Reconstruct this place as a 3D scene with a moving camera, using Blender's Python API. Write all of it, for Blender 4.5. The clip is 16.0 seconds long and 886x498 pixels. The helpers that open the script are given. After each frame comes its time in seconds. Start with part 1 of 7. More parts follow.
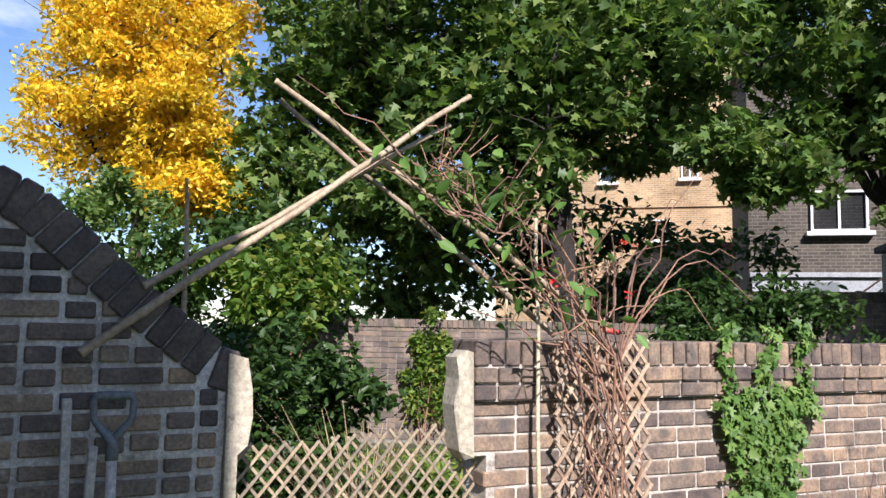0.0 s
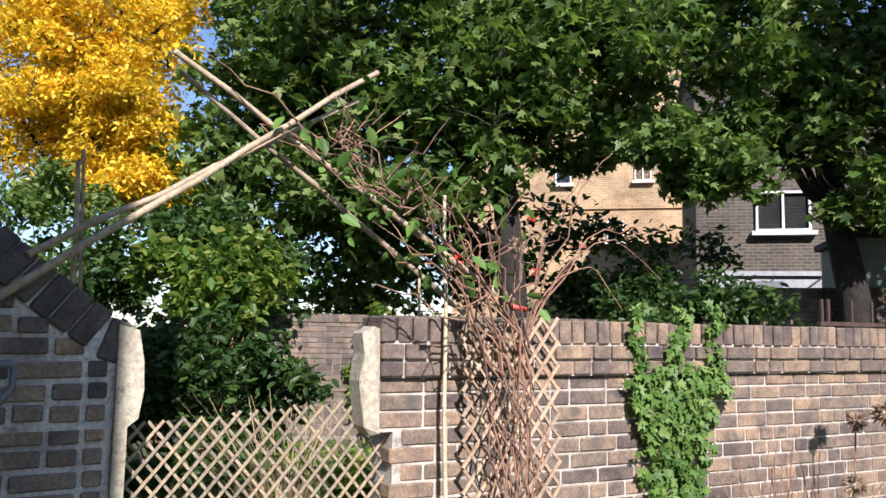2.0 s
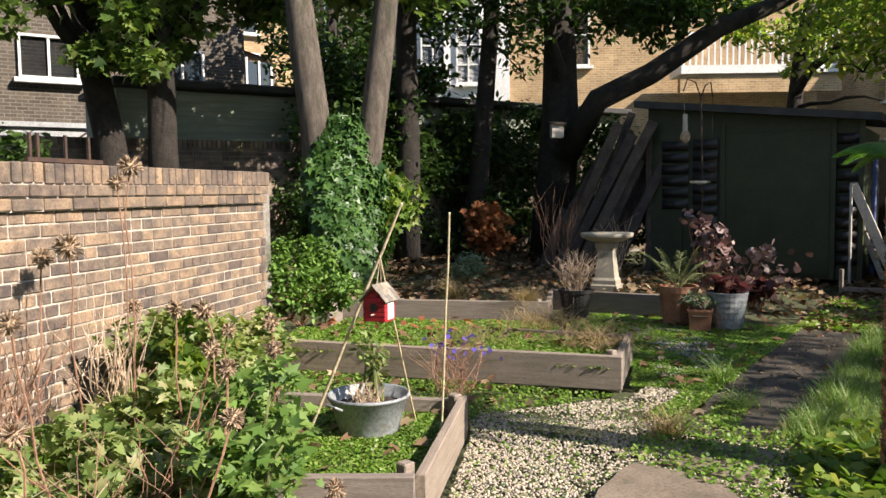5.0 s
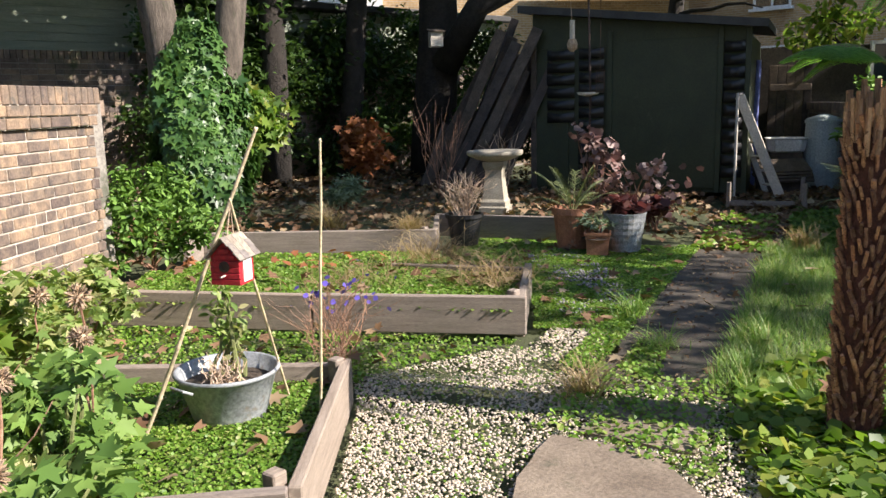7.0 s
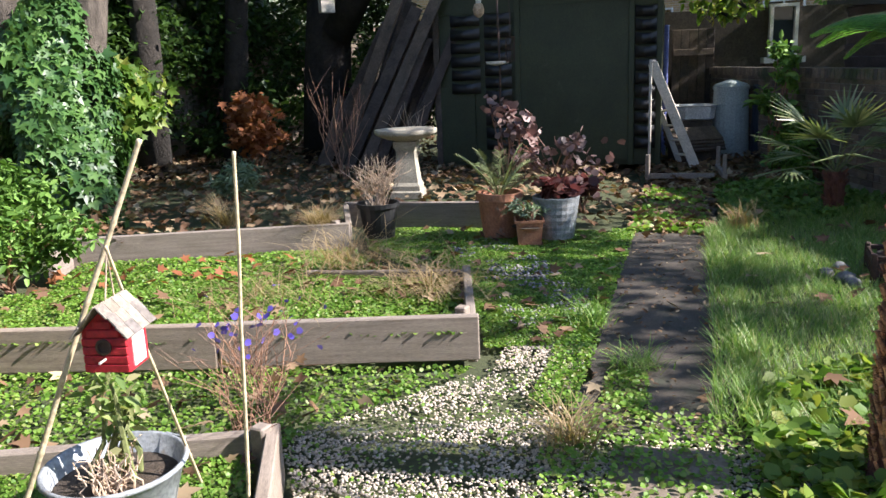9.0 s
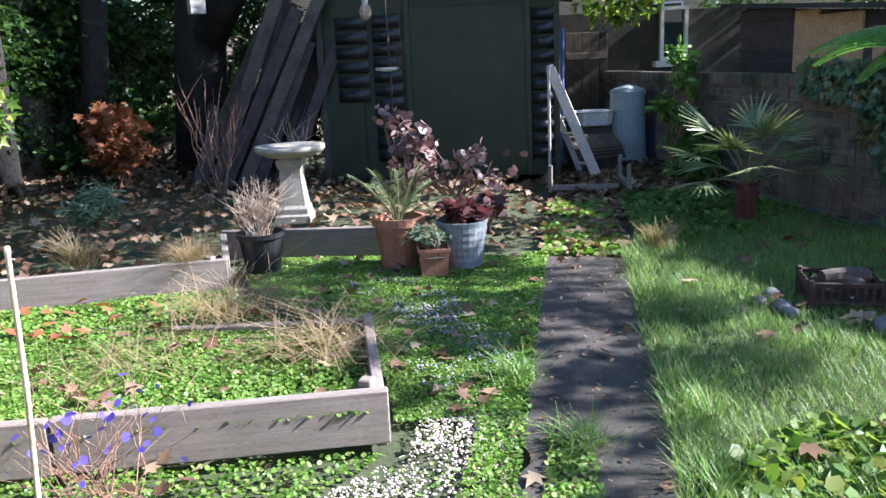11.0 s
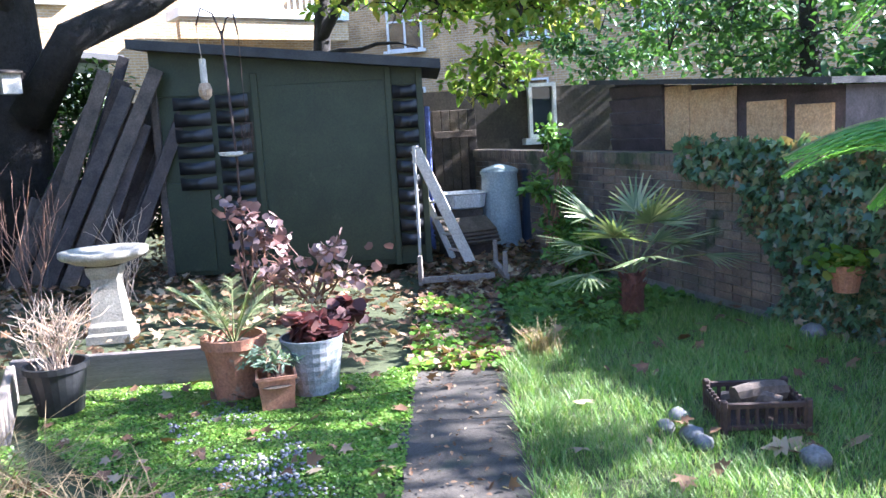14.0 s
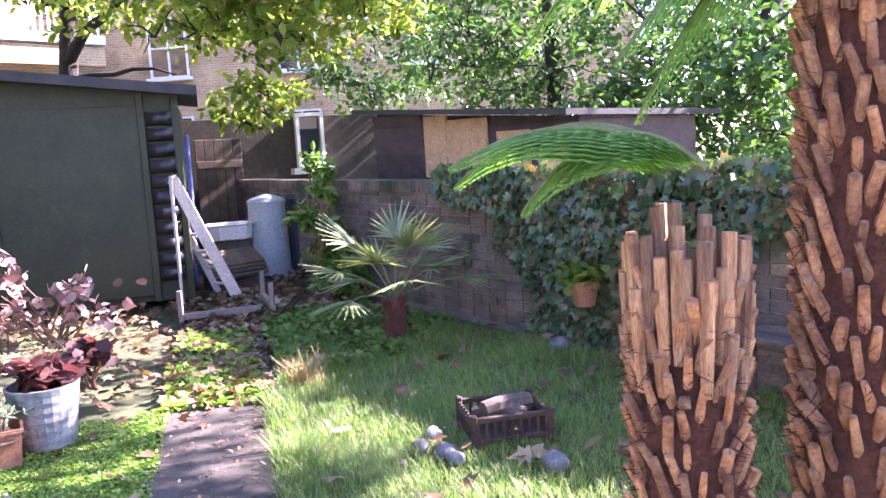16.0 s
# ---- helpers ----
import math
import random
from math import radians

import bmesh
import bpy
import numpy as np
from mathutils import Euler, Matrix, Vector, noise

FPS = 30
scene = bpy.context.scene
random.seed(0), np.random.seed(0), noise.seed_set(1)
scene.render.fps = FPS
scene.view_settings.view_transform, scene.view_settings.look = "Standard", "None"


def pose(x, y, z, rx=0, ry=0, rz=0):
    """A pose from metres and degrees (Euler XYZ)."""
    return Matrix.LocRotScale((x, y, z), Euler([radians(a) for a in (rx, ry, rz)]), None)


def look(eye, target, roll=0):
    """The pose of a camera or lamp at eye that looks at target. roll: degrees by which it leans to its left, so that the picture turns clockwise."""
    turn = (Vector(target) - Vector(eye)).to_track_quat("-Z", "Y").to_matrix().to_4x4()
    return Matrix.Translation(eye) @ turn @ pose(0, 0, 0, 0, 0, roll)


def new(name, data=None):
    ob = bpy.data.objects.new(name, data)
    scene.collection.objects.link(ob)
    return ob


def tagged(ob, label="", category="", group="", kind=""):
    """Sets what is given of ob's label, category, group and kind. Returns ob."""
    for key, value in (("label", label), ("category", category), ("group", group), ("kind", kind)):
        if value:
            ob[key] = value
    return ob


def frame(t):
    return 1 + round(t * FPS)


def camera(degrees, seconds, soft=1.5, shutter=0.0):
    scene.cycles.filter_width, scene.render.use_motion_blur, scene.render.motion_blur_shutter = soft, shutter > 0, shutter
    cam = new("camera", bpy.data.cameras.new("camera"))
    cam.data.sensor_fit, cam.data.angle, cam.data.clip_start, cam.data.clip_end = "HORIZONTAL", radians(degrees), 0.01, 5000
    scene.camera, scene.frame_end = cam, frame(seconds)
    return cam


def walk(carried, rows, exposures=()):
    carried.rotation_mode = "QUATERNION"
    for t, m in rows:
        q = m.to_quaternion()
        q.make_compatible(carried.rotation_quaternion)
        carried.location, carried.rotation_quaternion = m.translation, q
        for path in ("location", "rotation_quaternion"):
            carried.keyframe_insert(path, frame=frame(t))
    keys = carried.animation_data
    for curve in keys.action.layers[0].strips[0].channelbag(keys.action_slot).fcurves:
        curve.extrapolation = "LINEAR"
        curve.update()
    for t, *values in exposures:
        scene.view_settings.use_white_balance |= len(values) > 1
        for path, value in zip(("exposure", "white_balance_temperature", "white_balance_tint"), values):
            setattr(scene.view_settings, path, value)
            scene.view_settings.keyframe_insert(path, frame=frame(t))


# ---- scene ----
cam = camera(57.8, 16.0)
PATH = [
    (0, (0.208, 0.036, 1.601), (0.03, 2.019, 1.792), 1.1),
    (0.5, (0.147, 0.024, 1.593), (-0.204, 1.982, 1.799), 1.2),
    (1, (0.244, 0.039, 1.569), (-0.214, 1.974, 1.78), 1.3),
    (1.5, (0.371, 0.046, 1.505), (-0.039, 1.992, 1.719), 1.2),
    (2, (0.448, 0.066, 1.487), (0.363, 2.053, 1.689), 1.0),
    (2.5, (0.507, 0.077, 1.464), (0.88, 2.032, 1.653), 0.6),
    (2.9, (0.556, 0.076, 1.447), (1.253, 1.944, 1.612), 0.2),
    (3, (0.565, 0.066, 1.443), (1.335, 1.904, 1.603), 0.0),
    (3.5, (0.638, 0.057, 1.424), (1.686, 1.757, 1.535), -0.4),
    (4, (0.704, 0.062, 1.388), (1.918, 1.651, 1.425), -0.7),
    (4.5, (0.809, 0.117, 1.358), (2.135, 1.613, 1.307), -0.8),
    (5, (1.01, 0.311, 1.357), (2.421, 1.721, 1.215), -0.8),
    (5.2, (1.112, 0.408, 1.35), (2.555, 1.781, 1.179), -0.6),
    (7.3, (1.646, 0.929, 1.381), (3.243, 2.073, 1.004), -1.7),
    (7.5, (1.668, 0.973, 1.369), (3.273, 2.102, 0.984), -1.8),
    (8, (1.734, 1.219, 1.337), (3.365, 2.303, 0.932), -2.2),
    (8.5, (1.885, 1.401, 1.437), (3.544, 2.431, 1.005), -2.3),
    (9, (2.162, 1.551, 1.464), (3.879, 2.472, 1.013), -2.4),
    (9.5, (2.326, 1.674, 1.5), (4.079, 2.519, 1.039), -2.2),
    (10, (2.49, 1.805, 1.517), (4.274, 2.58, 1.053), -2.3),
    (10.2, (2.551, 1.832, 1.525), (4.347, 2.578, 1.061), -2.3),
    (12.3, (3.325, 2.022, 1.532), (5.183, 2.617, 1.092), -3.1),
    (12.5, (3.399, 2.025, 1.554), (5.264, 2.603, 1.122), -3.1),
    (13, (3.578, 1.982, 1.561), (5.463, 2.523, 1.169), -3.2),
    (13.5, (3.713, 2.0, 1.571), (5.625, 2.478, 1.228), -3.1),
    (14, (3.81, 2.032, 1.58), (5.749, 2.42, 1.281), -3.3),
    (14.5, (3.833, 1.978, 1.578), (5.796, 2.254, 1.312), -3.3),
    (15, (3.848, 1.916, 1.563), (5.827, 2.065, 1.313), -3.4),
    (15.5, (3.851, 1.892, 1.552), (5.836, 1.906, 1.305), -3.3),
    (16, (3.859, 1.859, 1.54), (5.837, 1.713, 1.287), -3.3),
]
walk(cam, [(t, look(eye, target, roll)) for t, eye, target, roll in PATH],
     [(0, 1.05, 5900, 18), (3, 1.05, 6100, 18), (5, 1.26, 6900, 14), (7.5, 1.6, 6500, 15), (9, 1.8, 6150, 15), (10, 1.97, 5750, 17), (12.5, 2.8, 5200, 18), (14, 3.25, 5350, 19), (15, 3.38, 5700, 28), (16, 3.75, 5950, 47)])

# ---- world and sun ----
SUN = Vector((0.30, -0.954, 0.0)).normalized()
SUN_EL = radians(36)
world = bpy.data.worlds.new("sky")
scene.world = world
world.use_nodes = True
wn = world.node_tree.nodes
wn.clear()
sky = wn.new("ShaderNodeTexSky")
sky.sky_type = "NISHITA"
sky.sun_disc = False
sky.sun_elevation = SUN_EL
sky.sun_rotation = math.atan2(SUN.x, SUN.y)
sky.air_density, sky.dust_density, sky.ozone_density = 1.0, 0.25, 3.0
bgd = wn.new("ShaderNodeBackground")
bgd.inputs["Strength"].default_value = 0.076
wout = wn.new("ShaderNodeOutputWorld")
# loose white cloud low in the sky
wtc = wn.new("ShaderNodeTexCoord")
wmp = wn.new("ShaderNodeMapping")
wmp.inputs["Scale"].default_value = (1.0, 1.0, 2.6)
wno = wn.new("ShaderNodeTexNoise")
wno.inputs["Scale"].default_value, wno.inputs["Detail"].default_value, wno.inputs["Roughness"].default_value = 2.6, 6.0, 0.55
wra = wn.new("ShaderNodeValToRGB")
wra.color_ramp.elements[0].position, wra.color_ramp.elements[1].position = 0.60, 0.76
wmx = wn.new("ShaderNodeMix")
wmx.data_type = "RGBA"
wmx.inputs[7].default_value = (8.0, 8.3, 8.8, 1.0)
wl = world.node_tree.links
wl.new(wtc.outputs["Generated"], wmp.inputs["Vector"])
wl.new(wmp.outputs["Vector"], wno.inputs["Vector"])
wl.new(wno.outputs["Fac"], wra.inputs["Fac"])
wl.new(wra.outputs["Color"], wmx.inputs[0])
wl.new(sky.outputs[0], wmx.inputs[6])
wl.new(wmx.outputs[2], bgd.inputs[0])
world.node_tree.links.new(bgd.outputs[0], wout.inputs[0])
sun_data = bpy.data.lights.new("sun", "SUN")
sun_data.energy, sun_data.angle, sun_data.color = 4.3, radians(0.53), (1.0, 0.94, 0.84)
sun = new("sun", sun_data)
sun.matrix_world = look((SUN.x * 40, SUN.y * 40, 40 * math.tan(SUN_EL)), (0, 0, 0))

# ---- materials ----


def rgb(c):
    return (c[0], c[1], c[2], 1.0)


def nodes_of(name):
    m = bpy.data.materials.new(name)
    m.use_nodes = True
    nt = m.node_tree
    nt.nodes.clear()
    out = nt.nodes.new("ShaderNodeOutputMaterial")
    return m, nt, nt.nodes, nt.links, out


def noise_node(nt, vec, scale, detail=4.0, rough=0.6):
    n = nt.nodes.new("ShaderNodeTexNoise")
    n.inputs["Scale"].default_value, n.inputs["Detail"].default_value, n.inputs["Roughness"].default_value = scale, detail, rough
    nt.links.new(vec, n.inputs["Vector"])
    return n.outputs["Fac"]


def ramp_node(nt, fac, stops):
    r = nt.nodes.new("ShaderNodeValToRGB")
    e = r.color_ramp.elements
    while len(e) < len(stops):
        e.new(0.5)
    for el, (p, c) in zip(e, stops):
        el.position, el.color = p, rgb(c)
    nt.links.new(fac, r.inputs["Fac"])
    return r.outputs["Color"]


def mixc(nt, mode, fac, a, b):
    m = nt.nodes.new("ShaderNodeMix")
    m.data_type, m.blend_type = "RGBA", mode
    for sock, v in ((m.inputs[0], fac), (m.inputs[6], a), (m.inputs[7], b)):
        if isinstance(v, (int, float)):
            sock.default_value = v
        elif isinstance(v, tuple):
            sock.default_value = rgb(v)
        else:
            nt.links.new(v, sock)
    return m.outputs[2]


def surf(name, cols, scale=3.0, fine=40.0, rough=0.85, bump=0.3, metal=0.0, spread=0.0, island=False, stain=None, dist=0.01, stretch=None, grit=0.45):
    """A weathered surface: large patches between the colours, fine grain, an optional stain, a change from piece to piece, and relief."""
    m, nt, nd, ln, out = nodes_of(name)
    geo = nd.new("ShaderNodeNewGeometry")
    vec = geo.outputs["Position"]
    if stretch:
        tc = nd.new("ShaderNodeTexCoord")
        mp = nd.new("ShaderNodeMapping")
        mp.inputs["Scale"].default_value = stretch
        ln.new(tc.outputs["Object"], mp.inputs["Vector"])
        vec = mp.outputs["Vector"]
    big = noise_node(nt, vec, scale)
    n = len(cols)
    col = ramp_node(nt, big, [(0.3 + 0.4 * i / max(1, n - 1), c) for i, c in enumerate(cols)])
    small = noise_node(nt, vec, fine, 6.0, 0.7)
    g = ramp_node(nt, small, [(0.3, (1 - grit,) * 3), (0.7, (1 + grit * 0.6,) * 3)])
    col = mixc(nt, "MULTIPLY", 1.0, col, g)
    if stain:
        sf = ramp_node(nt, noise_node(nt, vec, stain[1], 5.0, 0.65), [(stain[2], (0, 0, 0)), (stain[2] + 0.12, (1, 1, 1))])
        col = mixc(nt, "MIX", sf, col, stain[0])
    if spread:
        rnd = geo.outputs["Random Per Island"]
        if not island:
            rnd = nd.new("ShaderNodeObjectInfo").outputs["Random"]
        v = ramp_node(nt, rnd, [(0.0, (1 - spread, 1 - spread, 1 - spread * 0.8)), (0.45, (1.0, 1.0, 1.0)), (1.0, (1 + spread, 1 + spread * 0.75, 1 + spread * 0.4))])
        col = mixc(nt, "MULTIPLY", 1.0, col, v)
    b = nd.new("ShaderNodeBsdfPrincipled")
    b.inputs["Roughness"].default_value, b.inputs["Metallic"].default_value = rough, metal
    ln.new(col, b.inputs["Base Color"])
    if bump:
        bp = nd.new("ShaderNodeBump")
        bp.inputs["Strength"].default_value, bp.inputs["Distance"].default_value = bump, dist
        ln.new(small, bp.inputs["Height"])
        ln.new(bp.outputs["Normal"], b.inputs["Normal"])
    ln.new(b.outputs[0], out.inputs["Surface"])
    return m


def leaf_mat(name, cols, through_light=0.35, rough=0.45, gloss=0.35, glow=(1.25, 1.35, 0.7)):
    """Leaves that differ one from another and let light through."""
    m, nt, nd, ln, out = nodes_of(name)
    geo = nd.new("ShaderNodeNewGeometry")
    n = len(cols)
    col = ramp_node(nt, geo.outputs["Random Per Island"], [(i / max(1, n - 1), c) for i, c in enumerate(cols)])
    patch_n = noise_node(nt, geo.outputs["Position"], 1.1)
    col = mixc(nt, "MULTIPLY", 1.0, col, ramp_node(nt, patch_n, [(0.3, (0.72, 0.75, 0.7)), (0.7, (1.2, 1.18, 1.1))]))
    b = nd.new("ShaderNodeBsdfPrincipled")
    b.inputs["Roughness"].default_value = rough
    b.inputs["Specular IOR Level"].default_value = gloss
    ln.new(col, b.inputs["Base Color"])
    tr = nd.new("ShaderNodeBsdfTranslucent")
    ln.new(mixc(nt, "MULTIPLY", 1.0, col, glow), tr.inputs["Color"])
    mx = nd.new("ShaderNodeMixShader")
    mx.inputs[0].default_value = through_light
    ln.new(b.outputs[0], mx.inputs[1])
    ln.new(tr.outputs[0], mx.inputs[2])
    ln.new(mx.outputs[0], out.inputs["Surface"])
    return m


def brick_face(name, c1, c2, joint, stain, rough=0.9):
    """Coursed brickwork for far house fronts, at true brick size."""
    m, nt, nd, ln, out = nodes_of(name)
    tc = nd.new("ShaderNodeTexCoord")
    sp_ = nd.new("ShaderNodeSeparateXYZ")
    ln.new(tc.outputs["Object"], sp_.inputs[0])
    ad = nd.new("ShaderNodeMath")
    ln.new(sp_.outputs["X"], ad.inputs[0])
    ln.new(sp_.outputs["Y"], ad.inputs[1])
    cb = nd.new("ShaderNodeCombineXYZ")
    ln.new(ad.outputs[0], cb.inputs["X"])
    ln.new(sp_.outputs["Z"], cb.inputs["Y"])
    bt = nd.new("ShaderNodeTexBrick")
    ln.new(cb.outputs[0], bt.inputs["Vector"])
    for key, v in (("Color1", c1), ("Color2", c2), ("Mortar", joint)):
        bt.inputs[key].default_value = rgb(v)
    for key, v in (("Scale", 1.0), ("Mortar Size", 0.009), ("Brick Width", 0.225), ("Row Height", 0.075), ("Bias", 0.0)):
        bt.inputs[key].default_value = v
    pos = nd.new("ShaderNodeNewGeometry").outputs["Position"]
    col = mixc(nt, "MULTIPLY", 1.0, bt.outputs["Color"], ramp_node(nt, noise_node(nt, pos, 0.9), [(0.3, (0.72, 0.7, 0.68)), (0.7, (1.2, 1.18, 1.15))]))
    sf = ramp_node(nt, noise_node(nt, pos, 0.6, 5.0, 0.65), [(0.55, (0, 0, 0)), (0.7, (1, 1, 1))])
    col = mixc(nt, "MIX", sf, col, mixc(nt, "MULTIPLY", 1.0, bt.outputs["Color"], stain))
    col = mixc(nt, "MULTIPLY", 1.0, col, ramp_node(nt, noise_node(nt, pos, 22, 5.0, 0.7), [(0.3, (0.7, 0.7, 0.7)), (0.7, (1.2, 1.2, 1.2))]))
    b = nd.new("ShaderNodeBsdfPrincipled")
    b.inputs["Roughness"].default_value = rough
    ln.new(col, b.inputs["Base Color"])
    ln.new(b.outputs[0], out.inputs["Surface"])
    return m


def glass_mat(name, tint=(0.03, 0.04, 0.05)):
    m, nt, nd, ln, out = nodes_of(name)
    b = nd.new("ShaderNodeBsdfPrincipled")
    b.inputs["Base Color"].default_value = rgb(tint)
    b.inputs["Roughness"].default_value = 0.03
    b.inputs["Specular IOR Level"].default_value = 0.8
    ln.new(b.outputs[0], out.inputs["Surface"])
    return m


BRICK = surf("stock_brick", [(0.115, 0.09, 0.076), (0.205, 0.152, 0.115), (0.31, 0.225, 0.155)], 9, 70, 0.9, 0.6, spread=0.42, stain=((0.10, 0.088, 0.078), 8, 0.56))
BRICK_JOINED = surf("stock_brick_far", [(0.115, 0.09, 0.076), (0.205, 0.152, 0.115), (0.31, 0.225, 0.155)], 9, 70, 0.9, 0.6, spread=0.42, island=True, stain=((0.10, 0.088, 0.078), 8, 0.56))
BRICK_DARK = surf("sooty_brick", [(0.17, 0.135, 0.11), (0.27, 0.21, 0.16), (0.40, 0.31, 0.22)], 7, 70, 0.92, 0.6, spread=0.45, stain=((0.48, 0.44, 0.38), 16, 0.64))
BRICK_SOOT = surf("soot_black_brick", [(0.085, 0.072, 0.064), (0.14, 0.115, 0.10), (0.21, 0.17, 0.14)], 7, 70, 0.92, 0.6, spread=0.25, stain=((0.28, 0.25, 0.21), 18, 0.66))
BRICK_OLD = surf("damp_old_brick", [(0.09, 0.075, 0.063), (0.185, 0.14, 0.11), (0.27, 0.21, 0.17)], 4, 60, 0.92, 0.5, spread=0.35, island=True, stain=((0.055, 0.07, 0.036), 2, 0.54))
MORTAR = surf("lime_mortar", [(0.40, 0.35, 0.29), (0.64, 0.58, 0.50)], 7, 90, 0.95, 0.7, stain=((0.18, 0.15, 0.12), 5, 0.56))
MORTAR_DARK = surf("lime_washed_mortar", [(0.42, 0.38, 0.33), (0.88, 0.85, 0.80)], 5, 60, 0.95, 0.7, stain=((0.2, 0.17, 0.14), 3, 0.6))
DIRTY_MORTAR = surf("dirty_mortar", [(0.16, 0.14, 0.12), (0.36, 0.33, 0.29)], 3, 60, 0.95, 0.6, stain=((0.06, 0.07, 0.04), 2, 0.54))
RENDER = surf("old_render", [(0.40, 0.345, 0.25), (0.54, 0.475, 0.365)], 6, 50, 0.92, 0.4, stain=((0.16, 0.14, 0.11), 12, 0.62))
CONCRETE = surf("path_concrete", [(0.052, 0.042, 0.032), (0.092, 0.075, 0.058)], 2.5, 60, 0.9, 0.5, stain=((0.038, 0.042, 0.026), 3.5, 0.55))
PAVING = surf("worn_paving", [(0.15, 0.115, 0.085), (0.25, 0.20, 0.15)], 3, 60, 0.9, 0.4, stain=((0.10, 0.09, 0.06), 5, 0.6))
STONE = surf("cast_stone", [(0.27, 0.24, 0.19), (0.42, 0.38, 0.30)], 7, 80, 0.9, 0.5, stain=((0.16, 0.15, 0.10), 9, 0.62))
SOIL = surf("garden_soil", [(0.05, 0.036, 0.026), (0.10, 0.072, 0.05)], 4, 50, 0.95, 0.9, dist=0.03)
MULCH = surf("leaf_mulch", [(0.055, 0.037, 0.026), (0.12, 0.075, 0.046)], 5, 45, 0.95, 0.9, dist=0.03)
MOSS = surf("moss_lawn", [(0.075, 0.14, 0.03), (0.13, 0.23, 0.042)], 3, 80, 0.9, 0.9, stain=((0.11, 0.085, 0.05), 3.0, 0.6), dist=0.02)
TURF = surf("lawn_soil", [(0.05, 0.075, 0.022), (0.09, 0.12, 0.035)], 3, 70, 0.95, 0.8, stain=((0.10, 0.075, 0.045), 4, 0.62), dist=0.02)
GRAVEL_BED = surf("gravel_bed", [(0.36, 0.30, 0.23), (0.56, 0.50, 0.41)], 6, 90, 0.95, 0.9, stain=((0.13, 0.15, 0.05), 3, 0.6))
GROUND = surf("rough_ground", [(0.05, 0.06, 0.025), (0.08, 0.09, 0.035)], 0.7, 30, 0.95, 0.7)
WOOD_GREY = surf("weathered_board", [(0.20, 0.16, 0.13), (0.33, 0.275, 0.23)], 5, 60, 0.85, 0.4, spread=0.15, stretch=(0.6, 8, 8))
WOOD_OLD = surf("old_dark_plank", [(0.05, 0.04, 0.033), (0.13, 0.10, 0.08)], 5, 50, 0.9, 0.5, spread=0.35)
WOOD_BLACK = surf("black_stained_boards", [(0.04, 0.03, 0.032), (0.10, 0.078, 0.08)], 4, 50, 0.7, 0.4, spread=0.3)
WOOD_PALE = surf("pale_bleached_wood", [(0.42, 0.38, 0.33), (0.58, 0.54, 0.48)], 6, 60, 0.8, 0.3, spread=0.15)
CANE = surf("bamboo_cane", [(0.30, 0.22, 0.14), (0.48, 0.38, 0.25)], 9, 60, 0.6, 0.2, spread=0.2)
CANE_PALE = surf("pale_bamboo", [(0.52, 0.42, 0.26), (0.66, 0.56, 0.38)], 9, 60, 0.6, 0.2, spread=0.2)
LATTICE = surf("lattice_slat", [(0.30, 0.20, 0.13), (0.55, 0.42, 0.29)], 8, 60, 0.7, 0.2, spread=0.2)
OSB = surf("strand_board", [(0.50, 0.31, 0.15), (0.66, 0.45, 0.25)], 14, 46, 0.8, 0.3)
FELT = surf("roofing_felt", [(0.028, 0.028, 0.03), (0.06, 0.058, 0.056)], 4, 90, 0.85, 0.4)
SHED_GREEN = surf("dark_green_paint", [(0.020, 0.028, 0.010), (0.034, 0.044, 0.017)], 3, 50, 0.6, 0.15, stain=((0.055, 0.06, 0.035), 5, 0.64))
POCKET = surf("black_fabric", [(0.008, 0.008, 0.010), (0.018, 0.018, 0.022)], 6, 120, 0.38, 0.3)
IRON = surf("rusty_iron", [(0.035, 0.022, 0.018), (0.09, 0.05, 0.035)], 9, 60, 0.8, 0.5)
ZINC = surf("galvanised_steel", [(0.22, 0.235, 0.25), (0.40, 0.42, 0.44)], 9, 60, 0.55, 0.2, metal=0.2, stain=((0.24, 0.19, 0.14), 11, 0.58))
TERRACOTTA = surf("terracotta", [(0.30, 0.125, 0.07), (0.42, 0.20, 0.12)], 6, 60, 0.85, 0.3, stain=((0.30, 0.25, 0.2), 8, 0.62))
BLACK_PLASTIC = surf("black_plastic", [(0.013, 0.013, 0.014), (0.024, 0.024, 0.025)], 5, 50, 0.5, 0.1)
GREY_PLASTIC = surf("grey_green_plastic", [(0.30, 0.34, 0.33), (0.40, 0.44, 0.42)], 3, 50, 0.55, 0.15)
BLUE_BIN = surf("dark_blue_plastic", [(0.014, 0.022, 0.038), (0.024, 0.034, 0.055)], 3, 50, 0.5, 0.15)
RED_PAINT = surf("red_paint", [(0.36, 0.012, 0.022), (0.48, 0.02, 0.032)], 8, 60, 0.6, 0.2)
WHITE_PAINT = surf("white_paint", [(0.66, 0.65, 0.62), (0.8, 0.79, 0.77)], 5, 50, 0.6, 0.15)
# stained white paint, greyed to hold the shade on the grey house's ground floor
WHITE_SHADED = surf("shade_toned_white", [(0.30, 0.31, 0.33), (0.42, 0.43, 0.44)], 2, 30, 0.8, 0.2, stain=((0.22, 0.22, 0.22), 1.6, 0.6))
# stained yard wall; its base colour is darkened to give the yard's shade
SHADED_WALL = surf("stained_shaded_wall", [(0.035, 0.03, 0.025), (0.085, 0.07, 0.056)], 2, 30, 0.95, 0.5, stain=((0.13, 0.11, 0.09), 2.5, 0.6))
GREY_PAINT = surf("grey_paint", [(0.14, 0.155, 0.165), (0.20, 0.215, 0.225)], 6, 60, 0.5, 0.15)
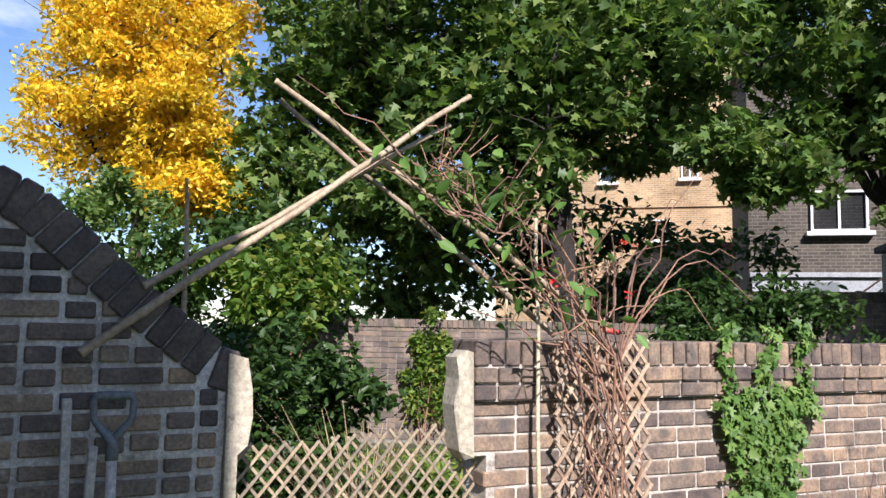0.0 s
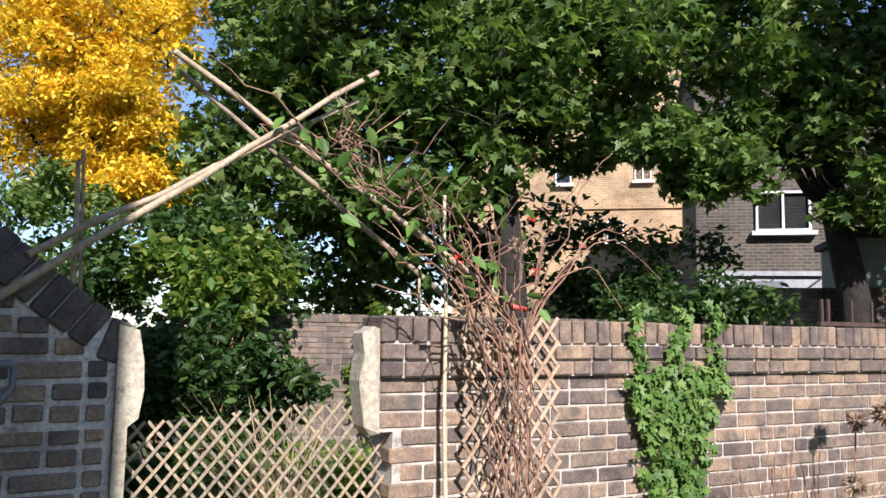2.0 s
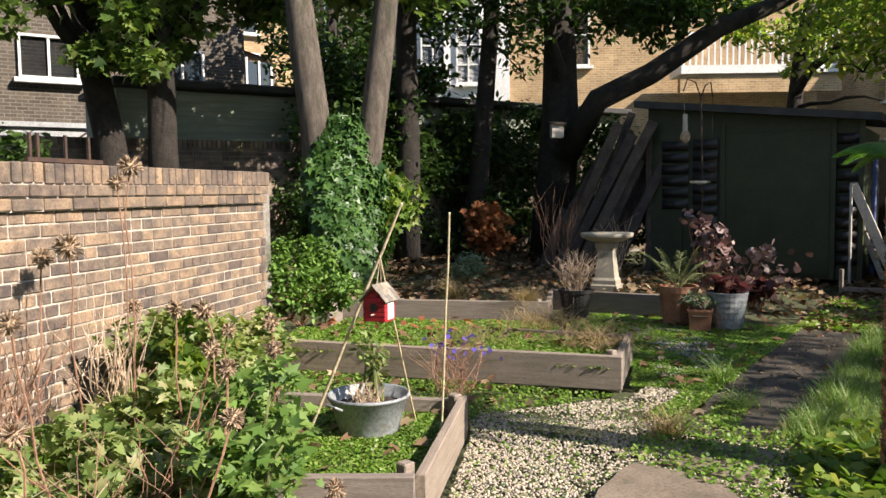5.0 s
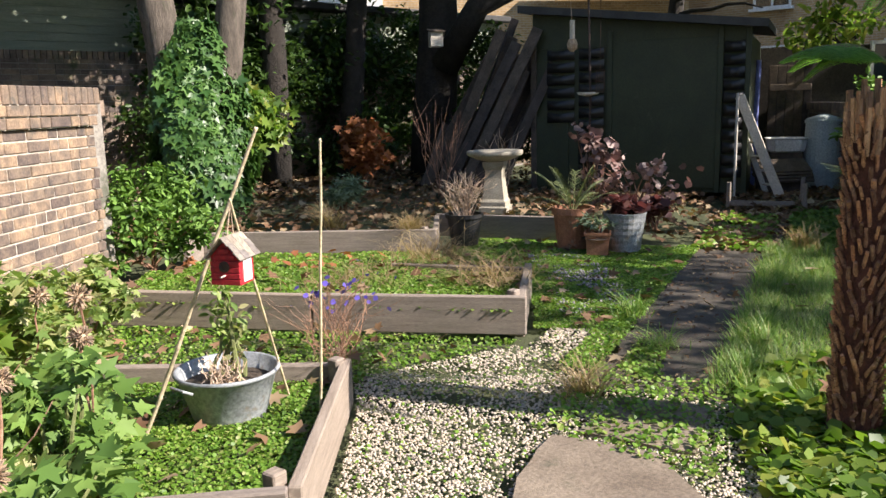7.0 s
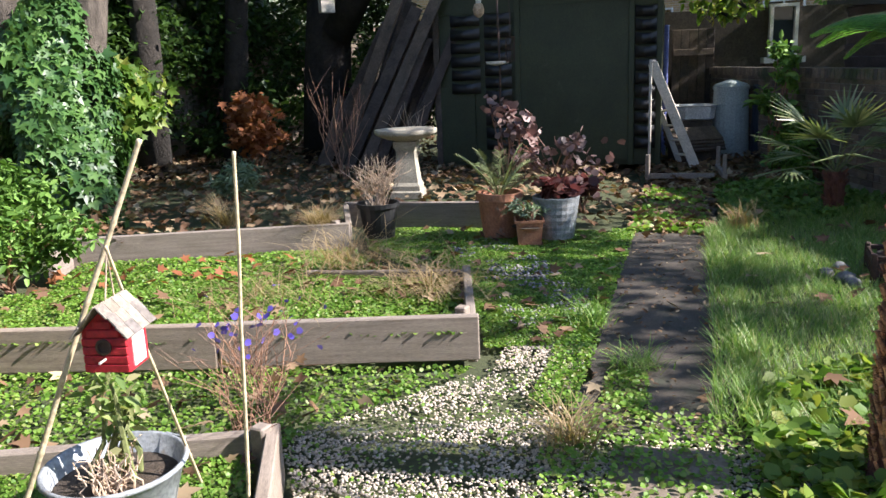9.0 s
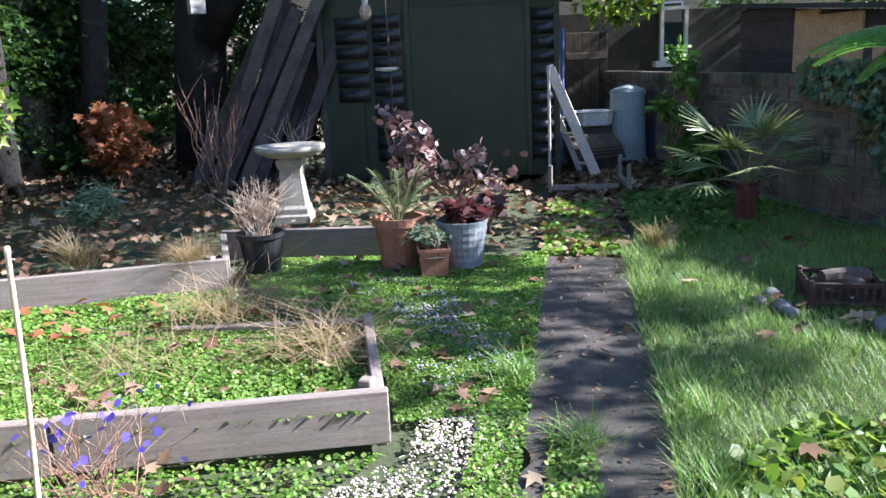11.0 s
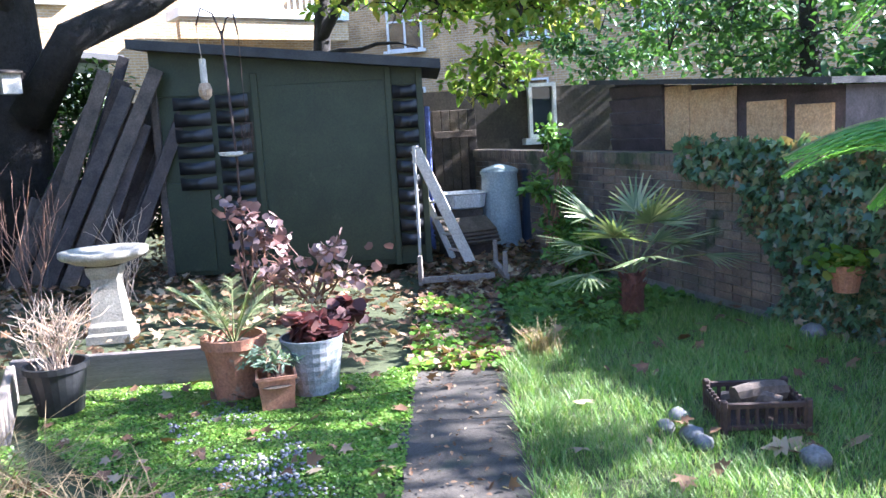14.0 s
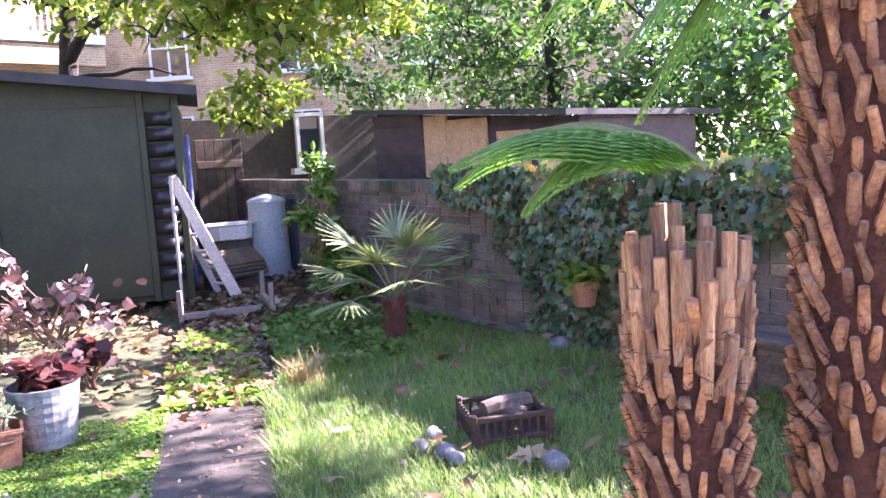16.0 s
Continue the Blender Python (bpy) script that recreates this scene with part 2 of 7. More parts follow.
GREEN_METAL = surf("dark_green_metal", [(0.012, 0.028, 0.025), (0.024, 0.046, 0.04)], 6, 60, 0.35, 0.1)
BARK = surf("grey_bark", [(0.075, 0.06, 0.048), (0.19, 0.155, 0.125)], 5, 26, 0.95, 0.9, dist=0.03, stretch=(3, 3, 0.7), stain=((0.05, 0.06, 0.03), 3, 0.58))
# bark taken near black so the colour carries the canopy's shade
BARK_SHADED = surf("shaded_bark", [(0.018, 0.015, 0.012), (0.045, 0.036, 0.03)], 5, 22, 0.95, 1.0, dist=0.03)
FERN_FIBRE = surf("fern_root_fibre", [(0.095, 0.035, 0.025), (0.22, 0.085, 0.056)], 14, 90, 0.95, 1.0, dist=0.02)
FERN_STUB = surf("cut_frond_stub", [(0.20, 0.088, 0.05), (0.42, 0.215, 0.12), (0.58, 0.35, 0.21)], 16, 110, 0.85, 0.8, spread=0.45, island=True)
FERN_CUT = surf("dry_frond_base", [(0.22, 0.105, 0.06), (0.45, 0.265, 0.155), (0.62, 0.43, 0.275)], 9, 70, 0.85, 0.8, spread=0.45, stretch=(7, 7, 0.9))
STEM_DRY = surf("dry_stem", [(0.17, 0.085, 0.055), (0.34, 0.20, 0.13)], 12, 60, 0.8, 0.2, spread=0.35, island=True)
STEM_PALE = surf("pale_dry_stem", [(0.42, 0.30, 0.21), (0.60, 0.47, 0.35)], 12, 60, 0.8, 0.2, spread=0.3, island=True)
STEM_GREEN = surf("green_stem", [(0.11, 0.13, 0.045), (0.2, 0.22, 0.08)], 9, 60, 0.7, 0.2)
SEED = surf("seed_head", [(0.28, 0.19, 0.12), (0.50, 0.38, 0.27)], 30, 200, 0.9, 0.5, spread=0.3, island=True)
PEBBLE = surf("gravel_stone", [(0.40, 0.34, 0.27), (0.58, 0.51, 0.42)], 20, 90, 0.85, 0.2, spread=0.28, island=True)
PEBBLE_GREY = surf("grey_gravel_stone", [(0.20, 0.19, 0.19), (0.36, 0.35, 0.34)], 20, 90, 0.85, 0.2, spread=0.4, island=True)
HOUSE_TAN = brick_face("london_stock", (0.47, 0.31, 0.15), (0.33, 0.21, 0.10), (0.46, 0.39, 0.29), (0.62, 0.56, 0.5))
# stock brick with the trees' shade put into its base colours
HOUSE_GREY_SHADED = brick_face("shade_darkened_stock", (0.11, 0.09, 0.07), (0.065, 0.053, 0.043), (0.16, 0.145, 0.125), (0.7, 0.66, 0.62))
HOUSE_RED = surf("red_coping", [(0.28, 0.10, 0.06), (0.4, 0.16, 0.1)], 3, 30, 0.9, 0.3)
SLATE = surf("roof_slate", [(0.09, 0.09, 0.10), (0.16, 0.155, 0.16)], 2, 25, 0.7, 0.3)
FENCE_GREEN = surf("pale_green_boards", [(0.20, 0.235, 0.18), (0.29, 0.32, 0.25)], 1.5, 30, 0.8, 0.2, stretch=(1, 1, 14))
FIELD_STONE = surf("field_stone", [(0.10, 0.10, 0.10), (0.2, 0.195, 0.19)], 8, 60, 0.85, 0.4)
CANE_WEATHERED = surf("weathered_bamboo", [(0.25, 0.195, 0.125), (0.36, 0.29, 0.2)], 9, 60, 0.7, 0.2, spread=0.25)
SHINGLE = surf("weathered_shingle", [(0.19, 0.16, 0.13), (0.32, 0.28, 0.235)], 14, 70, 0.85, 0.4, spread=0.35)
GLASS = glass_mat("window_glass")

L_SYC = leaf_mat("sycamore_leaf", [(0.04, 0.082, 0.022), (0.085, 0.15, 0.036), (0.155, 0.235, 0.062), (0.24, 0.29, 0.095)], 0.42)
L_DARK = leaf_mat("dark_leaf", [(0.022, 0.05, 0.014), (0.045, 0.09, 0.022), (0.075, 0.135, 0.032)], 0.35)
L_CURTAIN = leaf_mat("old_ivy_leaf", [(0.04, 0.085, 0.045), (0.065, 0.13, 0.062), (0.11, 0.19, 0.09), (0.22, 0.12, 0.065)], 0.2, 0.35, 0.6)
L_YELLOW = leaf_mat("golden_leaf", [(0.62, 0.36, 0.012), (0.80, 0.52, 0.02), (0.85, 0.62, 0.05), (0.5, 0.42, 0.04)], 0.4)
L_BRIGHT = leaf_mat("light_green_leaf", [(0.06, 0.12, 0.02), (0.11, 0.20, 0.03), (0.18, 0.27, 0.05), (0.26, 0.27, 0.05)], 0.45)
L_IVY = leaf_mat("ivy_leaf", [(0.05, 0.11, 0.022), (0.11, 0.21, 0.042), (0.2, 0.33, 0.08)], 0.25, 0.5, 0.25)
L_TRUNK_IVY = leaf_mat("trunk_ivy_leaf", [(0.03, 0.08, 0.022), (0.06, 0.135, 0.035), (0.10, 0.19, 0.05)], 0.2, 0.4, 0.45)
L_WALL_IVY = leaf_mat("wall_ivy_leaf", [(0.06, 0.125, 0.028), (0.115, 0.205, 0.045), (0.20, 0.29, 0.08)], 0.25, 0.5, 0.3)
L_OVER = leaf_mat("overhanging_leaf", [(0.09, 0.16, 0.03), (0.17, 0.26, 0.05), (0.27, 0.35, 0.08), (0.36, 0.31, 0.09)], 0.6)
L_MID = leaf_mat("mid_green_leaf", [(0.03, 0.075, 0.026), (0.055, 0.12, 0.036), (0.10, 0.19, 0.055)], 0.35)
L_MOSS = leaf_mat("moss_leaf", [(0.08, 0.165, 0.022), (0.135, 0.26, 0.035), (0.21, 0.35, 0.058), (0.29, 0.32, 0.11)], 0.38)
L_GRASS = leaf_mat("grass_blade", [(0.09, 0.175, 0.04), (0.15, 0.27, 0.06), (0.23, 0.36, 0.095), (0.42, 0.40, 0.22)], 0.42)
L_STRAW = leaf_mat("dry_grass", [(0.30, 0.21, 0.12), (0.44, 0.33, 0.20), (0.24, 0.15, 0.085)], 0.3, 0.7)
L_FERN = leaf_mat("tree_fern_frond", [(0.13, 0.28, 0.06), (0.20, 0.40, 0.09), (0.28, 0.48, 0.14)], 0.5)
L_RED = leaf_mat("red_foliage", [(0.07, 0.028, 0.03), (0.13, 0.055, 0.055), (0.26, 0.13, 0.12)], 0.35, glow=(1.2, 0.75, 0.75))
L_PURPLE = leaf_mat("bronze_leaf", [(0.13, 0.085, 0.085), (0.22, 0.15, 0.145), (0.32, 0.22, 0.215), (0.44, 0.30, 0.29)], 0.25, glow=(1.15, 0.85, 0.85))
L_RUST = leaf_mat("rusty_leaf", [(0.22, 0.07, 0.03), (0.36, 0.14, 0.06), (0.28, 0.10, 0.05)], 0.3, 0.7)
L_FALLEN = leaf_mat("fallen_leaf", [(0.085, 0.045, 0.028), (0.15, 0.08, 0.045), (0.22, 0.13, 0.075), (0.40, 0.31, 0.21)], 0.15, 0.75)
L_SILVER = leaf_mat("grey_green_leaf", [(0.13, 0.19, 0.13), (0.22, 0.29, 0.2), (0.3, 0.36, 0.26)], 0.3, 0.6)
L_PALM = leaf_mat("palm_leaf", [(0.10, 0.14, 0.06), (0.18, 0.22, 0.10), (0.33, 0.33, 0.18)], 0.25, 0.4, 0.5)
L_BORDER = leaf_mat("border_leaf", [(0.11, 0.18, 0.05), (0.20, 0.285, 0.085), (0.31, 0.37, 0.14), (0.44, 0.40, 0.23)], 0.4)
PETAL_BLUE = leaf_mat("blue_petal", [(0.12, 0.08, 0.55), (0.22, 0.16, 0.7)], 0.3)
PETAL_RED = leaf_mat("red_hip", [(0.5, 0.02, 0.02), (0.65, 0.06, 0.04)], 0.1)
RED_PLASTIC = surf("red_plastic", [(0.55, 0.06, 0.04), (0.62, 0.09, 0.06)], 5, 40, 0.5, 0.0)
BLUE_TAPE = surf("blue_plastic", [(0.10, 0.13, 0.38), (0.25, 0.28, 0.55)], 5, 40, 0.4, 0.0)

# ---- mesh tools ----


class Geo:
    """Collects the vertices and faces of one mesh."""

    def __init__(self):
        self.v, self.f = [], []

    def add(self, verts, faces, m=None):
        k = len(self.v)
        self.v += [tuple(m @ Vector(p)) for p in verts] if m else [tuple(p) for p in verts]
        self.f += [tuple(i + k for i in f) for f in faces]
        return self

    def box(self, c, size, m=None, bev=0.0, rot=None):
        x, y, z = size[0] / 2, size[1] / 2, size[2] / 2
        base = Matrix.Translation(c)
        if rot is not None:
            base = base @ rot
        if m is not None:
            base = m @ base
        if bev <= 0:
            vs = [(-x, -y, -z), (x, -y, -z), (x, y, -z), (-x, y, -z), (-x, -y, z), (x, -y, z), (x, y, z), (-x, y, z)]
            return self.add(vs, [(0, 3, 2, 1), (4, 5, 6, 7), (0, 1, 5, 4), (1, 2, 6, 5), (2, 3, 7, 6), (3, 0, 4, 7)], base)
        b = min(bev, x * 0.9, y * 0.9, z * 0.9)
        vs, ix = [], {}
        for sx in (-1, 1):
            for sy in (-1, 1):
                for sz in (-1, 1):
                    for a in range(3):
                        ix[sx, sy, sz, a] = len(vs)
                        d = [x - b, y - b, z - b]
                        d[a] += b
                        vs.append((sx * d[0], sy * d[1], sz * d[2]))
        fs = []
        for a in range(3):
            o, p = [i for i in range(3) if i != a]
            for s in (-1, 1):
                q = []
                for so, sp in ((-1, -1), (1, -1), (1, 1), (-1, 1)):
                    k = [0, 0, 0]
                    k[a], k[o], k[p] = s, so, sp
                    q.append(ix[k[0], k[1], k[2], a])
                flip = (s > 0) == (a == 1)
                fs.append(tuple(q[::-1] if flip else q))
            for so in (-1, 1):
                for sp in (-1, 1):
                    k0, k1 = [0, 0, 0], [0, 0, 0]
                    k0[a], k1[a] = -1, 1
                    k0[o] = k1[o] = so
                    k0[p] = k1[p] = sp
                    fs.append((ix[(*k0, o)], ix[(*k1, o)], ix[(*k1, p)], ix[(*k0, p)]))
        for s in ((a, b2, c2) for a in (-1, 1) for b2 in (-1, 1) for c2 in (-1, 1)):
            fs.append(tuple(ix[(*s, a)] for a in range(3)))
        return self.add(vs, fs, base)

    def tube(self, pts, radii, n=6, cap=True):
        pts = [Vector(p) for p in pts]
        if isinstance(radii, (int, float)):
            radii = [radii] * len(pts)
        k, ring = len(self.v), []
        side = None
        for i, p in enumerate(pts):
            d = (pts[min(i + 1, len(pts) - 1)] - pts[max(i - 1, 0)]).normalized()
            if side is None:
                side = d.orthogonal().normalized()
            side = (side - d * side.dot(d))
            side = side.normalized() if side.length > 1e-6 else d.orthogonal().normalized()
            up = d.cross(side)
            for j in range(n):
                a = 2 * math.pi * j / n
                self.v.append(tuple(p + (side * math.cos(a) + up * math.sin(a)) * radii[i]))
        for i in range(len(pts) - 1):
            for j in range(n):
                j2 = (j + 1) % n
                self.f.append((k + i * n + j, k + i * n + j2, k + (i + 1) * n + j2, k + (i + 1) * n + j))
        if cap:
            self.f.append(tuple(k + j for j in range(n))[::-1])
            self.f.append(tuple(k + (len(pts) - 1) * n + j for j in range(n)))
        return self

    def lathe(self, prof, n=20, m=None, square=False):
        vs, fs = [], []
        for r, z in prof:
            for j in range(n):
                a = 2 * math.pi * (j + 0.5) / n
                c, s = math.cos(a), math.sin(a)
                if square:
                    q = 1 / max(abs(c), abs(s))
                    c, s = c * q, s * q
                vs.append((r * c, r * s, z))
        for i in range(len(prof) - 1):
            for j in range(n):
                j2 = (j + 1) % n
                fs.append((i * n + j, i * n + j2, (i + 1) * n + j2, (i + 1) * n + j))
        fs.append(tuple(range(n))[::-1])
        fs.append(tuple((len(prof) - 1) * n + j for j in range(n)))
        return self.add(vs, fs, m)

    def slab(self, outline, z0, z1):
        n = len(outline)
        vs = [(x, y, z0) for x, y in outline] + [(x, y, z1) for x, y in outline]
        fs = [tuple(range(n))[::-1], tuple(range(n, 2 * n))] + [(i, (i + 1) % n, n + (i + 1) % n, n + i) for i in range(n)]
        return self.add(vs, fs)

    def local(self, base):
        b = Vector(base)
        self.v = [tuple(Vector(p) - b) for p in self.v]
        return self

    def mesh(self, name, mat, smooth=False):
        me = bpy.data.meshes.new(name)
        me.from_pydata(self.v, [], self.f)
        me.materials.append(mat)
        if smooth:
            me.shade_smooth()
        me.update()
        return me


def thing(name, label, category, base=(0, 0, 0), rz=0.0, group="", kind=""):
    ob = new(name)
    ob.empty_display_size = 0.1
    ob.matrix_basis = pose(base[0], base[1], base[2], 0, 0, rz)
    return tagged(ob, label, category, group, kind)


def part(name, geo, mat, parent=None, label="", smooth=False):
    ob = new(name, geo.mesh(name, mat, smooth) if isinstance(geo, Geo) else geo)
    ob.parent = parent
    if label:
        ob["label"] = label
    return ob


def solid(name, geo, mat, label, category, kind="", group="", smooth=False):
    return tagged(part(name, geo, mat, None, "", smooth), label, category, group, kind)


rng = np.random.default_rng(7)


def scatter(name, verts, faces, pos, xa, ya, za, size, mat):
    """One mesh of many copies of a small shape; each has its own axes and size."""
    t = np.asarray(verts, float)
    n, k = len(pos), len(t)
    size = np.broadcast_to(np.asarray(size, float), (n,))
    p = pos[:, None, :] + size[:, None, None] * (t[None, :, 0:1] * xa[:, None, :] + t[None, :, 1:2] * ya[:, None, :] + t[None, :, 2:3] * za[:, None, :])
    counts = np.array([len(f) for f in faces])
    loops = np.concatenate([np.array(f) for f in faces])
    allv = (loops[None, :] + (np.arange(n) * k)[:, None]).ravel()
    starts = np.concatenate([[0], np.cumsum(np.tile(counts, n))[:-1]])
    me = bpy.data.meshes.new(name)
    me.vertices.add(n * k)
    me.vertices.foreach_set("co", p.ravel())
    me.loops.add(len(allv))
    me.loops.foreach_set("vertex_index", allv.astype(np.int32))
    me.polygons.add(len(starts))
    me.polygons.foreach_set("loop_start", starts.astype(np.int32))
    me.update(calc_edges=True)
    me.validate()
    me.materials.append(mat)
    return me


def unit(a):
    return a / np.maximum(np.linalg.norm(a, axis=1, keepdims=True), 1e-9)


def axes(n, up=0.4, lean=None):
    """Random frames for leaves: z is the leaf's face, y its length."""
    z = rng.normal(size=(n, 3))
    z[:, 2] = np.abs(z[:, 2]) + up
    if lean is not None:
        z += np.asarray(lean)
    z = unit(z)
    y = rng.normal(size=(n, 3))
    y[:, 2] -= 0.5
    y = unit(y - z * np.sum(y * z, axis=1, keepdims=True))
    return np.cross(y, z), y, z


MAPLE_V = [(0, 0, 0), (0.5, 0.06, 0.03), (0.27, 0.25, 0.07), (0.56, 0.52, 0.0), (0.2, 0.52, 0.06), (0, 1.0, -0.03), (-0.2, 0.52, 0.06), (-0.56, 0.52, 0.0), (-0.27, 0.25, 0.07), (-0.5, 0.06, 0.03)]
MAPLE_F = [(0, 1, 2, 3, 4, 5), (0, 5, 6, 7, 8, 9)]
OVAL_V = [(0, 0, 0), (0.24, 0.3, 0.07), (0.2, 0.68, 0.06), (0, 1, -0.05), (-0.2, 0.68, 0.06), (-0.24, 0.3, 0.07)]
OVAL_F = [(0, 1, 2, 3), (0, 3, 4, 5)]
ROUND_V = [(0, 0, 0), (0.42, 0.12, 0.05), (0.5, 0.55, 0.07), (0, 0.95, 0), (-0.5, 0.55, 0.07), (-0.42, 0.12, 0.05)]
ROUND_F = [(0, 1, 2, 3), (0, 3, 4, 5)]
BLADE_V = [(-0.03, 0, 0), (0.03, 0, 0), (0.024, 0.45, 0.04), (-0.024, 0.45, 0.04), (0.006, 0.95, 0.25), (-0.006, 0.95, 0.25)]
BLADE_F = [(0, 1, 2, 3), (3, 2, 4, 5)]
PINNA_V = [(0, 0, 0), (0.10, 0.25, 0.03), (0.09, 0.75, 0.02), (0, 1, -0.04), (-0.09, 0.75, 0.02), (-0.10, 0.25, 0.03)]
PINNA_F = [(0, 1, 2, 3), (0, 3, 4, 5)]


def blob(centres, radii, n, shell=0.6):
    """Points in clumps: round the clump's skin more than inside it."""
    c = np.asarray(centres, float)
    r = np.asarray(radii, float)
    k = rng.integers(0, len(c), n)
    d = unit(rng.normal(size=(n, 3)))
    rad = (shell + (1 - shell) * rng.random(n)) * (0.75 + 0.4 * rng.random(n))
    return c[k] + d * (r[k] * rad[:, None] if r.ndim == 2 else (r[k] * rad)[:, None])


def clumps(centre, radii, n, size, flat=0.7, hollow=0.35):
    """Clump centres spread through an ellipsoid, with an uneven outline."""
    d = unit(rng.normal(size=(n, 3)))
    rad = (hollow + (1 - hollow) * rng.random(n) ** 0.6) * (0.8 + 0.3 * rng.random(n))
    c = np.asarray(centre) + d * np.asarray(radii) * rad[:, None]
    s = size * (0.6 + 0.8 * rng.random(n))
    return c, np.stack([s, s, s * flat], 1)


def inside(poly, x, y):
    r = np.zeros(np.shape(x), bool)
    j = len(poly) - 1
    for i in range(len(poly)):
        (xi, yi), (xj, yj) = poly[i], poly[j]
        r ^= ((yi > y) != (yj > y)) & (x < (xj - xi) * (y - yi) / (yj - yi + 1e-12) + xi)
        j = i
    return r


def in_poly(poly, n):
    """n random points inside an outline."""
    p = np.array(poly)
    lo, hi = p.min(0), p.max(0)
    got = np.zeros((0, 2))
    while len(got) < n:
        q = lo + (hi - lo) * rng.random((2 * n, 2))
        got = np.concatenate([got, q[inside(poly, q[:, 0], q[:, 1])]])
    return got[:n]


def lump(x, y, s=1.0):
    """A gentle unevenness of the ground."""
    return 0.5 * np.sin(1.7 * s * x + 0.6) * np.sin(2.1 * s * y + 1.1) + 0.3 * np.sin(4.3 * s * x - 2.9 * s * y) + 0.2 * np.sin(7.9 * s * x + 6.1 * s * y)


def sheet(name, poly, z, amp, mat, label, category, step=0.1, height=None):
    """A patch of ground with a ragged edge."""
    p = np.array(poly)
    lo, hi = p.min(0), p.max(0)
    nx, ny = int((hi[0] - lo[0]) / step) + 2, int((hi[1] - lo[1]) / step) + 2
    gx, gy = np.meshgrid(lo[0] + np.arange(nx) * step, lo[1] + np.arange(ny) * step, indexing="ij")
    gx = gx + (rng.random(gx.shape) - 0.5) * step * 0.6
    gy = gy + (rng.random(gy.shape) - 0.5) * step * 0.6
    gz = (z if height is None else height(gx, gy)) + amp * lump(gx, gy, 1.5)
    ok = inside(poly, gx, gy)
    g = Geo()
    idx = -np.ones(gx.shape, int)
    for i in range(nx - 1):
        for j in range(ny - 1):
            if ok[i, j] + ok[i + 1, j] + ok[i, j + 1] + ok[i + 1, j + 1] >= 2:
                q = []
                for a, b in ((i, j), (i + 1, j), (i + 1, j + 1), (i, j + 1)):
                    if idx[a, b] < 0:
                        idx[a, b] = len(g.v)
                        g.v.append((gx[a, b], gy[a, b], gz[a, b] if ok[a, b] else -0.03))
                    q.append(int(idx[a, b]))
                g.f.append(tuple(q))
    return solid(name, g, mat, label, category, "structure", smooth=True)


def foliage(name, shape, pos, size, mat, up=0.4, lean=None):
    v, f = shape
    x, y, z = axes(len(pos), up, lean)
    return scatter(name, v, f, pos, x, y, z, size * (0.65 + 0.7 * rng.random(len(pos))), mat)


MAPLE, OVAL, ROUND, BLADE, PINNA = (MAPLE_V, MAPLE_F), (OVAL_V, OVAL_F), (ROUND_V, ROUND_F), (BLADE_V, BLADE_F), (PINNA_V, PINNA_F)


def bend(a, b, sag=0.0, n=6, jit=0.0):
    """Points from a to b, bowed and a little uneven."""
    a, b = Vector(a), Vector(b)
    out = []
    for i in range(n + 1):
        s = i / n
        p = a.lerp(b, s) + Vector((0, 0, sag * 4 * s * (1 - s)))
        if 0 < i < n and jit:
            p += Vector(rng.normal(size=3) * jit)
        out.append(p)
    return out


def tree(name, label, base, trunks, limbs, crown, leaf, leaf_size, n, leafmat, bark, up=0.4, lean=None):
    """A tree: trunks and limbs as (points, radii) in the world, and a crown of clumps."""
    t = thing(name, label, "tree", base)
    for pts, rad in trunks:
        part("trunk", Geo().tube(pts, rad, 12).local(base), bark, t, smooth=True)
    for pts, rad in limbs:
        part("limb", Geo().tube(pts, rad, 8).local(base), bark, t, smooth=True)
    c, r = crown
    tw = Geo()
    for k in range(0, len(c), 2):
        o = Vector(c[k]) + Vector((0, 0, -r[k][2] * 0.6))
        for _ in range(3):
            tw.tube(bend(o, Vector(c[k]) + Vector(rng.normal(size=3) * r[k] * 0.7), 0.05, 3, 0.04), [0.018, 0.013, 0.008, 0.004], 4, False)
    part("twigs", tw.local(base), bark, t)["kind"] = "stuff"
    pos = blob(c, r, n) - np.array(base)
    part("crown", foliage("crown", leaf, pos, leaf_size, leafmat, up, lean), leafmat, t)
    return t

# ---- the ground ----
A30 = radians(30)
g = Geo()
g.add([(-300, -300, -0.04), (300, -300, -0.04), (300, 300, -0.04), (-300, 300, -0.04)], [(0, 1, 2, 3)])
solid("ground", g, GROUND, "rough green and brown open ground", "ground", "structure")

PATH_L = [(4.75, 2.50), (6.02, 2.74), (6.95, 2.94), (8.8, 3.28), (12.2, 3.95)]
PATH_R = [(4.95, 1.86), (6.23, 2.08), (7.13, 2.27), (8.93, 2.60), (12.4, 3.25)]
LAWN = [(5.0, -2.6), (5.3, 1.9), (6.23, 2.06), (7.13, 2.25), (8.93, 2.58), (11.6, 3.0), (12.0, 2.2), (9.6, 0.5), (7.9, -0.6), (6.0, -2.0)]
MOSSY = [(5.75, 3.25), (6.0, 2.76), (6.95, 2.96), (8.7, 3.28), (8.6, 4.5), (8.2, 5.6), (7.5, 5.1), (6.7, 4.0), (6.2, 3.5)]
GRAVEL = [(2.2, 1.0), (4.9, 1.3), (5.25, 1.9), (5.2, 2.5), (4.75, 2.55), (5.95, 2.75), (6.5, 3.3), (5.5, 3.1), (4.5, 3.6), (4.2, 3.3), (3.2, 2.55), (2.0, 2.2)]
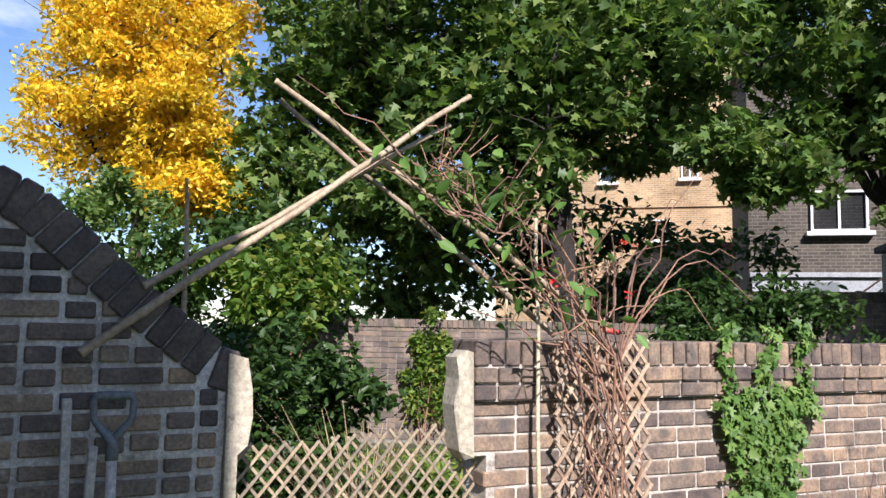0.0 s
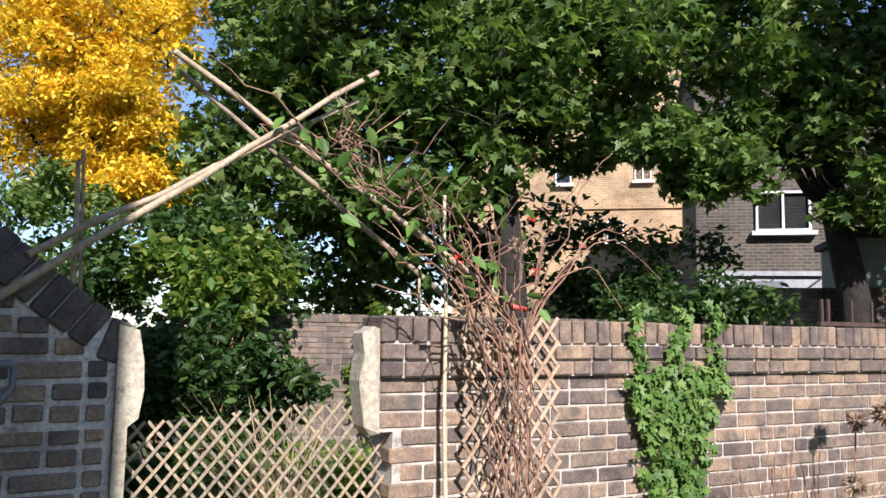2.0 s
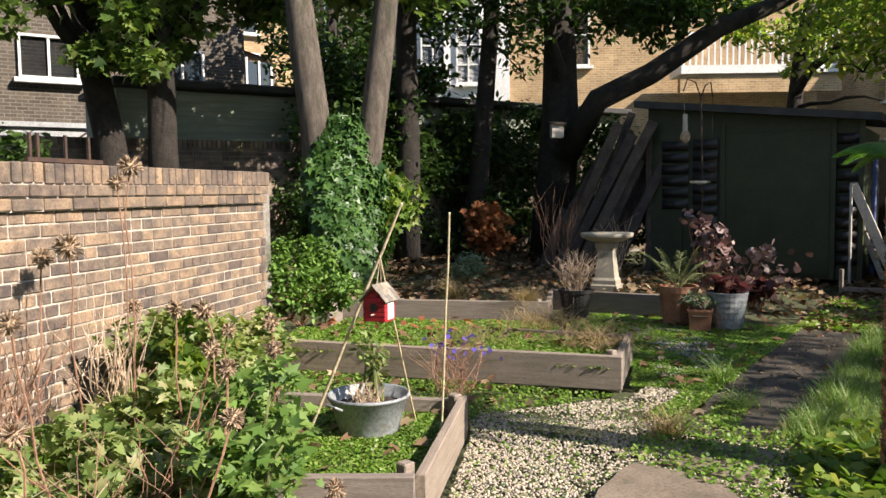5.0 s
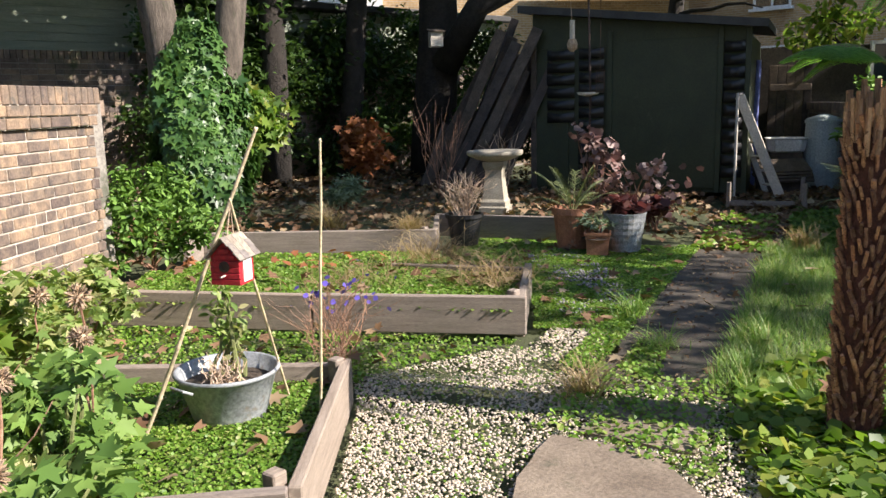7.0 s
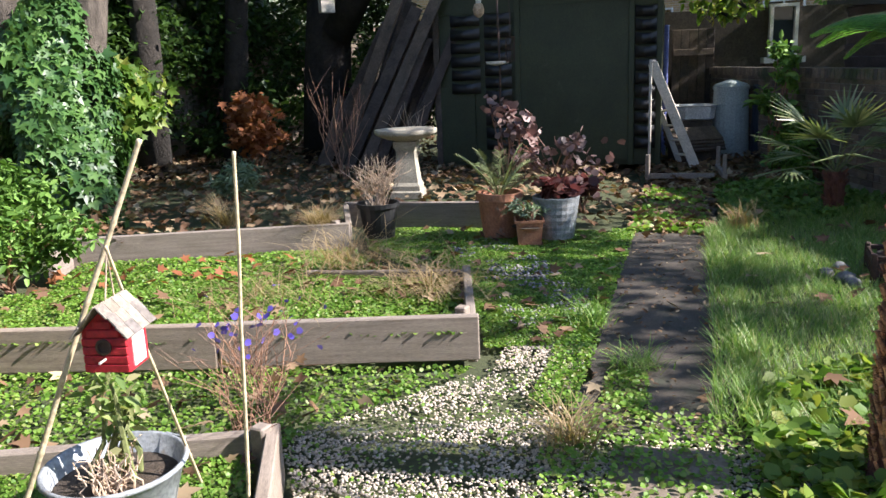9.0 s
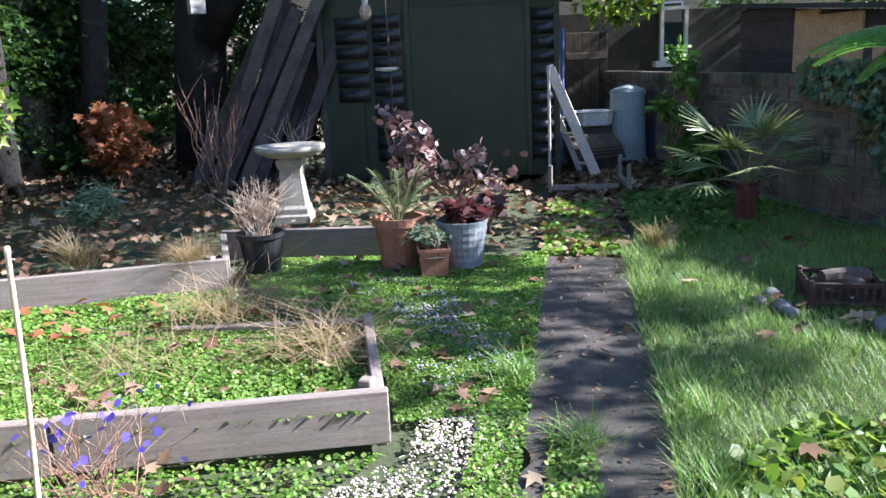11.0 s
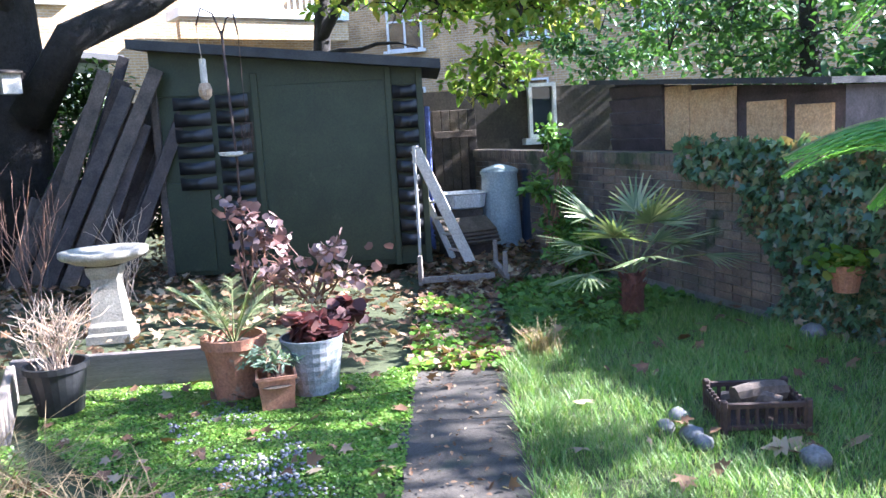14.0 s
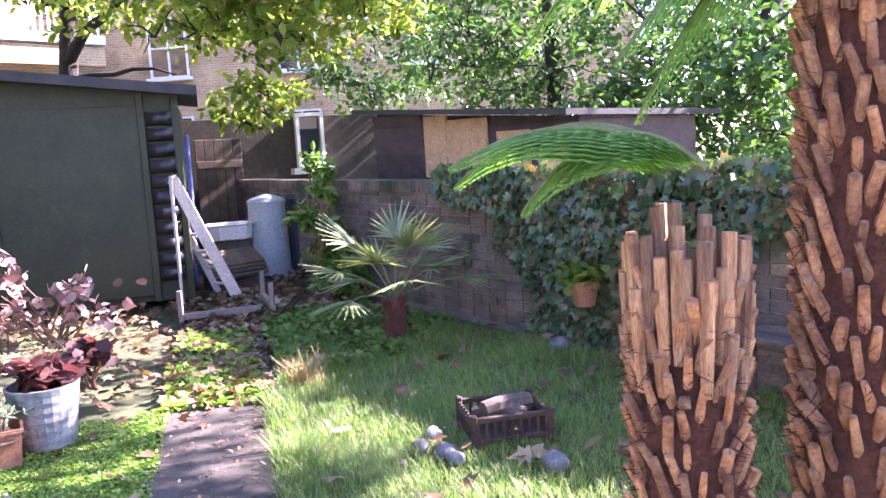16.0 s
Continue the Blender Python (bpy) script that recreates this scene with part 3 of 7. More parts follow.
BEDTWO = [(5.5, 3.25), (4.35, 5.6), (5.1, 6.2), (6.2, 4.6), (6.45, 3.75)]
BEDONE = [(3.2, 2.72), (1.9, 4.0), (3.4, 5.4), (4.25, 3.5)]
MULCHY = [(7.34, 5.25), (6.2, 6.95), (4.6, 6.1), (4.6, 9.0), (9.0, 15.0), (18.0, 12.0), (15.5, 7.5), (12.9, 7.1), (12.7, 4.0), (11.5, 3.85), (8.9, 3.4), (8.58, 4.6), (8.2, 5.8)]
YARD = [(11.2, 3.2), (12.0, 4.1), (12.7, 4.1), (15.9, 4.3), (16.2, 2.2), (12.2, 1.9)]
BETWEEN = [(4.4, 5.65), (6.2, 6.9), (7.3, 5.1), (6.6, 4.2), (6.0, 4.9), (5.2, 6.0)]
NEARBED = [(-3.5, 0.9), (-1.5, 2.1), (4.6, 6.1), (3.4, 5.4), (1.9, 4.0), (2.4, 2.9), (2.0, 1.8), (0.8, 0.9), (-2.0, 0.4)]


def mulch_height(x, y):
    return 0.21 - 0.13 * np.clip((x - 9.0) / 3.0, 0, 1) * np.clip((9.5 - y) / 3, 0, 1) - 0.16 * np.clip((4.5 - y) / 0.8, 0, 1)


sheet("ground_lawn", LAWN, 0.0, 0.015, TURF, "uneven grass lawn soil beside the path", "lawn")
sheet("ground_moss", MOSSY, 0.008, 0.015, MOSS, "bright green mossy ground beside the path", "moss")
sheet("ground_gravel", GRAVEL, 0.0, 0.008, GRAVEL_BED, "pale gravel ground with weeds", "gravel")
sheet("ground_bed_middle", BEDTWO, 0.16, 0.02, MOSS, "mossy soil inside a raised timber bed", "soil")
sheet("ground_bed_near", BEDONE, 0.09, 0.02, MOSS, "mossy soil in the raised bed round the tub", "soil")
STRIP = [(3.55, 4.5), (4.3, 3.5), (4.6, 3.5), (5.5, 3.15), (4.3, 5.7), (3.9, 5.9), (3.4, 5.3)]
sheet("ground_strip", STRIP, 0.01, 0.012, MOSS, "weedy leaf-strewn strip between two beds", "soil")
sheet("ground_between", BETWEEN, 0.05, 0.02, MOSS, "mossy path between raised beds", "moss")
sheet("ground_mulch", MULCHY, 0.2, 0.02, MULCH, "leaf-strewn brown mulch under the trees", "mulch", 0.16, mulch_height)
sheet("ground_yard", YARD, 0.05, 0.02, MULCH, "leaf-strewn bare soil beside the shed", "soil", 0.14)
sheet("ground_border", NEARBED, 0.03, 0.03, SOIL, "dark soil of the flower border by the wall", "soil")


def lerp_line(line, x):
    xs = [p[0] for p in line]
    return float(np.interp(x, xs, [p[1] for p in line]))


def path_slabs():
    road = thing("path", "long dark concrete garden path with dirt and cracks", "path", (0, 0, 0), kind="structure")
    cuts = [5.0, 5.95, 6.9, 7.85, 8.8, 9.7, 10.6, 11.5, 12.2]
    for i in range(len(cuts) - 1):
        a, b = cuts[i] + 0.0015, cuts[i + 1] - 0.0015
        xs = np.linspace(a, b, 15)
        top, bot = [], []
        for x in xs:
            top.append((x, lerp_line(PATH_L, x) + rng.normal() * 0.02))
            bot.append((x + 0.12, lerp_line(PATH_R, x + 0.12) + rng.normal() * 0.02))
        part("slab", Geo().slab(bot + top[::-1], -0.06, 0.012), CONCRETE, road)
    return road


path_slabs()
g = Geo()
for k, ol in enumerate(([(3.5, 2.05), (3.95, 2.3), (4.36, 2.37), (4.42, 1.95), (4.1, 1.62), (3.6, 1.66)], [(4.45, 2.30), (4.95, 2.32), (5.02, 1.92), (4.5, 1.84)])):
    c = np.mean(ol, 0)
    ring = []
    for i in range(len(ol)):
        p, q = np.array(ol[i]), np.array(ol[(i + 1) % len(ol)])
        for s in (0, 0.33, 0.66):
            ring.append(tuple(p + (q - p) * s + rng.normal(size=2) * 0.012))
    st = tagged(part("paving_stone", Geo().slab([(x - c[0], y - c[1]) for x, y in ring][::-1], -0.05, 0.03 - 0.006 * k), PAVING), "flat brown broken paving stone in the gravel", "paving stone", "paving stones")
    st.location = (c[0], c[1], 0)

# ---- garden wall with the gateway ----
WALL_N = (0.5, -0.8660254)
RW = pose(0, 3.5, 0, 0, 0, 30)          # right wall: x along it, -y to the garden
LW = pose(-0.96, 2.78, 0, 0, 0, 33)     # left wall
wall_r = thing("wall_garden", "sunlit yellow stock brick garden wall with soldier coping", "wall", (0, 3.5, 0), 30, kind="structure")
g = Geo()
g.box((2.795, 0.12, 0.52), (5.36, 0.223, 1.06))
g.box((2.755, 0.12, 1.25), (5.42, 0.223, 0.40))
g.box((2.755, 0.110, 1.36), (5.40, 0.26, 0.16))
part("core", g, MORTAR, wall_r, "pale lime mortar")
g = Geo()
ol = [(-0.045, 1.47), (0.0, 1.50), (0.036, 1.49), (0.036, 1.05), (0.0, 1.04), (-0.035, 1.08), (-0.055, 1.27), (-0.04, 1.38)]
n = len(ol)
vs = [(u, -0.012 - 0.02 * (i % 2), z) for i, (u, z) in enumerate(ol)] + [(u, 0.10, z) for u, z in ol]
g.add(vs, [tuple(range(n)), tuple(range(n, 2 * n))[::-1], *[(i, n + i, n + (i + 1) % n, (i + 1) % n) for i in range(n)]])
part("render_quoin", g, RENDER, wall_r, "chipped cream render on the wall end")

wall_l = thing("wall_arched", "shaded dark brick wall with a curved sloping top", "wall", (-0.96, 2.78, 0), 33, kind="structure")
SLOPE = [(-3.2, 2.10), (-0.75, 2.12), (-0.60, 2.10), (-0.455, 2.03), (-0.25, 1.85), (-0.045, 1.67), (0.18, 1.50)]


def slope_z(u):
    return float(np.interp(u, [p[0] for p in SLOPE], [p[1] for p in SLOPE]))


g = Geo()
ol = [(u, z - 0.012) for u, z in SLOPE] + [(0.2, 1.1), (0.2, 0.0), (-3.2, 0.0)]
n = len(ol)
vs = [(u, 0.026, z) for u, z in ol] + [(u, 0.22, z) for u, z in ol]
up_ol = [(u, z - 0.015) for u, z in SLOPE] + [(0.19, 1.125), (-3.2, 1.125)]
k = len(up_ol)
g.add([(u, 0.009, z) for u, z in up_ol] + [(u, 0.10, z) for u, z in up_ol], [tuple(range(k))[::-1], tuple(range(k, 2 * k))] + [(i, (i + 1) % k, k + (i + 1) % k, k + i) for i in range(k)])
g.add(vs, [tuple(range(n))[::-1], tuple(range(n, 2 * n))] + [(i, (i + 1) % n, n + (i + 1) % n, n + i) for i in range(n)])
part("core", g, MORTAR_DARK, wall_l, "sooty mortar")
g = Geo()
ol = [(0.17, 1.49), (0.24, 1.47), (0.26, 1.36), (0.265, 1.26), (0.25, 1.16), (0.215, 1.13), (0.21, 0.0), (0.17, 0.0)]
n = len(ol)
vs = [(u, -0.02, z) for u, z in ol] + [(u, 0.24, z) for u, z in ol]
g.add(vs, [tuple(range(n)), tuple(range(n, 2 * n))[::-1], *[(i, n + i, n + (i + 1) % n, (i + 1) % n) for i in range(n)]])
part("render_quoin", g, RENDER, wall_l, "sunlit cream render on the wall end")

# far boundary walls and the wall with ivy
def plain_wall(name, label, a, b, top, thick, mat, side=1, courses=True, bottom=-0.1):
    a, b = Vector((a[0], a[1], 0)), Vector((b[0], b[1], 0))
    d = (b - a)
    rz = math.degrees(math.atan2(d.y, d.x))
    w = thing(name, label, "wall", tuple(a), rz, kind="structure")
    L = d.length
    part("core", Geo().box((L / 2, side * thick / 2, (top + bottom) / 2), (L, thick * 0.94, top - bottom)), DIRTY_MORTAR, w)
    g = Geo()
    z, k = 0.02, 0
    while z < top - 0.1 and courses:
        u = -0.11 * (k % 2)
        while u < L:
            ln_ = 0.215 if rng.random() < 0.7 else 0.102
            u0, u1 = max(u, 0), min(u + ln_, L)
            if u1 - u0 > 0.03:
                off = rng.normal() * 0.002
                g.box(((u0 + u1) / 2, -side * 0.0 + side * (0.045 + off), z + 0.0325), (u1 - u0, 0.10, 0.065), None)
            u += ln_ + 0.01
        z += 0.075
        k += 1
    u = 0.0
    while u < L and courses:
        g.box((u + 0.034, side * thick / 2, top - 0.045), (0.066, thick + 0.05, 0.11))
        u += 0.076
    if courses:
        ob = part("bricks", g, mat, w)
        ob["kind"] = "stuff"
    return w


plain_wall("wall_ivy", "shaded old brick boundary wall half covered in ivy", (15.9, 4.01), (5.6, -1.936), 1.22, 0.22, BRICK_OLD, 1)
plain_wall("wall_neighbour", "sunlit red brown brick wall in the next garden", (-3.2, 11.0), (3.2, 12.2), 1.68, 0.22, BRICK_OLD, 1)
plain_wall("wall_shadow", "dark brick wall in deep shade behind the trees", (4.77, 6.45), (4.6, 10.4), 1.45, 0.22, BRICK_OLD, -1)
plain_wall("wall_back", "dark brick wall in shade under the pale shed", (3.6, 12.5), (17.5, 9.9), 2.2, 0.22, BRICK_OLD, 1)

# unseen block closing the garden, placed to shade the arched wall; pale for bounce
g = Geo()
g.box((-6.85, -6.0, 4.2), (15.2, 8.0, 8.6))
g.box((-6.85, -6.0, 8.55), (15.3, 8.1, 0.18))
solid("house_behind", g, RENDER, "unseen plain pale block added to shade the arched wall", "house", "structure")

# ---- houses behind the gardens ----


def window(parent, x, z, w, h, y=0.0, bars=1, cross=1, mat=None):
    """A white window in a facade that faces -y: frame, glazing bars, panes, sill."""
    mat = mat or WHITE_PAINT
    win = new("window")
    win.parent = parent
    win.location = (x, y, z)
    g = Geo()
    t = 0.05
    for sx in (-1, 1):
        g.box((sx * (w / 2 - t / 2), -0.02, 0), (t, 0.12, h))
    for sz in (-1, 1):
        g.box((0, -0.02, sz * (h / 2 - t / 2)), (w - 2 * t, 0.12, t))
    for i in range(bars):
        g.box((-w / 2 + w * (i + 1) / (bars + 1), -0.015, 0), (0.05, 0.09, h - 2 * t))
    for i in range(cross):
        g.box((0, -0.01, -h / 2 + h * (i + 1) / (cross + 1)), (w - 2 * t, 0.08, 0.05))
    part("window_frame", g, mat, win)
    part("sill", Geo().box((0, -0.08, -h / 2 - 0.05), (w + 0.2, 0.24, 0.09)), mat, win)
    part("pane", Geo().box((0, 0.02, 0), (w - 2 * t, 0.02, h - 2 * t)), GLASS, win, "dark window glass")
    return win


def house(name, label, a, b, top, depth, mat, wins=(), base=-0.1):
    """A house with its facade from a to b, and windows as (along, z, w, h, bars, cross)."""
    a, b = Vector((a[0], a[1], 0)), Vector((b[0], b[1], 0))
    d = b - a
    L = d.length
    h = thing(name, label, "house", tuple(a), math.degrees(math.atan2(d.y, d.x)))
    part("wall", Geo().box((L / 2, depth / 2 + 0.03, (top + base) / 2), (L, depth, top - base)), mat, h)
    part("roof", Geo().box((L / 2, depth / 2, top + 0.08), (L + 0.25, depth + 0.25, 0.16)), SLATE, h)
    for x, z, w, hh, bars, cross in wins:
        window(h, x, z, w, hh, 0.02, bars, cross)
    return h


# tan brick house
hA = house("tan_house", "tall tan stock brick house in full sun", (-0.5, 30.6), (9.0, 28.9), 13.0, 8, HOUSE_TAN,
           [(6.1, 5.2, 0.62, 0.78, 0, 0), (7.1, 7.45, 0.6, 0.75, 1, 0), (4.2, 7.4, 0.6, 0.8, 0, 0)])
part("chimney", Geo().box((8.2, 2, 13.9), (1.2, 0.7, 2.0)), HOUSE_TAN, hA)
part("string_course", Geo().box((4.7, 0.0, 6.1), (9.6, 0.1, 0.1)), HOUSE_TAN, hA)
hA2 = thing("tan_outhouse", "low tan brick outhouse with a red coping", "outhouse", (3.5, 27.4, 0), -10)
part("wall", Geo().box((2.2, 1, 2.15), (4.0, 2, 4.4)), HOUSE_TAN, hA2)
part("coping", Geo().box((2.2, 1, 4.42), (4.2, 2.2, 0.14)), HOUSE_RED, hA2)
# grey brick house in shade, which its brick and paint colours carry
hB = house("grey_house", "grey brick house with white painted ground floor, shade in its colours", (5.42, 18.4), (11.4, 17.25), 8.2, 5, HOUSE_GREY_SHADED, [(1.85, 4.26, 1.15, 0.9, 1, 0), (4.6, 4.2, 1.0, 0.9, 1, 0)])
part("painted_storey", Geo().box((2.2, -0.02, 1.35), (4.3, 0.1, 3.0)), WHITE_SHADED, hB, "white painted ground floor")
part("ledge", Geo().box((2.2, -0.06, 2.86), (4.4, 0.2, 0.1)), WHITE_SHADED, hB)
part("door", Geo().box((1.45, -0.08, 1.6), (0.7, 0.06, 2.2), None, 0.01), GREY_PAINT, hB, "dark glazed back door")
g = Geo()
for i in range(5):
    g.tube([(1.2 + 0.45 * i, -0.9, 0.9 + 0.36 * i), (1.2 + 0.45 * i, -0.9, 1.75 + 0.36 * i)], 0.018, 5)
g.tube([(1.0, -0.9, 1.6), (3.1, -0.9, 3.25)], 0.022, 5)
g.tube([(0.4, -0.9, 1.6), (1.0, -0.9, 1.6)], 0.022, 5)
part("stair_rail", g, IRON, hB, "thin dark iron stair rail")
for x, z, r in ((0.45, 2.2, 0.13), (0.95, 2.25, 0.1), (0.6, 1.9, 0.07)):
    part("vent", Geo().lathe([(r, 0), (r, 0.05), (r * 0.7, 0.08)], 12, pose(x, -0.07, z, 90)), GREY_PLASTIC, hB)
# conservatory
hC = thing("conservatory", "white glazed lean-to conservatory with slate roof", "conservatory", (12.5, 21.9, 0), -8)
part("frame_wall", Geo().box((1.3, 1.2, 2.6), (2.6, 2.4, 5.2)), HOUSE_GREY_SHADED, hC)
g = Geo()
g.add([(-0.1, -0.1, 6.05), (-0.1, 2.4, 6.5), (2.8, 2.4, 5.9), (2.8, -0.1, 5.35)], [(0, 1, 2, 3)])
g.add([(-0.1, -0.1, 5.97), (-0.1, 2.4, 6.42), (2.8, 2.4, 5.82), (2.8, -0.1, 5.27)], [(3, 2, 1, 0)])
part("roof", g, SLATE, hC)
for i in range(7):
    part("glazing_bar", Geo().box((0.05 + i * 0.4, -0.04, 4.95 - 0.02 * i), (0.06, 0.06, 1.7 - 0.13 * i)), WHITE_PAINT, hC)
part("pane", Geo().box((1.25, -0.01, 4.85), (2.5, 0.02, 1.0)), GLASS, hC)
# tan house with tall window
hD = house("tan_gable_house", "sunlit tan brick house with a white window", (14.6, 27.5), (20.6, 26.3), 12.0, 7, HOUSE_TAN, [(2.7, 7.85, 1.2, 1.0, 0, 1), (3.1, 6.2, 0.6, 0.9, 0, 0)])
part("downpipe", Geo().tube([(4.85, -0.08, 0), (4.85, -0.08, 12)], 0.06, 8), WHITE_PAINT, hD)
hD2 = house("brown_house", "shaded brown brick house with lattice-paned window", (20.4, 25.2), (24.5, 22.6), 11.0, 6, HOUSE_GREY_SHADED, [(1.2, 6.7, 0.8, 1.5, 2, 3)])
# row with sash windows and balcony
hE = house("white_bay_house", "white rendered bay with tall sash windows", (19.2, 19.6), (21.3, 17.4), 9.0, 5, WHITE_PAINT, [(0.55, 6.1, 0.8, 2.5, 1, 3), (1.7, 6.1, 0.8, 2.5, 1, 3)])
hF = house("orange_brick_house", "sunlit orange brick house behind the trees", (21.4, 17.6), (28.6, 10.4), 9.5, 6, HOUSE_TAN, [(2.2, 6.4, 1.0, 2.0, 0, 1)])
part("tiled_hood", Geo().box((2.2, -0.25, 7.7), (1.4, 0.5, 0.6), None, 0.05), HOUSE_RED, hF)
hG = thing("balcony", "white balustraded balcony on a pale brick house", "balcony", (25.0, 13.4, 0), -45)
part("floor_slab", Geo().box((2.2, -0.6, 5.0), (5.0, 1.3, 0.25)), WHITE_PAINT, hG)
part("beam", Geo().box((2.2, -1.0, 4.55), (5.0, 0.3, 0.5)), HOUSE_TAN, hG)
part("rail", Geo().box((2.2, -1.15, 6.1), (5.0, 0.1, 0.1)), WHITE_PAINT, hG)
for i in range(26):
    part("baluster", Geo().box((-0.2 + i * 0.19, -1.15, 5.58), (0.055, 0.055, 0.95)), WHITE_PAINT, hG)
# pale building seen above the arched wall
house("pale_house", "distant pale brick gable with white trim", (-28.5, 21.5), (-21.9, 24.2), 9.6, 6, HOUSE_TAN, [(5.6, 8.4, 0.8, 1.0, 0, 0)])
# houses beyond the shed
house("terrace_house", "red and tan brick terrace in hazy sun", (30.0, 11.0), (27.5, -6.0), 9.0, 6, HOUSE_TAN, [(3, 5, 1.2, 1.8, 1, 1), (7, 5, 1.2, 1.8, 1, 1), (11, 5, 1.2, 1.8, 1, 1), (3, 2, 1.2, 1.8, 1, 1), (7, 2, 1.2, 1.8, 1, 1)])

# long pale green garden building behind the back wall
lg = thing("long_garage", "long low building with pale green boarded side", "garage", (6.2, 12.35, 0), -10.9)
part("wall", Geo().box((5.4, 1.3, 1.5), (10.8, 2.4, 3.0)), FENCE_GREEN, lg)
part("roof", Geo().box((5.4, 1.2, 3.08), (11.0, 2.8, 0.12), None, 0.02), FELT, lg, "dark felt roof edge")
for i in range(6):
    part("board", Geo().box((5.4, 0.085, 2.3 + i * 0.12), (10.7, 0.025, 0.112), pose(0, 0, 0)), FENCE_GREEN, lg)
# white shed seen below the chestnut
ws = thing("white_outhouse", "small white slatted outhouse across the gardens", "outhouse", (-3.5, 12.9, 0), 8)
part("wall", Geo().box((0.25, 0.5, 1.2), (0.6, 1.0, 2.4)), WHITE_PAINT, ws)
for i in range(5):
    part("slat", Geo().box((0.02 + i * 0.115, -0.02, 1.3), (0.06, 0.05, 2.1)), WHITE_PAINT, ws)

# clad shed behind the ivy wall, with boarded windows
cs = thing("clad_shed", "black weatherboarded shed with boarded-up windows behind the wall", "shed", (14.0, 2.34, 0), 210)
part("body", Geo().box((2.42, 0.9, 0.83), (3.34, 1.5, 1.76)), WOOD_BLACK, cs)
g = Geo()
g.add([(0.75, 0.15, 1.7), (4.09, 0.15, 1.7), (4.09, 0.15, 1.73), (0.75, 0.15, 1.95), (0.75, 1.65, 1.7), (4.09, 1.65, 1.7), (4.09, 1.65, 1.71), (0.75, 1.65, 1.86)],
      [(0, 1, 2, 3), (7, 6, 5, 4), (0, 4, 5, 1), (1, 5, 6, 2), (2, 6, 7, 3), (3, 7, 4, 0)])
part("gable", g, WOOD_BLACK, cs)
for i in range(5):
    part("weatherboard", Geo().box((1.26, 0.11, 1.26 + i * 0.145), (1.02, 0.04, 0.165), None, 0.004, pose(0, 0, 0, 15)), WOOD_BLACK, cs)
g = Geo()
g.add([(0.6, -0.1, 1.97), (4.2, -0.1, 1.74), (4.2, 1.9, 1.70), (0.6, 1.9, 1.92), (0.6, -0.1, 2.02), (4.2, -0.1, 1.79), (4.2, 1.9, 1.75), (0.6, 1.9, 1.97)],
      [(0, 3, 2, 1), (4, 5, 6, 7), (0, 1, 5, 4), (1, 2, 6, 5), (2, 3, 7, 6), (3, 0, 4, 7)])
part("roof", g, FELT, cs, "black felt roof")
for u0, u1, z0, z1 in ((1.78, 2.19, 1.22, 1.86), (2.20, 2.86, 1.22, 1.80), (3.02, 3.48, 1.26, 1.65), (3.6, 4.0, 1.26, 1.6)):
    part("strand_board", Geo().box(((u0 + u1) / 2, 0.125, (z0 + z1) / 2), (u1 - u0 - 0.008, 0.035, z1 - z0), None, 0.002), OSB, cs, "pale strand board panel")
# back of the yard: dark wall with window and old door
bw = thing("wall_yard", "stained wall darkened for shade behind the bins, with a window", "wall", (15.45, 4.6, 0), -70, kind="structure")
part("core", Geo().box((1.6, 0.15, 1.0), (4.2, 0.25, 2.2)), SHADED_WALL, bw)
wd = window(bw, 1.85, 1.75, 0.42, 0.8, 0.0, 0, 0, WHITE_PAINT)
dr = thing("door_yard", "old grey wooden ledged door beside the shed", "door", (15.42, 4.45, 0.02), -70, kind="structure")
for i in range(5):
    part("plank", Geo().box((0.1 + i * 0.13, -0.03, 0.9), (0.122, 0.03, 1.8), None, 0.004), WOOD_OLD, dr)
for z in (0.35, 1.45):
    part("ledge", Geo().box((0.36, -0.06, z), (0.62, 0.025, 0.1), None, 0.004), WOOD_OLD, dr)

# ---- raised beds ----


def board(parent, a, b, top, h=0.23, t=0.05, name="board"):
    a, b = Vector((a[0], a[1], 0)), Vector((b[0], b[1], 0))
    d = b - a
    ob = part(name, Geo().box((d.length / 2, 0, -h / 2), (d.length, t, h), None, 0.006), WOOD_GREY, parent)
    ob.matrix_basis = Matrix.Translation(a + Vector((0, 0, top))) @ pose(0, 0, 0, 0, 0, math.degrees(math.atan2(d.y, d.x)))
    return ob


def bed(label, boards, posts=()):
    b = thing("raised_bed", label, "raised bed", (0, 0, 0), group="raised beds")
    for a, c, top in boards:
        board(b, a, c, top)
    for x, y, z in posts:
        part("corner_post", Geo().box((x, y, z / 2), (0.06, 0.06, z), None, 0.006), WOOD_GREY, b)
    return b


bed("weathered grey timber raised bed holding the zinc tub", [((3.22, 2.67), (4.27, 3.42), 0.2), ((3.2, 2.68), (1.9, 4.05), 0.2), ((4.25, 3.42), (3.6, 4.4), 0.18)], [(3.22, 2.76, 0.23), (4.2, 3.42, 0.22)])
bed("long weathered grey timber raised bed full of moss", [((5.56, 3.19), (4.98, 4.35), 0.255), ((4.975, 4.36), (4.33, 5.73), 0.25), ((5.54, 3.22), (6.5, 3.72), 0.235), ((6.5, 3.74), (6.15, 4.7), 0.2)], [(5.58, 3.29, 0.28)])
bed("grey timber raised bed edging the leaf mulch", [((7.38, 5.19), (6.2, 7.02), 0.25), ((6.2, 7.03), (5.85, 6.8), 0.24), ((7.38, 5.2), (8.1, 5.72), 0.25)], [(7.34, 5.3, 0.27)])
bed("grey timber edging board behind the flower pots", [((8.56, 4.5), (8.2, 5.8), 0.25)])

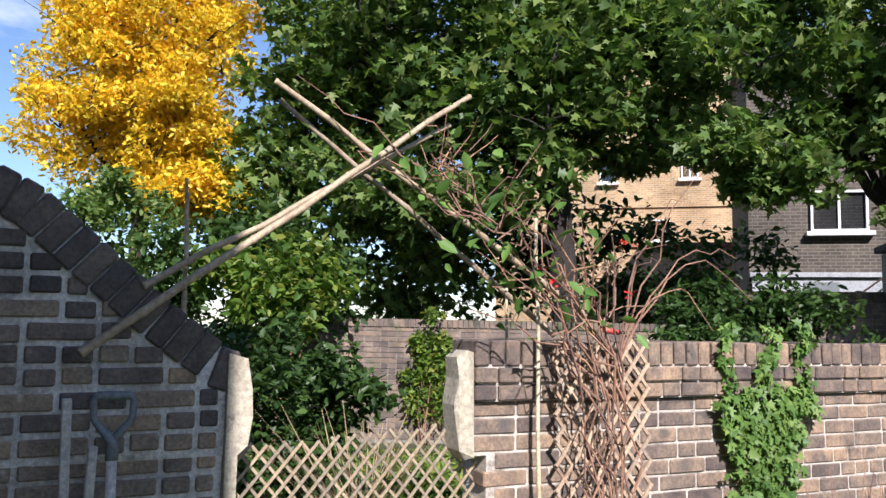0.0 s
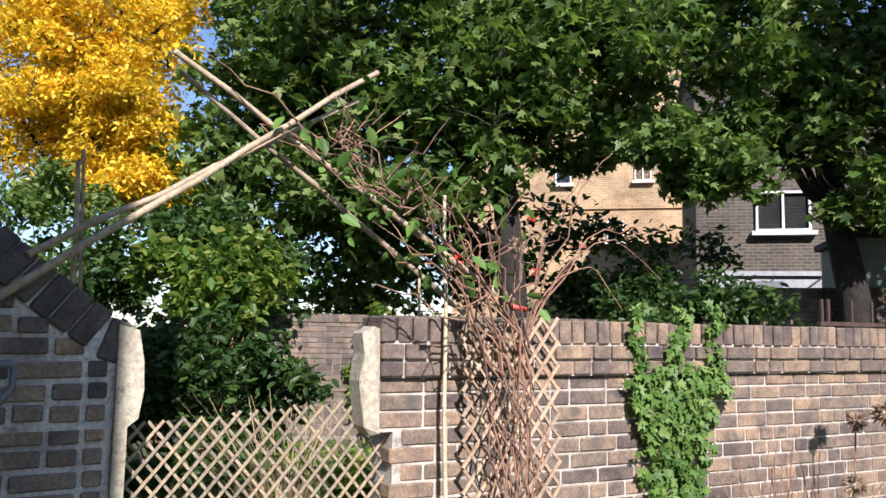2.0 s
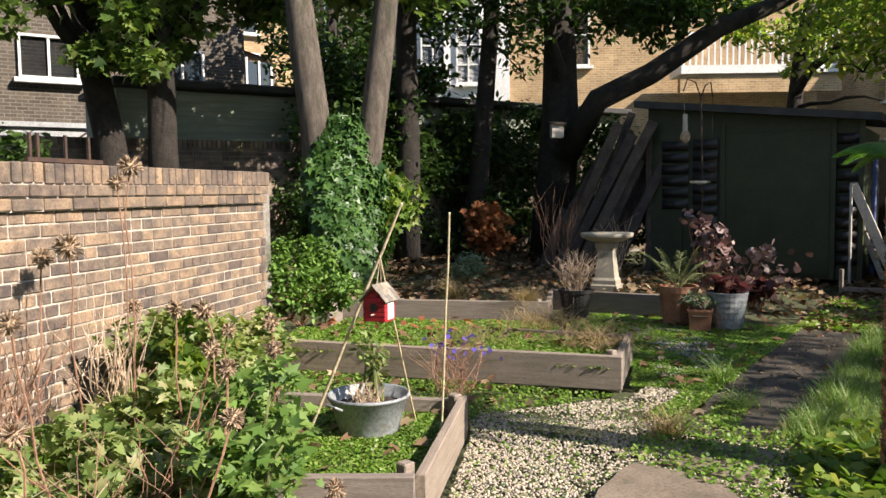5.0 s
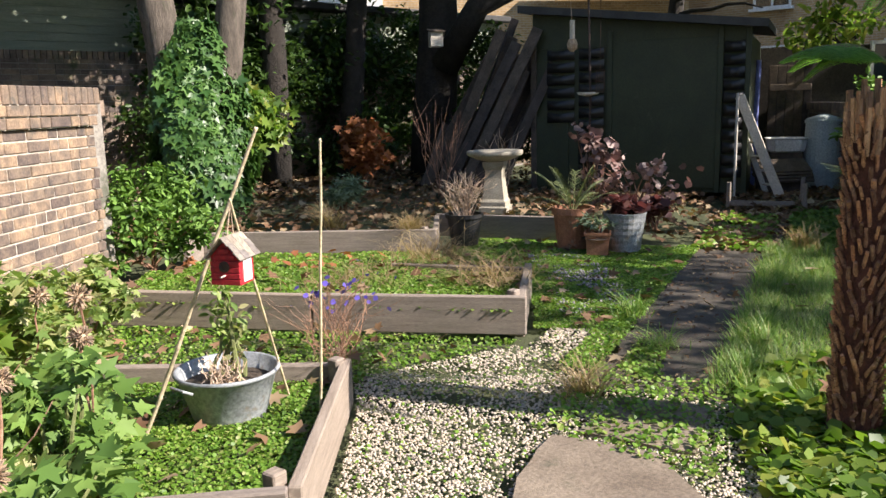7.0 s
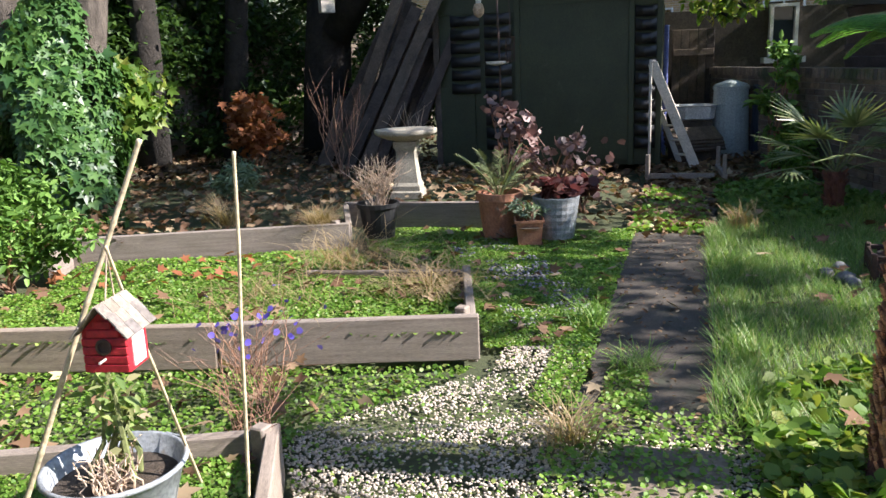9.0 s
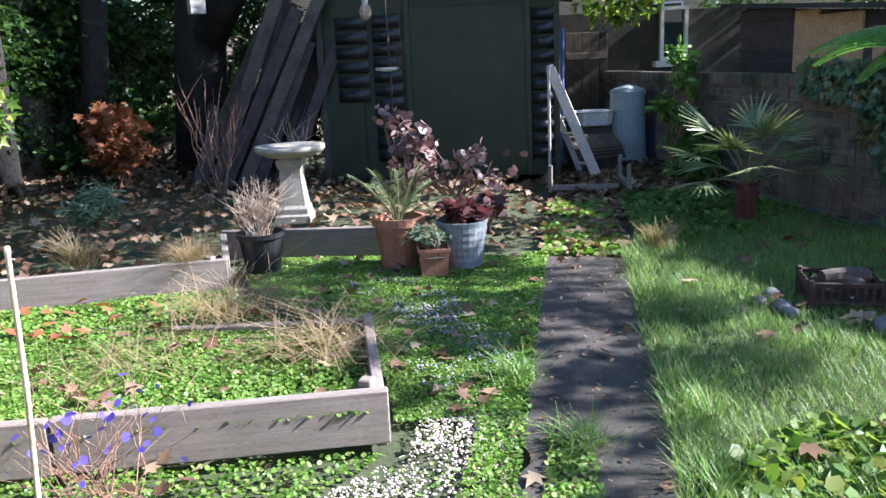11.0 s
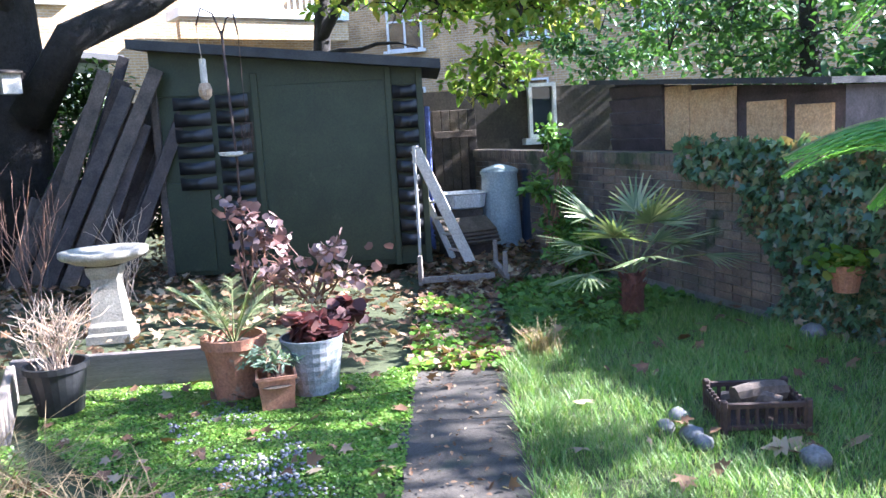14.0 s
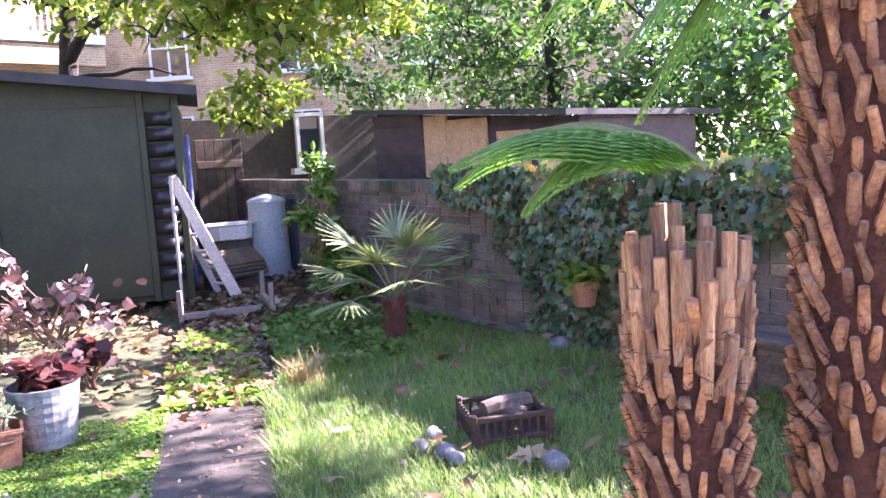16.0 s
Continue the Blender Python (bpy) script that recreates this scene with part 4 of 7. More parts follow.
# ---- shed ----


def shed():
    s = thing("garden_shed", "dark green timber shed with black felt roof in deep shade", "shed", (11.95, 6.80, 0.08), -78)
    # local x runs along the front to the right, local y to the back
    part("body", Geo().box((1.48, 1.15, 1.03), (2.94, 2.2, 2.06)), SHED_GREEN, s)
    part("front_panel", Geo().box((1.85, 0.035, 1.06), (1.42, 0.03, 2.0), None, 0.004), SHED_GREEN, s, "plain dark green boarded panel")
    part("low_panel", Geo().box((0.28, 0.035, 0.55), (0.5, 0.03, 1.0), None, 0.004), SHED_GREEN, s)
    for x in (0.02, 1.12, 2.58, 2.92):
        part("post", Geo().box((x, 0.03, 1.1), (0.07, 0.07, 2.2), None, 0.005), WOOD_OLD if x < 0.1 else SHED_GREEN, s)
    g = Geo()
    g.add([(-0.12, -0.28, 2.50), (3.16, -0.28, 2.12), (3.16, 2.5, 2.17), (-0.12, 2.5, 2.6), (-0.12, -0.28, 2.6), (3.16, -0.28, 2.22), (3.16, 2.5, 2.27), (-0.12, 2.5, 2.7)],
          [(0, 3, 2, 1), (4, 5, 6, 7), (0, 1, 5, 4), (1, 2, 6, 5), (2, 3, 7, 6), (3, 0, 4, 7)])
    part("roof", g, FELT, s, "black felt roof")
    g = Geo()
    g.add([(0.0, 0.03, 2.0), (2.95, 0.03, 2.0), (2.95, 0.03, 2.16), (0.0, 0.03, 2.5), (0.0, 0.06, 2.0), (2.95, 0.06, 2.0), (2.95, 0.06, 2.16), (0.0, 0.06, 2.5)],
          [(0, 1, 2, 3), (7, 6, 5, 4), (0, 4, 5, 1), (1, 5, 6, 2), (2, 6, 7, 3), (3, 7, 4, 0)])
    part("fascia", g, SHED_GREEN, s)
    for i in range(11):
        part("side_board", Geo().box((-0.01 - 0.004 * (i % 2), 1.1 - 0.0, 0.12 + i * 0.2), (0.03, 2.2, 0.19), None, 0.004), WOOD_OLD, s, "weathered grey side board")
    for x, z0, z1, w in ((0.42, 0.95, 2.0, 0.4), (0.86, 0.2, 2.0, 0.36), (2.76, 0.2, 2.0, 0.28)):
        k = int((z1 - z0) / 0.16)
        for i in range(k):
            g = Geo()
            zc = z0 + (i + 0.5) * (z1 - z0) / k
            cols = 8
            for j in range(cols + 1):
                sx = -w / 2 + w * j / cols
                bulge = 0.09 * math.sin(math.pi * j / cols) * (1 + 0.3 * rng.normal() * 0.5)
                g.v += [(x + sx, 0.015, zc - 0.07), (x + sx, 0.012 - bulge * 0.8, zc - 0.055), (x + sx, 0.01 - bulge, zc + 0.02), (x + sx, 0.012 - bulge * 0.55, zc + 0.075 - 0.02 * math.sin(math.pi * j / cols))]
            for j in range(cols):
                for q in range(3):
                    a = j * 4 + q
                    g.f.append((a, a + 4, a + 5, a + 1))
            part("planter_pocket", g, POCKET, s, "sagging black fabric planter pocket", True)
    return s


shed()

# leaning planks by the shed
for k in range(30):
    near = k % 3 == 0
    x, y = 11.15 + 0.6 * rng.random(), 7.2 + 1.05 * (k / 30) + 0.08 * rng.normal()
    top = (0.75 + 0.5 * rng.random()) if near else 1.5 + 1.1 * rng.random()
    dx, dy = 0.45 + 0.3 * rng.random(), -(0.12 if near else 0.36) * top * (0.7 + 0.5 * rng.random())
    a, b = Vector((x, y, 0.12)), Vector((x + dx, y + dy, top))
    d = b - a
    pl = part("plank", Geo().box((0, 0, d.length / 2), (0.10 + 0.12 * rng.random(), 0.03, d.length), None, 0.005), WOOD_OLD)
    pl.matrix_basis = Matrix.Translation(a) @ d.to_track_quat("Z", "Y").to_matrix().to_4x4() @ pose(0, 0, 0, 0, 0, 60 + 40 * rng.random())
    tagged(pl, "old dark timber plank leaning in a pile against the shed", "plank", "leaning planks")

# ladder and stakes by the shed
ld = thing("ladder", "pale grey wooden ladder leaning on the shed corner", "ladder", (12.5, 3.5, 0.08))
RAILS = ((Vector((0.02, -0.03, 0)), Vector((-0.06, 0.50, 1.28)), 0.12), (Vector((0.32, 0.22, 0)), Vector((0.26, 0.58, 0.95)), 0.07))
for a, b, w in RAILS:
    d = b - a
    ob = part("rail", Geo().box((0, 0, d.length / 2), (0.035, w, d.length), None, 0.005), WOOD_PALE, ld)
    ob.matrix_basis = Matrix.Translation(a) @ d.to_track_quat("Z", "Y").to_matrix().to_4x4()
for i in range(5):
    s = 0.12 + 0.19 * i
    part("rung", Geo().tube([RAILS[0][0].lerp(RAILS[0][1], s * 0.8), RAILS[1][0].lerp(RAILS[1][1], s)], 0.016, 6), WOOD_PALE, ld)
for x, y, h in ((12.35, 4.0, 1.35),):
    solid("stake", Geo().box((x, y, h / 2 + 0.05), (0.035, 0.03, h), None, 0.004), WOOD_PALE, "thin pale upright stake beside the shed", "stake", group="stakes")
solid("blue_pole", Geo().box((13.6, 4.1, 0.95), (0.06, 0.06, 1.8), None, 0.01, pose(0, 0, 0, 0, 3, 0)), BLUE_TAPE, "upright pole wrapped in blue and white plastic", "pole")
fr = thing("ground_frame", "low grey timber frame lying among leaves", "frame", (11.9, 3.35, 0.06))
part("side", Geo().box((0.1, -0.28, 0.03), (0.9, 0.05, 0.06), None, 0.005, pose(0, 0, 0, 0, 0, 15)), WOOD_GREY, fr)
part("side", Geo().box((-0.35, 0.1, 0.03), (0.05, 0.75, 0.06), None, 0.005, pose(0, 0, 0, 0, 0, 15)), WOOD_GREY, fr)
for x, y in ((-0.3, -0.38), (0.5, -0.18), (-0.45, 0.45)):
    part("peg", Geo().box((x, y, 0.13), (0.045, 0.045, 0.3), None, 0.005), WOOD_GREY, fr)
sk = thing("old_sink", "white enamel sink on dark supports in the yard", "sink", (13.9, 3.75, 0.05), -70)
part("basin", Geo().lathe([(0.2, 0.5), (0.24, 0.52), (0.26, 0.68), (0.28, 0.7), (0.25, 0.7), (0.22, 0.56)], 16, None, True), WHITE_PAINT, sk)
part("stand", Geo().box((0, 0, 0.25), (0.42, 0.4, 0.5), None, 0.01), WOOD_OLD, sk)
wp = thing("pallet", "rough reddish boards stacked low in the yard", "boards", (13.2, 3.6, 0.05), -50)
for i in range(4):
    part("board", Geo().box((0, 0.02 * i, 0.2 + 0.05 * i), (0.75, 0.3, 0.035), None, 0.004, pose(0, 0, 0, 18 + 4 * i)), WOOD_OLD, wp)
part("trestle", Geo().box((0, 0.05, 0.1), (0.6, 0.25, 0.2), None, 0.005), WOOD_OLD, wp)


def dustbin(base, r, h, mat, label):
    b = thing("compost_bin", label, "bin", base, group="bins")
    part("body", Geo().lathe([(r, 0), (r * 0.98, 0.05), (r * 0.86, h - 0.02), (r * 0.86, h)], 22), mat, b, smooth=False)
    part("lid", Geo().lathe([(r * 0.92, h), (r * 0.92, h + 0.04), (r * 0.8, h + 0.07), (r * 0.25, h + 0.12), (r * 0.1, h + 0.13)], 22), mat, b)


dustbin((14.1, 3.30, 0.03), 0.27, 0.92, GREY_PLASTIC, "pale grey-green plastic compost bin with a lid")
dustbin((14.2, 2.78, 0.03), 0.27, 0.92, BLUE_BIN, "dark blue plastic bin with a pale lid")
dustbin((13.0, 2.2, 0.03), 0.27, 0.55, BLUE_BIN, "low dark blue plastic bin behind the palm")

# ---- birdbath ----
bb = thing("birdbath", "cast stone birdbath on a square baluster pedestal", "birdbath", (8.95, 5.55, 0.19), 20)
part("pedestal", Geo().lathe([(0.215, 0), (0.215, 0.06), (0.19, 0.075), (0.19, 0.12), (0.165, 0.15), (0.155, 0.22), (0.128, 0.38), (0.128, 0.46), (0.155, 0.50), (0.16, 0.55)], 4, pose(0, 0, 0, 0, 0, 0)), STONE, bb)
part("bowl", Geo().lathe([(0.10, 0.55), (0.2, 0.575), (0.29, 0.615), (0.305, 0.63), (0.305, 0.665), (0.27, 0.665), (0.2, 0.64), (0.05, 0.625)], 28), STONE, bb, smooth=True)

# ---- pots ----


def pot(name, label, base, r0, r1, h, mat, rim=0.035, square=False, n=24, category="plant pot"):
    p = thing(name, label, category, base, 25 if square else 0)
    prof = [(r0, 0), (r1 * 0.97, h - rim), (r1 * 1.07, h - rim), (r1 * 1.07, h), (r1 * 0.95, h), (r1 * 0.9, h - 0.06)]
    part("pot", Geo().lathe(prof, 4 if square else n), mat, p, smooth=False)
    part("soil", Geo().lathe([(r1 * 0.9, h - 0.06), (r1 * 0.5, h - 0.045), (0.01, h - 0.04)], n), SOIL, p)
    return p


pot("plant_pot", "black plastic pot with dead pink stems", (7.93, 5.26, 0.02), 0.13, 0.175, 0.3, BLACK_PLASTIC)
pot("plant_pot", "large terracotta pot with a young palm", (8.25, 4.26, 0.02), 0.14, 0.185, 0.38, TERRACOTTA, 0.06)
pot("plant_pot", "small square terracotta pot with a herb", (8.08, 3.93, 0.02), 0.13, 0.155, 0.2, TERRACOTTA, 0.02, True)
bk = thing("zinc_bucket", "ribbed galvanised bucket planted with red heuchera", "bucket", (8.36, 3.80, 0.02))
prof = [(0.145, 0)] + [(0.147 + 0.004 * i + (0.003 if i % 2 else 0), 0.02 + 0.028 * i) for i in range(11)] + [(0.195, 0.335), (0.195, 0.345), (0.18, 0.345), (0.165, 0.27)]
part("bucket", Geo().lathe(prof, 26), ZINC, bk)
part("soil", Geo().lathe([(0.165, 0.27), (0.01, 0.29)], 20), SOIL, bk)

# zinc tub in the near bed
tb = thing("zinc_tub", "round galvanised tub with a rolled rim in the raised bed", "tub", (3.68, 3.55, 0.09))
part("tub", Geo().lathe([(0.15, 0), (0.155, 0.015), (0.205, 0.19), (0.215, 0.195), (0.222, 0.205), (0.215, 0.215), (0.205, 0.21), (0.165, 0.06), (0.02, 0.055)], 30), ZINC, tb, smooth=True)
part("soil", Geo().lathe([(0.19, 0.15), (0.1, 0.165), (0.01, 0.17)], 24), SOIL, tb)
for sgn in (-1, 1):
    part("handle", Geo().tube([(sgn * 0.215, -0.05, 0.17), (sgn * 0.25, -0.04, 0.19), (sgn * 0.25, 0.04, 0.19), (sgn * 0.215, 0.05, 0.17)], 0.006, 6), ZINC, tb)

# birdhouse hanging on canes
bh = thing("birdhouse", "small red painted wooden birdhouse with a shingle roof", "birdhouse", (3.46, 3.19, 0.755), -68)
g = Geo()
g.add([(-0.075, -0.065, 0), (0.075, -0.065, 0), (0.075, -0.065, 0.13), (0, -0.065, 0.2), (-0.075, -0.065, 0.13), (-0.075, 0.065, 0), (0.075, 0.065, 0), (0.075, 0.065, 0.13), (0, 0.065, 0.2), (-0.075, 0.065, 0.13)],
      [(0, 1, 2, 3, 4), (9, 8, 7, 6, 5), (0, 5, 6, 1), (1, 6, 7, 2), (2, 7, 8, 3), (3, 8, 9, 4), (4, 9, 5, 0)])
part("body", g, RED_PAINT, bh)
for i in range(6):
    w = 0.152 if i < 4 else (0.11 if i == 4 else 0.06)
    part("clapboard", Geo().box((0, -0.068, 0.014 + i * 0.028), (w, 0.012, 0.026), None, 0.003), RED_PAINT, bh)
part("side_panel", Geo().box((0.077, 0, 0.068), (0.008, 0.08, 0.115), None, 0.002), WHITE_PAINT, bh, "pale unpainted side panel")
part("hole_rim", Geo().lathe([(0.026, 0), (0.026, 0.008), (0.017, 0.01), (0.015, 0.004)], 16, pose(0, -0.074, 0.085, 90)), IRON, bh)
part("perch", Geo().tube([(0, -0.07, 0.045), (0, -0.115, 0.045)], 0.004, 6), WOOD_PALE, bh)
for sgn in (-1, 1):
    for i in range(3):
        for j in range(4):
            m = pose(0, 0, 0.212, 0, sgn * 43, 0) @ Matrix.Translation((sgn * (0.022 + 0.044 * i), -0.078 + 0.052 * j + 0.006 * (i % 2), 0.004 - 0.002 * i))
            ob = part("shingle", Geo().box((0, 0, 0), (0.05, 0.05, 0.006), None, 0.001), SHINGLE, bh)
            ob.matrix_basis = m @ pose(0, 0, 0, 0, sgn * 4, 0)
bh.scale = (0.76, 0.76, 0.8)
part("hanging_loop", Geo().tube([(0, -0.03, 0.215), (0.01, 0, 0.36), (0, 0.03, 0.215)], 0.003, 5), STEM_PALE, bh)


def cane(label, a, b, r, mat=None, group="garden canes"):
    a, b = Vector(a), Vector(b)
    g = Geo()
    d = b - a
    pts, rad = [], []
    k = max(3, int(d.length / 0.22))
    for i in range(k + 1):
        c = a.lerp(b, i / k) + Vector(rng.normal(size=3) * r * 0.25)
        taper = r * (1 - 0.25 * i / k)
        for off, rr in ((-0.008, 1.0), (0, 1.22), (0.008, 1.0)):
            pts.append(c + d.normalized() * off)
            rad.append(taper * rr)
    g.tube(pts, rad, 7).local(a)
    ob = part("bamboo_cane", g, mat or CANE, smooth=True)
    ob.location = a
    return tagged(ob, label, "cane", group)


cane("tall pale bamboo cane leaning over the tub", (3.32, 3.66, 0.05), (3.62, 3.2, 1.30), 0.009, CANE_PALE)
cane("thin pale bamboo cane supporting the birdhouse", (3.98, 3.5, 0.05), (3.48, 3.20, 1.05), 0.006, CANE_PALE)
cane("straight pale upright bamboo cane in the bed", (3.86, 3.2, 0.02), (3.80, 3.05, 1.25), 0.0065, CANE_PALE)

# ---- fire basket on the lawn ----
fb = thing("fire_basket", "rusty cast iron fire grate full of ash and logs", "fire grate", (7.93, 1.29, 0.0), 97)
part("tray", Geo().box((0, 0, 0.05), (0.36, 0.3, 0.02), None, 0.004), IRON, fb)
for sx in (-1, 1):
    part("end_rail", Geo().box((sx * 0.2, 0, 0.13), (0.025, 0.36, 0.03), None, 0.005), IRON, fb)
    part("side_rail", Geo().box((0, sx * 0.17, 0.16), (0.42, 0.022, 0.03), None, 0.005), IRON, fb)
    part("side_rail", Geo().box((0, sx * 0.17, 0.05), (0.42, 0.022, 0.03), None, 0.005), IRON, fb)
    for i in range(9):
        part("bar", Geo().box((-0.18 + 0.045 * i, sx * 0.17, 0.1), (0.018, 0.018, 0.13), None, 0.003), IRON, fb)
    for i in range(7):
        part("bar", Geo().box((sx * 0.2, -0.14 + 0.047 * i, 0.1), (0.018, 0.018, 0.13), None, 0.003), IRON, fb)
    for sy in (-1, 1):
        part("foot", Geo().box((sx * 0.2, sy * 0.17, 0.09), (0.035, 0.035, 0.2), None, 0.008), IRON, fb)
part("log", Geo().tube(bend((-0.15, -0.05, 0.16), (0.12, 0.06, 0.17), 0.01, 4, 0.006), [0.05, 0.055, 0.055, 0.052, 0.048], 9), WOOD_OLD, fb, "charred log")
part("log", Geo().tube(bend((-0.1, 0.09, 0.14), (0.15, -0.04, 0.13), 0.01, 4, 0.006), [0.035, 0.04, 0.04, 0.038, 0.034], 9), WOOD_OLD, fb, "charred log")
for x, y, r in ((7.72, 1.62, 0.06), (7.62, 1.58, 0.05), (7.45, 1.12, 0.07), (7.95, 1.66, 0.06), (9.55, 0.62, 0.09), (7.82, 1.74, 0.05)):
    pos = unit(rng.normal(size=(60, 3)))
    bm = bmesh.new()
    bmesh.ops.create_icosphere(bm, subdivisions=2, radius=1)
    for v in bm.verts:
        v.co = Vector((v.co.x * r * 1.3, v.co.y * r, v.co.z * r * 0.75)) * (1 + 0.18 * noise.noise(v.co * 1.7 + Vector((x * 9, y * 7, 0))))
    me = bpy.data.meshes.new("stone")
    bm.to_mesh(me)
    bm.free()
    me.materials.append(FIELD_STONE)
    me.shade_smooth()
    st = tagged(part("stone", me, FIELD_STONE), "rounded grey garden stone lying in grass", "stone", "loose stones")
    st.location = (x, y, r * 0.4)

# bench by the ivy wall
bn = thing("garden_bench", "weathered wooden slatted garden bench by the wall", "bench", (8.22, -0.17, 0.0), 30)
for i in range(5):
    part("seat_slat", Geo().box((-0.55, -0.02 + 0.07 * i, 0.43), (1.2, 0.06, 0.025), None, 0.004), WOOD_OLD, bn)
for x in (-0.02, -1.1):
    for y in (-0.02, 0.27):
        part("leg", Geo().box((x, y, 0.21), (0.06, 0.06, 0.42), None, 0.006), WOOD_OLD, bn)
part("apron", Geo().box((-0.55, -0.03, 0.38), (1.15, 0.03, 0.07), None, 0.004), WOOD_OLD, bn)

# pot hung on the ivy wall
wpn = thing("wall_pot", "small terracotta pot of green herbs hung on the wall", "plant pot", (9.36, 0.47, 0.37))
part("pot", Geo().lathe([(0.075, 0), (0.1, 0.13), (0.112, 0.13), (0.112, 0.18), (0.095, 0.18), (0.085, 0.14)], 20), TERRACOTTA, wpn)
part("bracket", Geo().box((0.08, -0.14, 0.06), (0.03, 0.26, 0.02), None, 0.003, pose(0, 0, 0, 0, 0, 30)), IRON, wpn)
p = np.array([0, 0, 0.22]) + rng.normal(size=(260, 3)) * np.array([0.08, 0.08, 0.035])
part("leaves", foliage("leaves", ROUND, p, 0.06, L_BRIGHT, 0.8), L_BRIGHT, wpn)

# bird feeders hung before the shed
hf = thing("bird_feeder", "hanging pale bird feeder with a pine cone ball", "bird feeder", (11.3, 5.83, 2.12), group="bird feeders")
part("string", Geo().tube([(0, 0, 0.2), (0, 0.03, 0.58)], 0.004, 5), STEM_PALE, hf)
part("tube", Geo().tube([(0, 0, 0.02), (0, 0, 0.26)], 0.035, 8), WOOD_PALE, hf)
part("cone", Geo().lathe([(0.02, -0.14), (0.06, -0.1), (0.07, -0.04), (0.05, 0.02), (0.02, 0.03)], 9), SEED, hf)
hf2 = thing("bird_feeder", "hanging wire cage bird feeder", "bird feeder", (11.3, 5.43, 1.45), group="bird feeders")
part("hook", Geo().tube([(0, 0, 0.28), (0, 0.0, 0.6), (0, 0.0, 1.13)], 0.004, 5), IRON, hf2)
for i in range(10):
    a = 2 * math.pi * i / 10
    part("wire", Geo().tube([(0.055 * math.cos(a), 0.055 * math.sin(a), 0), (0.055 * math.cos(a), 0.055 * math.sin(a), 0.28)], 0.003, 4), IRON, hf2)
for z in (0, 0.14, 0.28):
    part("ring", Geo().lathe([(0.06, z), (0.06, z + 0.008), (0.05, z + 0.008), (0.05, z)], 14), IRON, hf2)
fp = thing("feeder_pole", "tall thin metal crook pole for bird feeders", "feeder pole", (11.3, 5.60, 0.08))
part("pole", Geo().tube([(0, 0, 0), (0.01, -0.03, 1.3), (0, 0, 2.55)], 0.014, 8), IRON, fp, "", True)
part("crook", Geo().tube([(0, 0, 2.5), (0, 0.08, 2.72), (0, 0.2, 2.78), (0, 0.26, 2.62)], 0.009, 7), IRON, fp, "", True)
part("crook", Geo().tube([(0, 0, 2.5), (0, -0.06, 2.66), (0, -0.14, 2.7), (0, -0.17, 2.5)], 0.009, 7), IRON, fp, "", True)
part("cup_tray", Geo().lathe([(0.02, 1.33), (0.13, 1.35), (0.145, 1.38), (0.13, 1.375), (0.02, 1.35)], 16), WHITE_PAINT, fp)
bx = thing("nest_box", "pale wooden nest box fixed to the dark tree", "nest box", (12.0, 8.55, 2.35), -40)
part("box", Geo().box((0, 0, 0), (0.2, 0.16, 0.24), None, 0.005), WOOD_PALE, bx)
part("roof", Geo().box((0, -0.02, 0.135), (0.24, 0.22, 0.02), None, 0.003, pose(0, 0, 0, 12)), WOOD_OLD, bx)

# ---- tools by the arched wall ----
sp = thing("garden_fork", "grey plastic D-handled garden fork leaning on the wall", "garden tool", (-1.02, 2.48, 0.02), 33)
part("shaft", Geo().tube([(0, -0.05, 0.1), (0.0, 0.10, 1.14)], 0.017, 10), WOOD_PALE, sp, "bleached wooden shaft", True)
g = Geo()
g.tube([(0.0, 0.10, 1.13), (0.0, 0.11, 1.19), (-0.03, 0.115, 1.225), (-0.058, 0.12, 1.26), (-0.062, 0.125, 1.32), (-0.05, 0.125, 1.335), (0.05, 0.125, 1.335), (0.062, 0.125, 1.32), (0.058, 0.12, 1.26), (0.03, 0.115, 1.225), (0.0, 0.11, 1.19)], [0.021, 0.02, 0.014, 0.012, 0.012, 0.015, 0.015, 0.012, 0.012, 0.014, 0.018], 8)
part("grip", g, GREY_PAINT, sp, "grey moulded D grip", True)
for dx in (-0.06, -0.02, 0.02, 0.06):
    part("tine", Geo().tube([(dx, -0.05, 0.12), (dx, -0.06, -0.02)], 0.006, 6), IRON, sp)
st2 = thing("wooden_stakes", "two pale wooden stakes standing against the wall", "stakes", (-1.14, 2.43, 0.0), 33)
part("stake", Geo().box((0, 0.06, 0.67), (0.03, 0.03, 1.36), None, 0.004, pose(0, 0, 0, -4, -1, 0)), WOOD_PALE, st2)
part("stake", Geo().box((0.05, 0.05, 0.6), (0.028, 0.03, 1.2), None, 0.004, pose(0, 0, 0, -3, 2, 0)), WOOD_PALE, st2)
gp = thing("parasol_poles", "dark green metal poles standing against the wall", "poles", (-1.49, 2.24, 0.0), 33)
part("pole", Geo().tube([(-0.03, 0.03, 0), (0.015, 0.13, 1.72)], 0.014, 10), GREEN_METAL, gp, "", True)
part("pole", Geo().tube([(0.01, 0.03, 0), (0.03, 0.12, 1.72)], 0.012, 10), GREEN_METAL, gp, "", True)
part("sleeve", Geo().tube([(0.012, 0.115, 1.52), (0.022, 0.13, 1.74)], 0.024, 10), GREEN_METAL, gp, "dark green canopy sleeve", True)

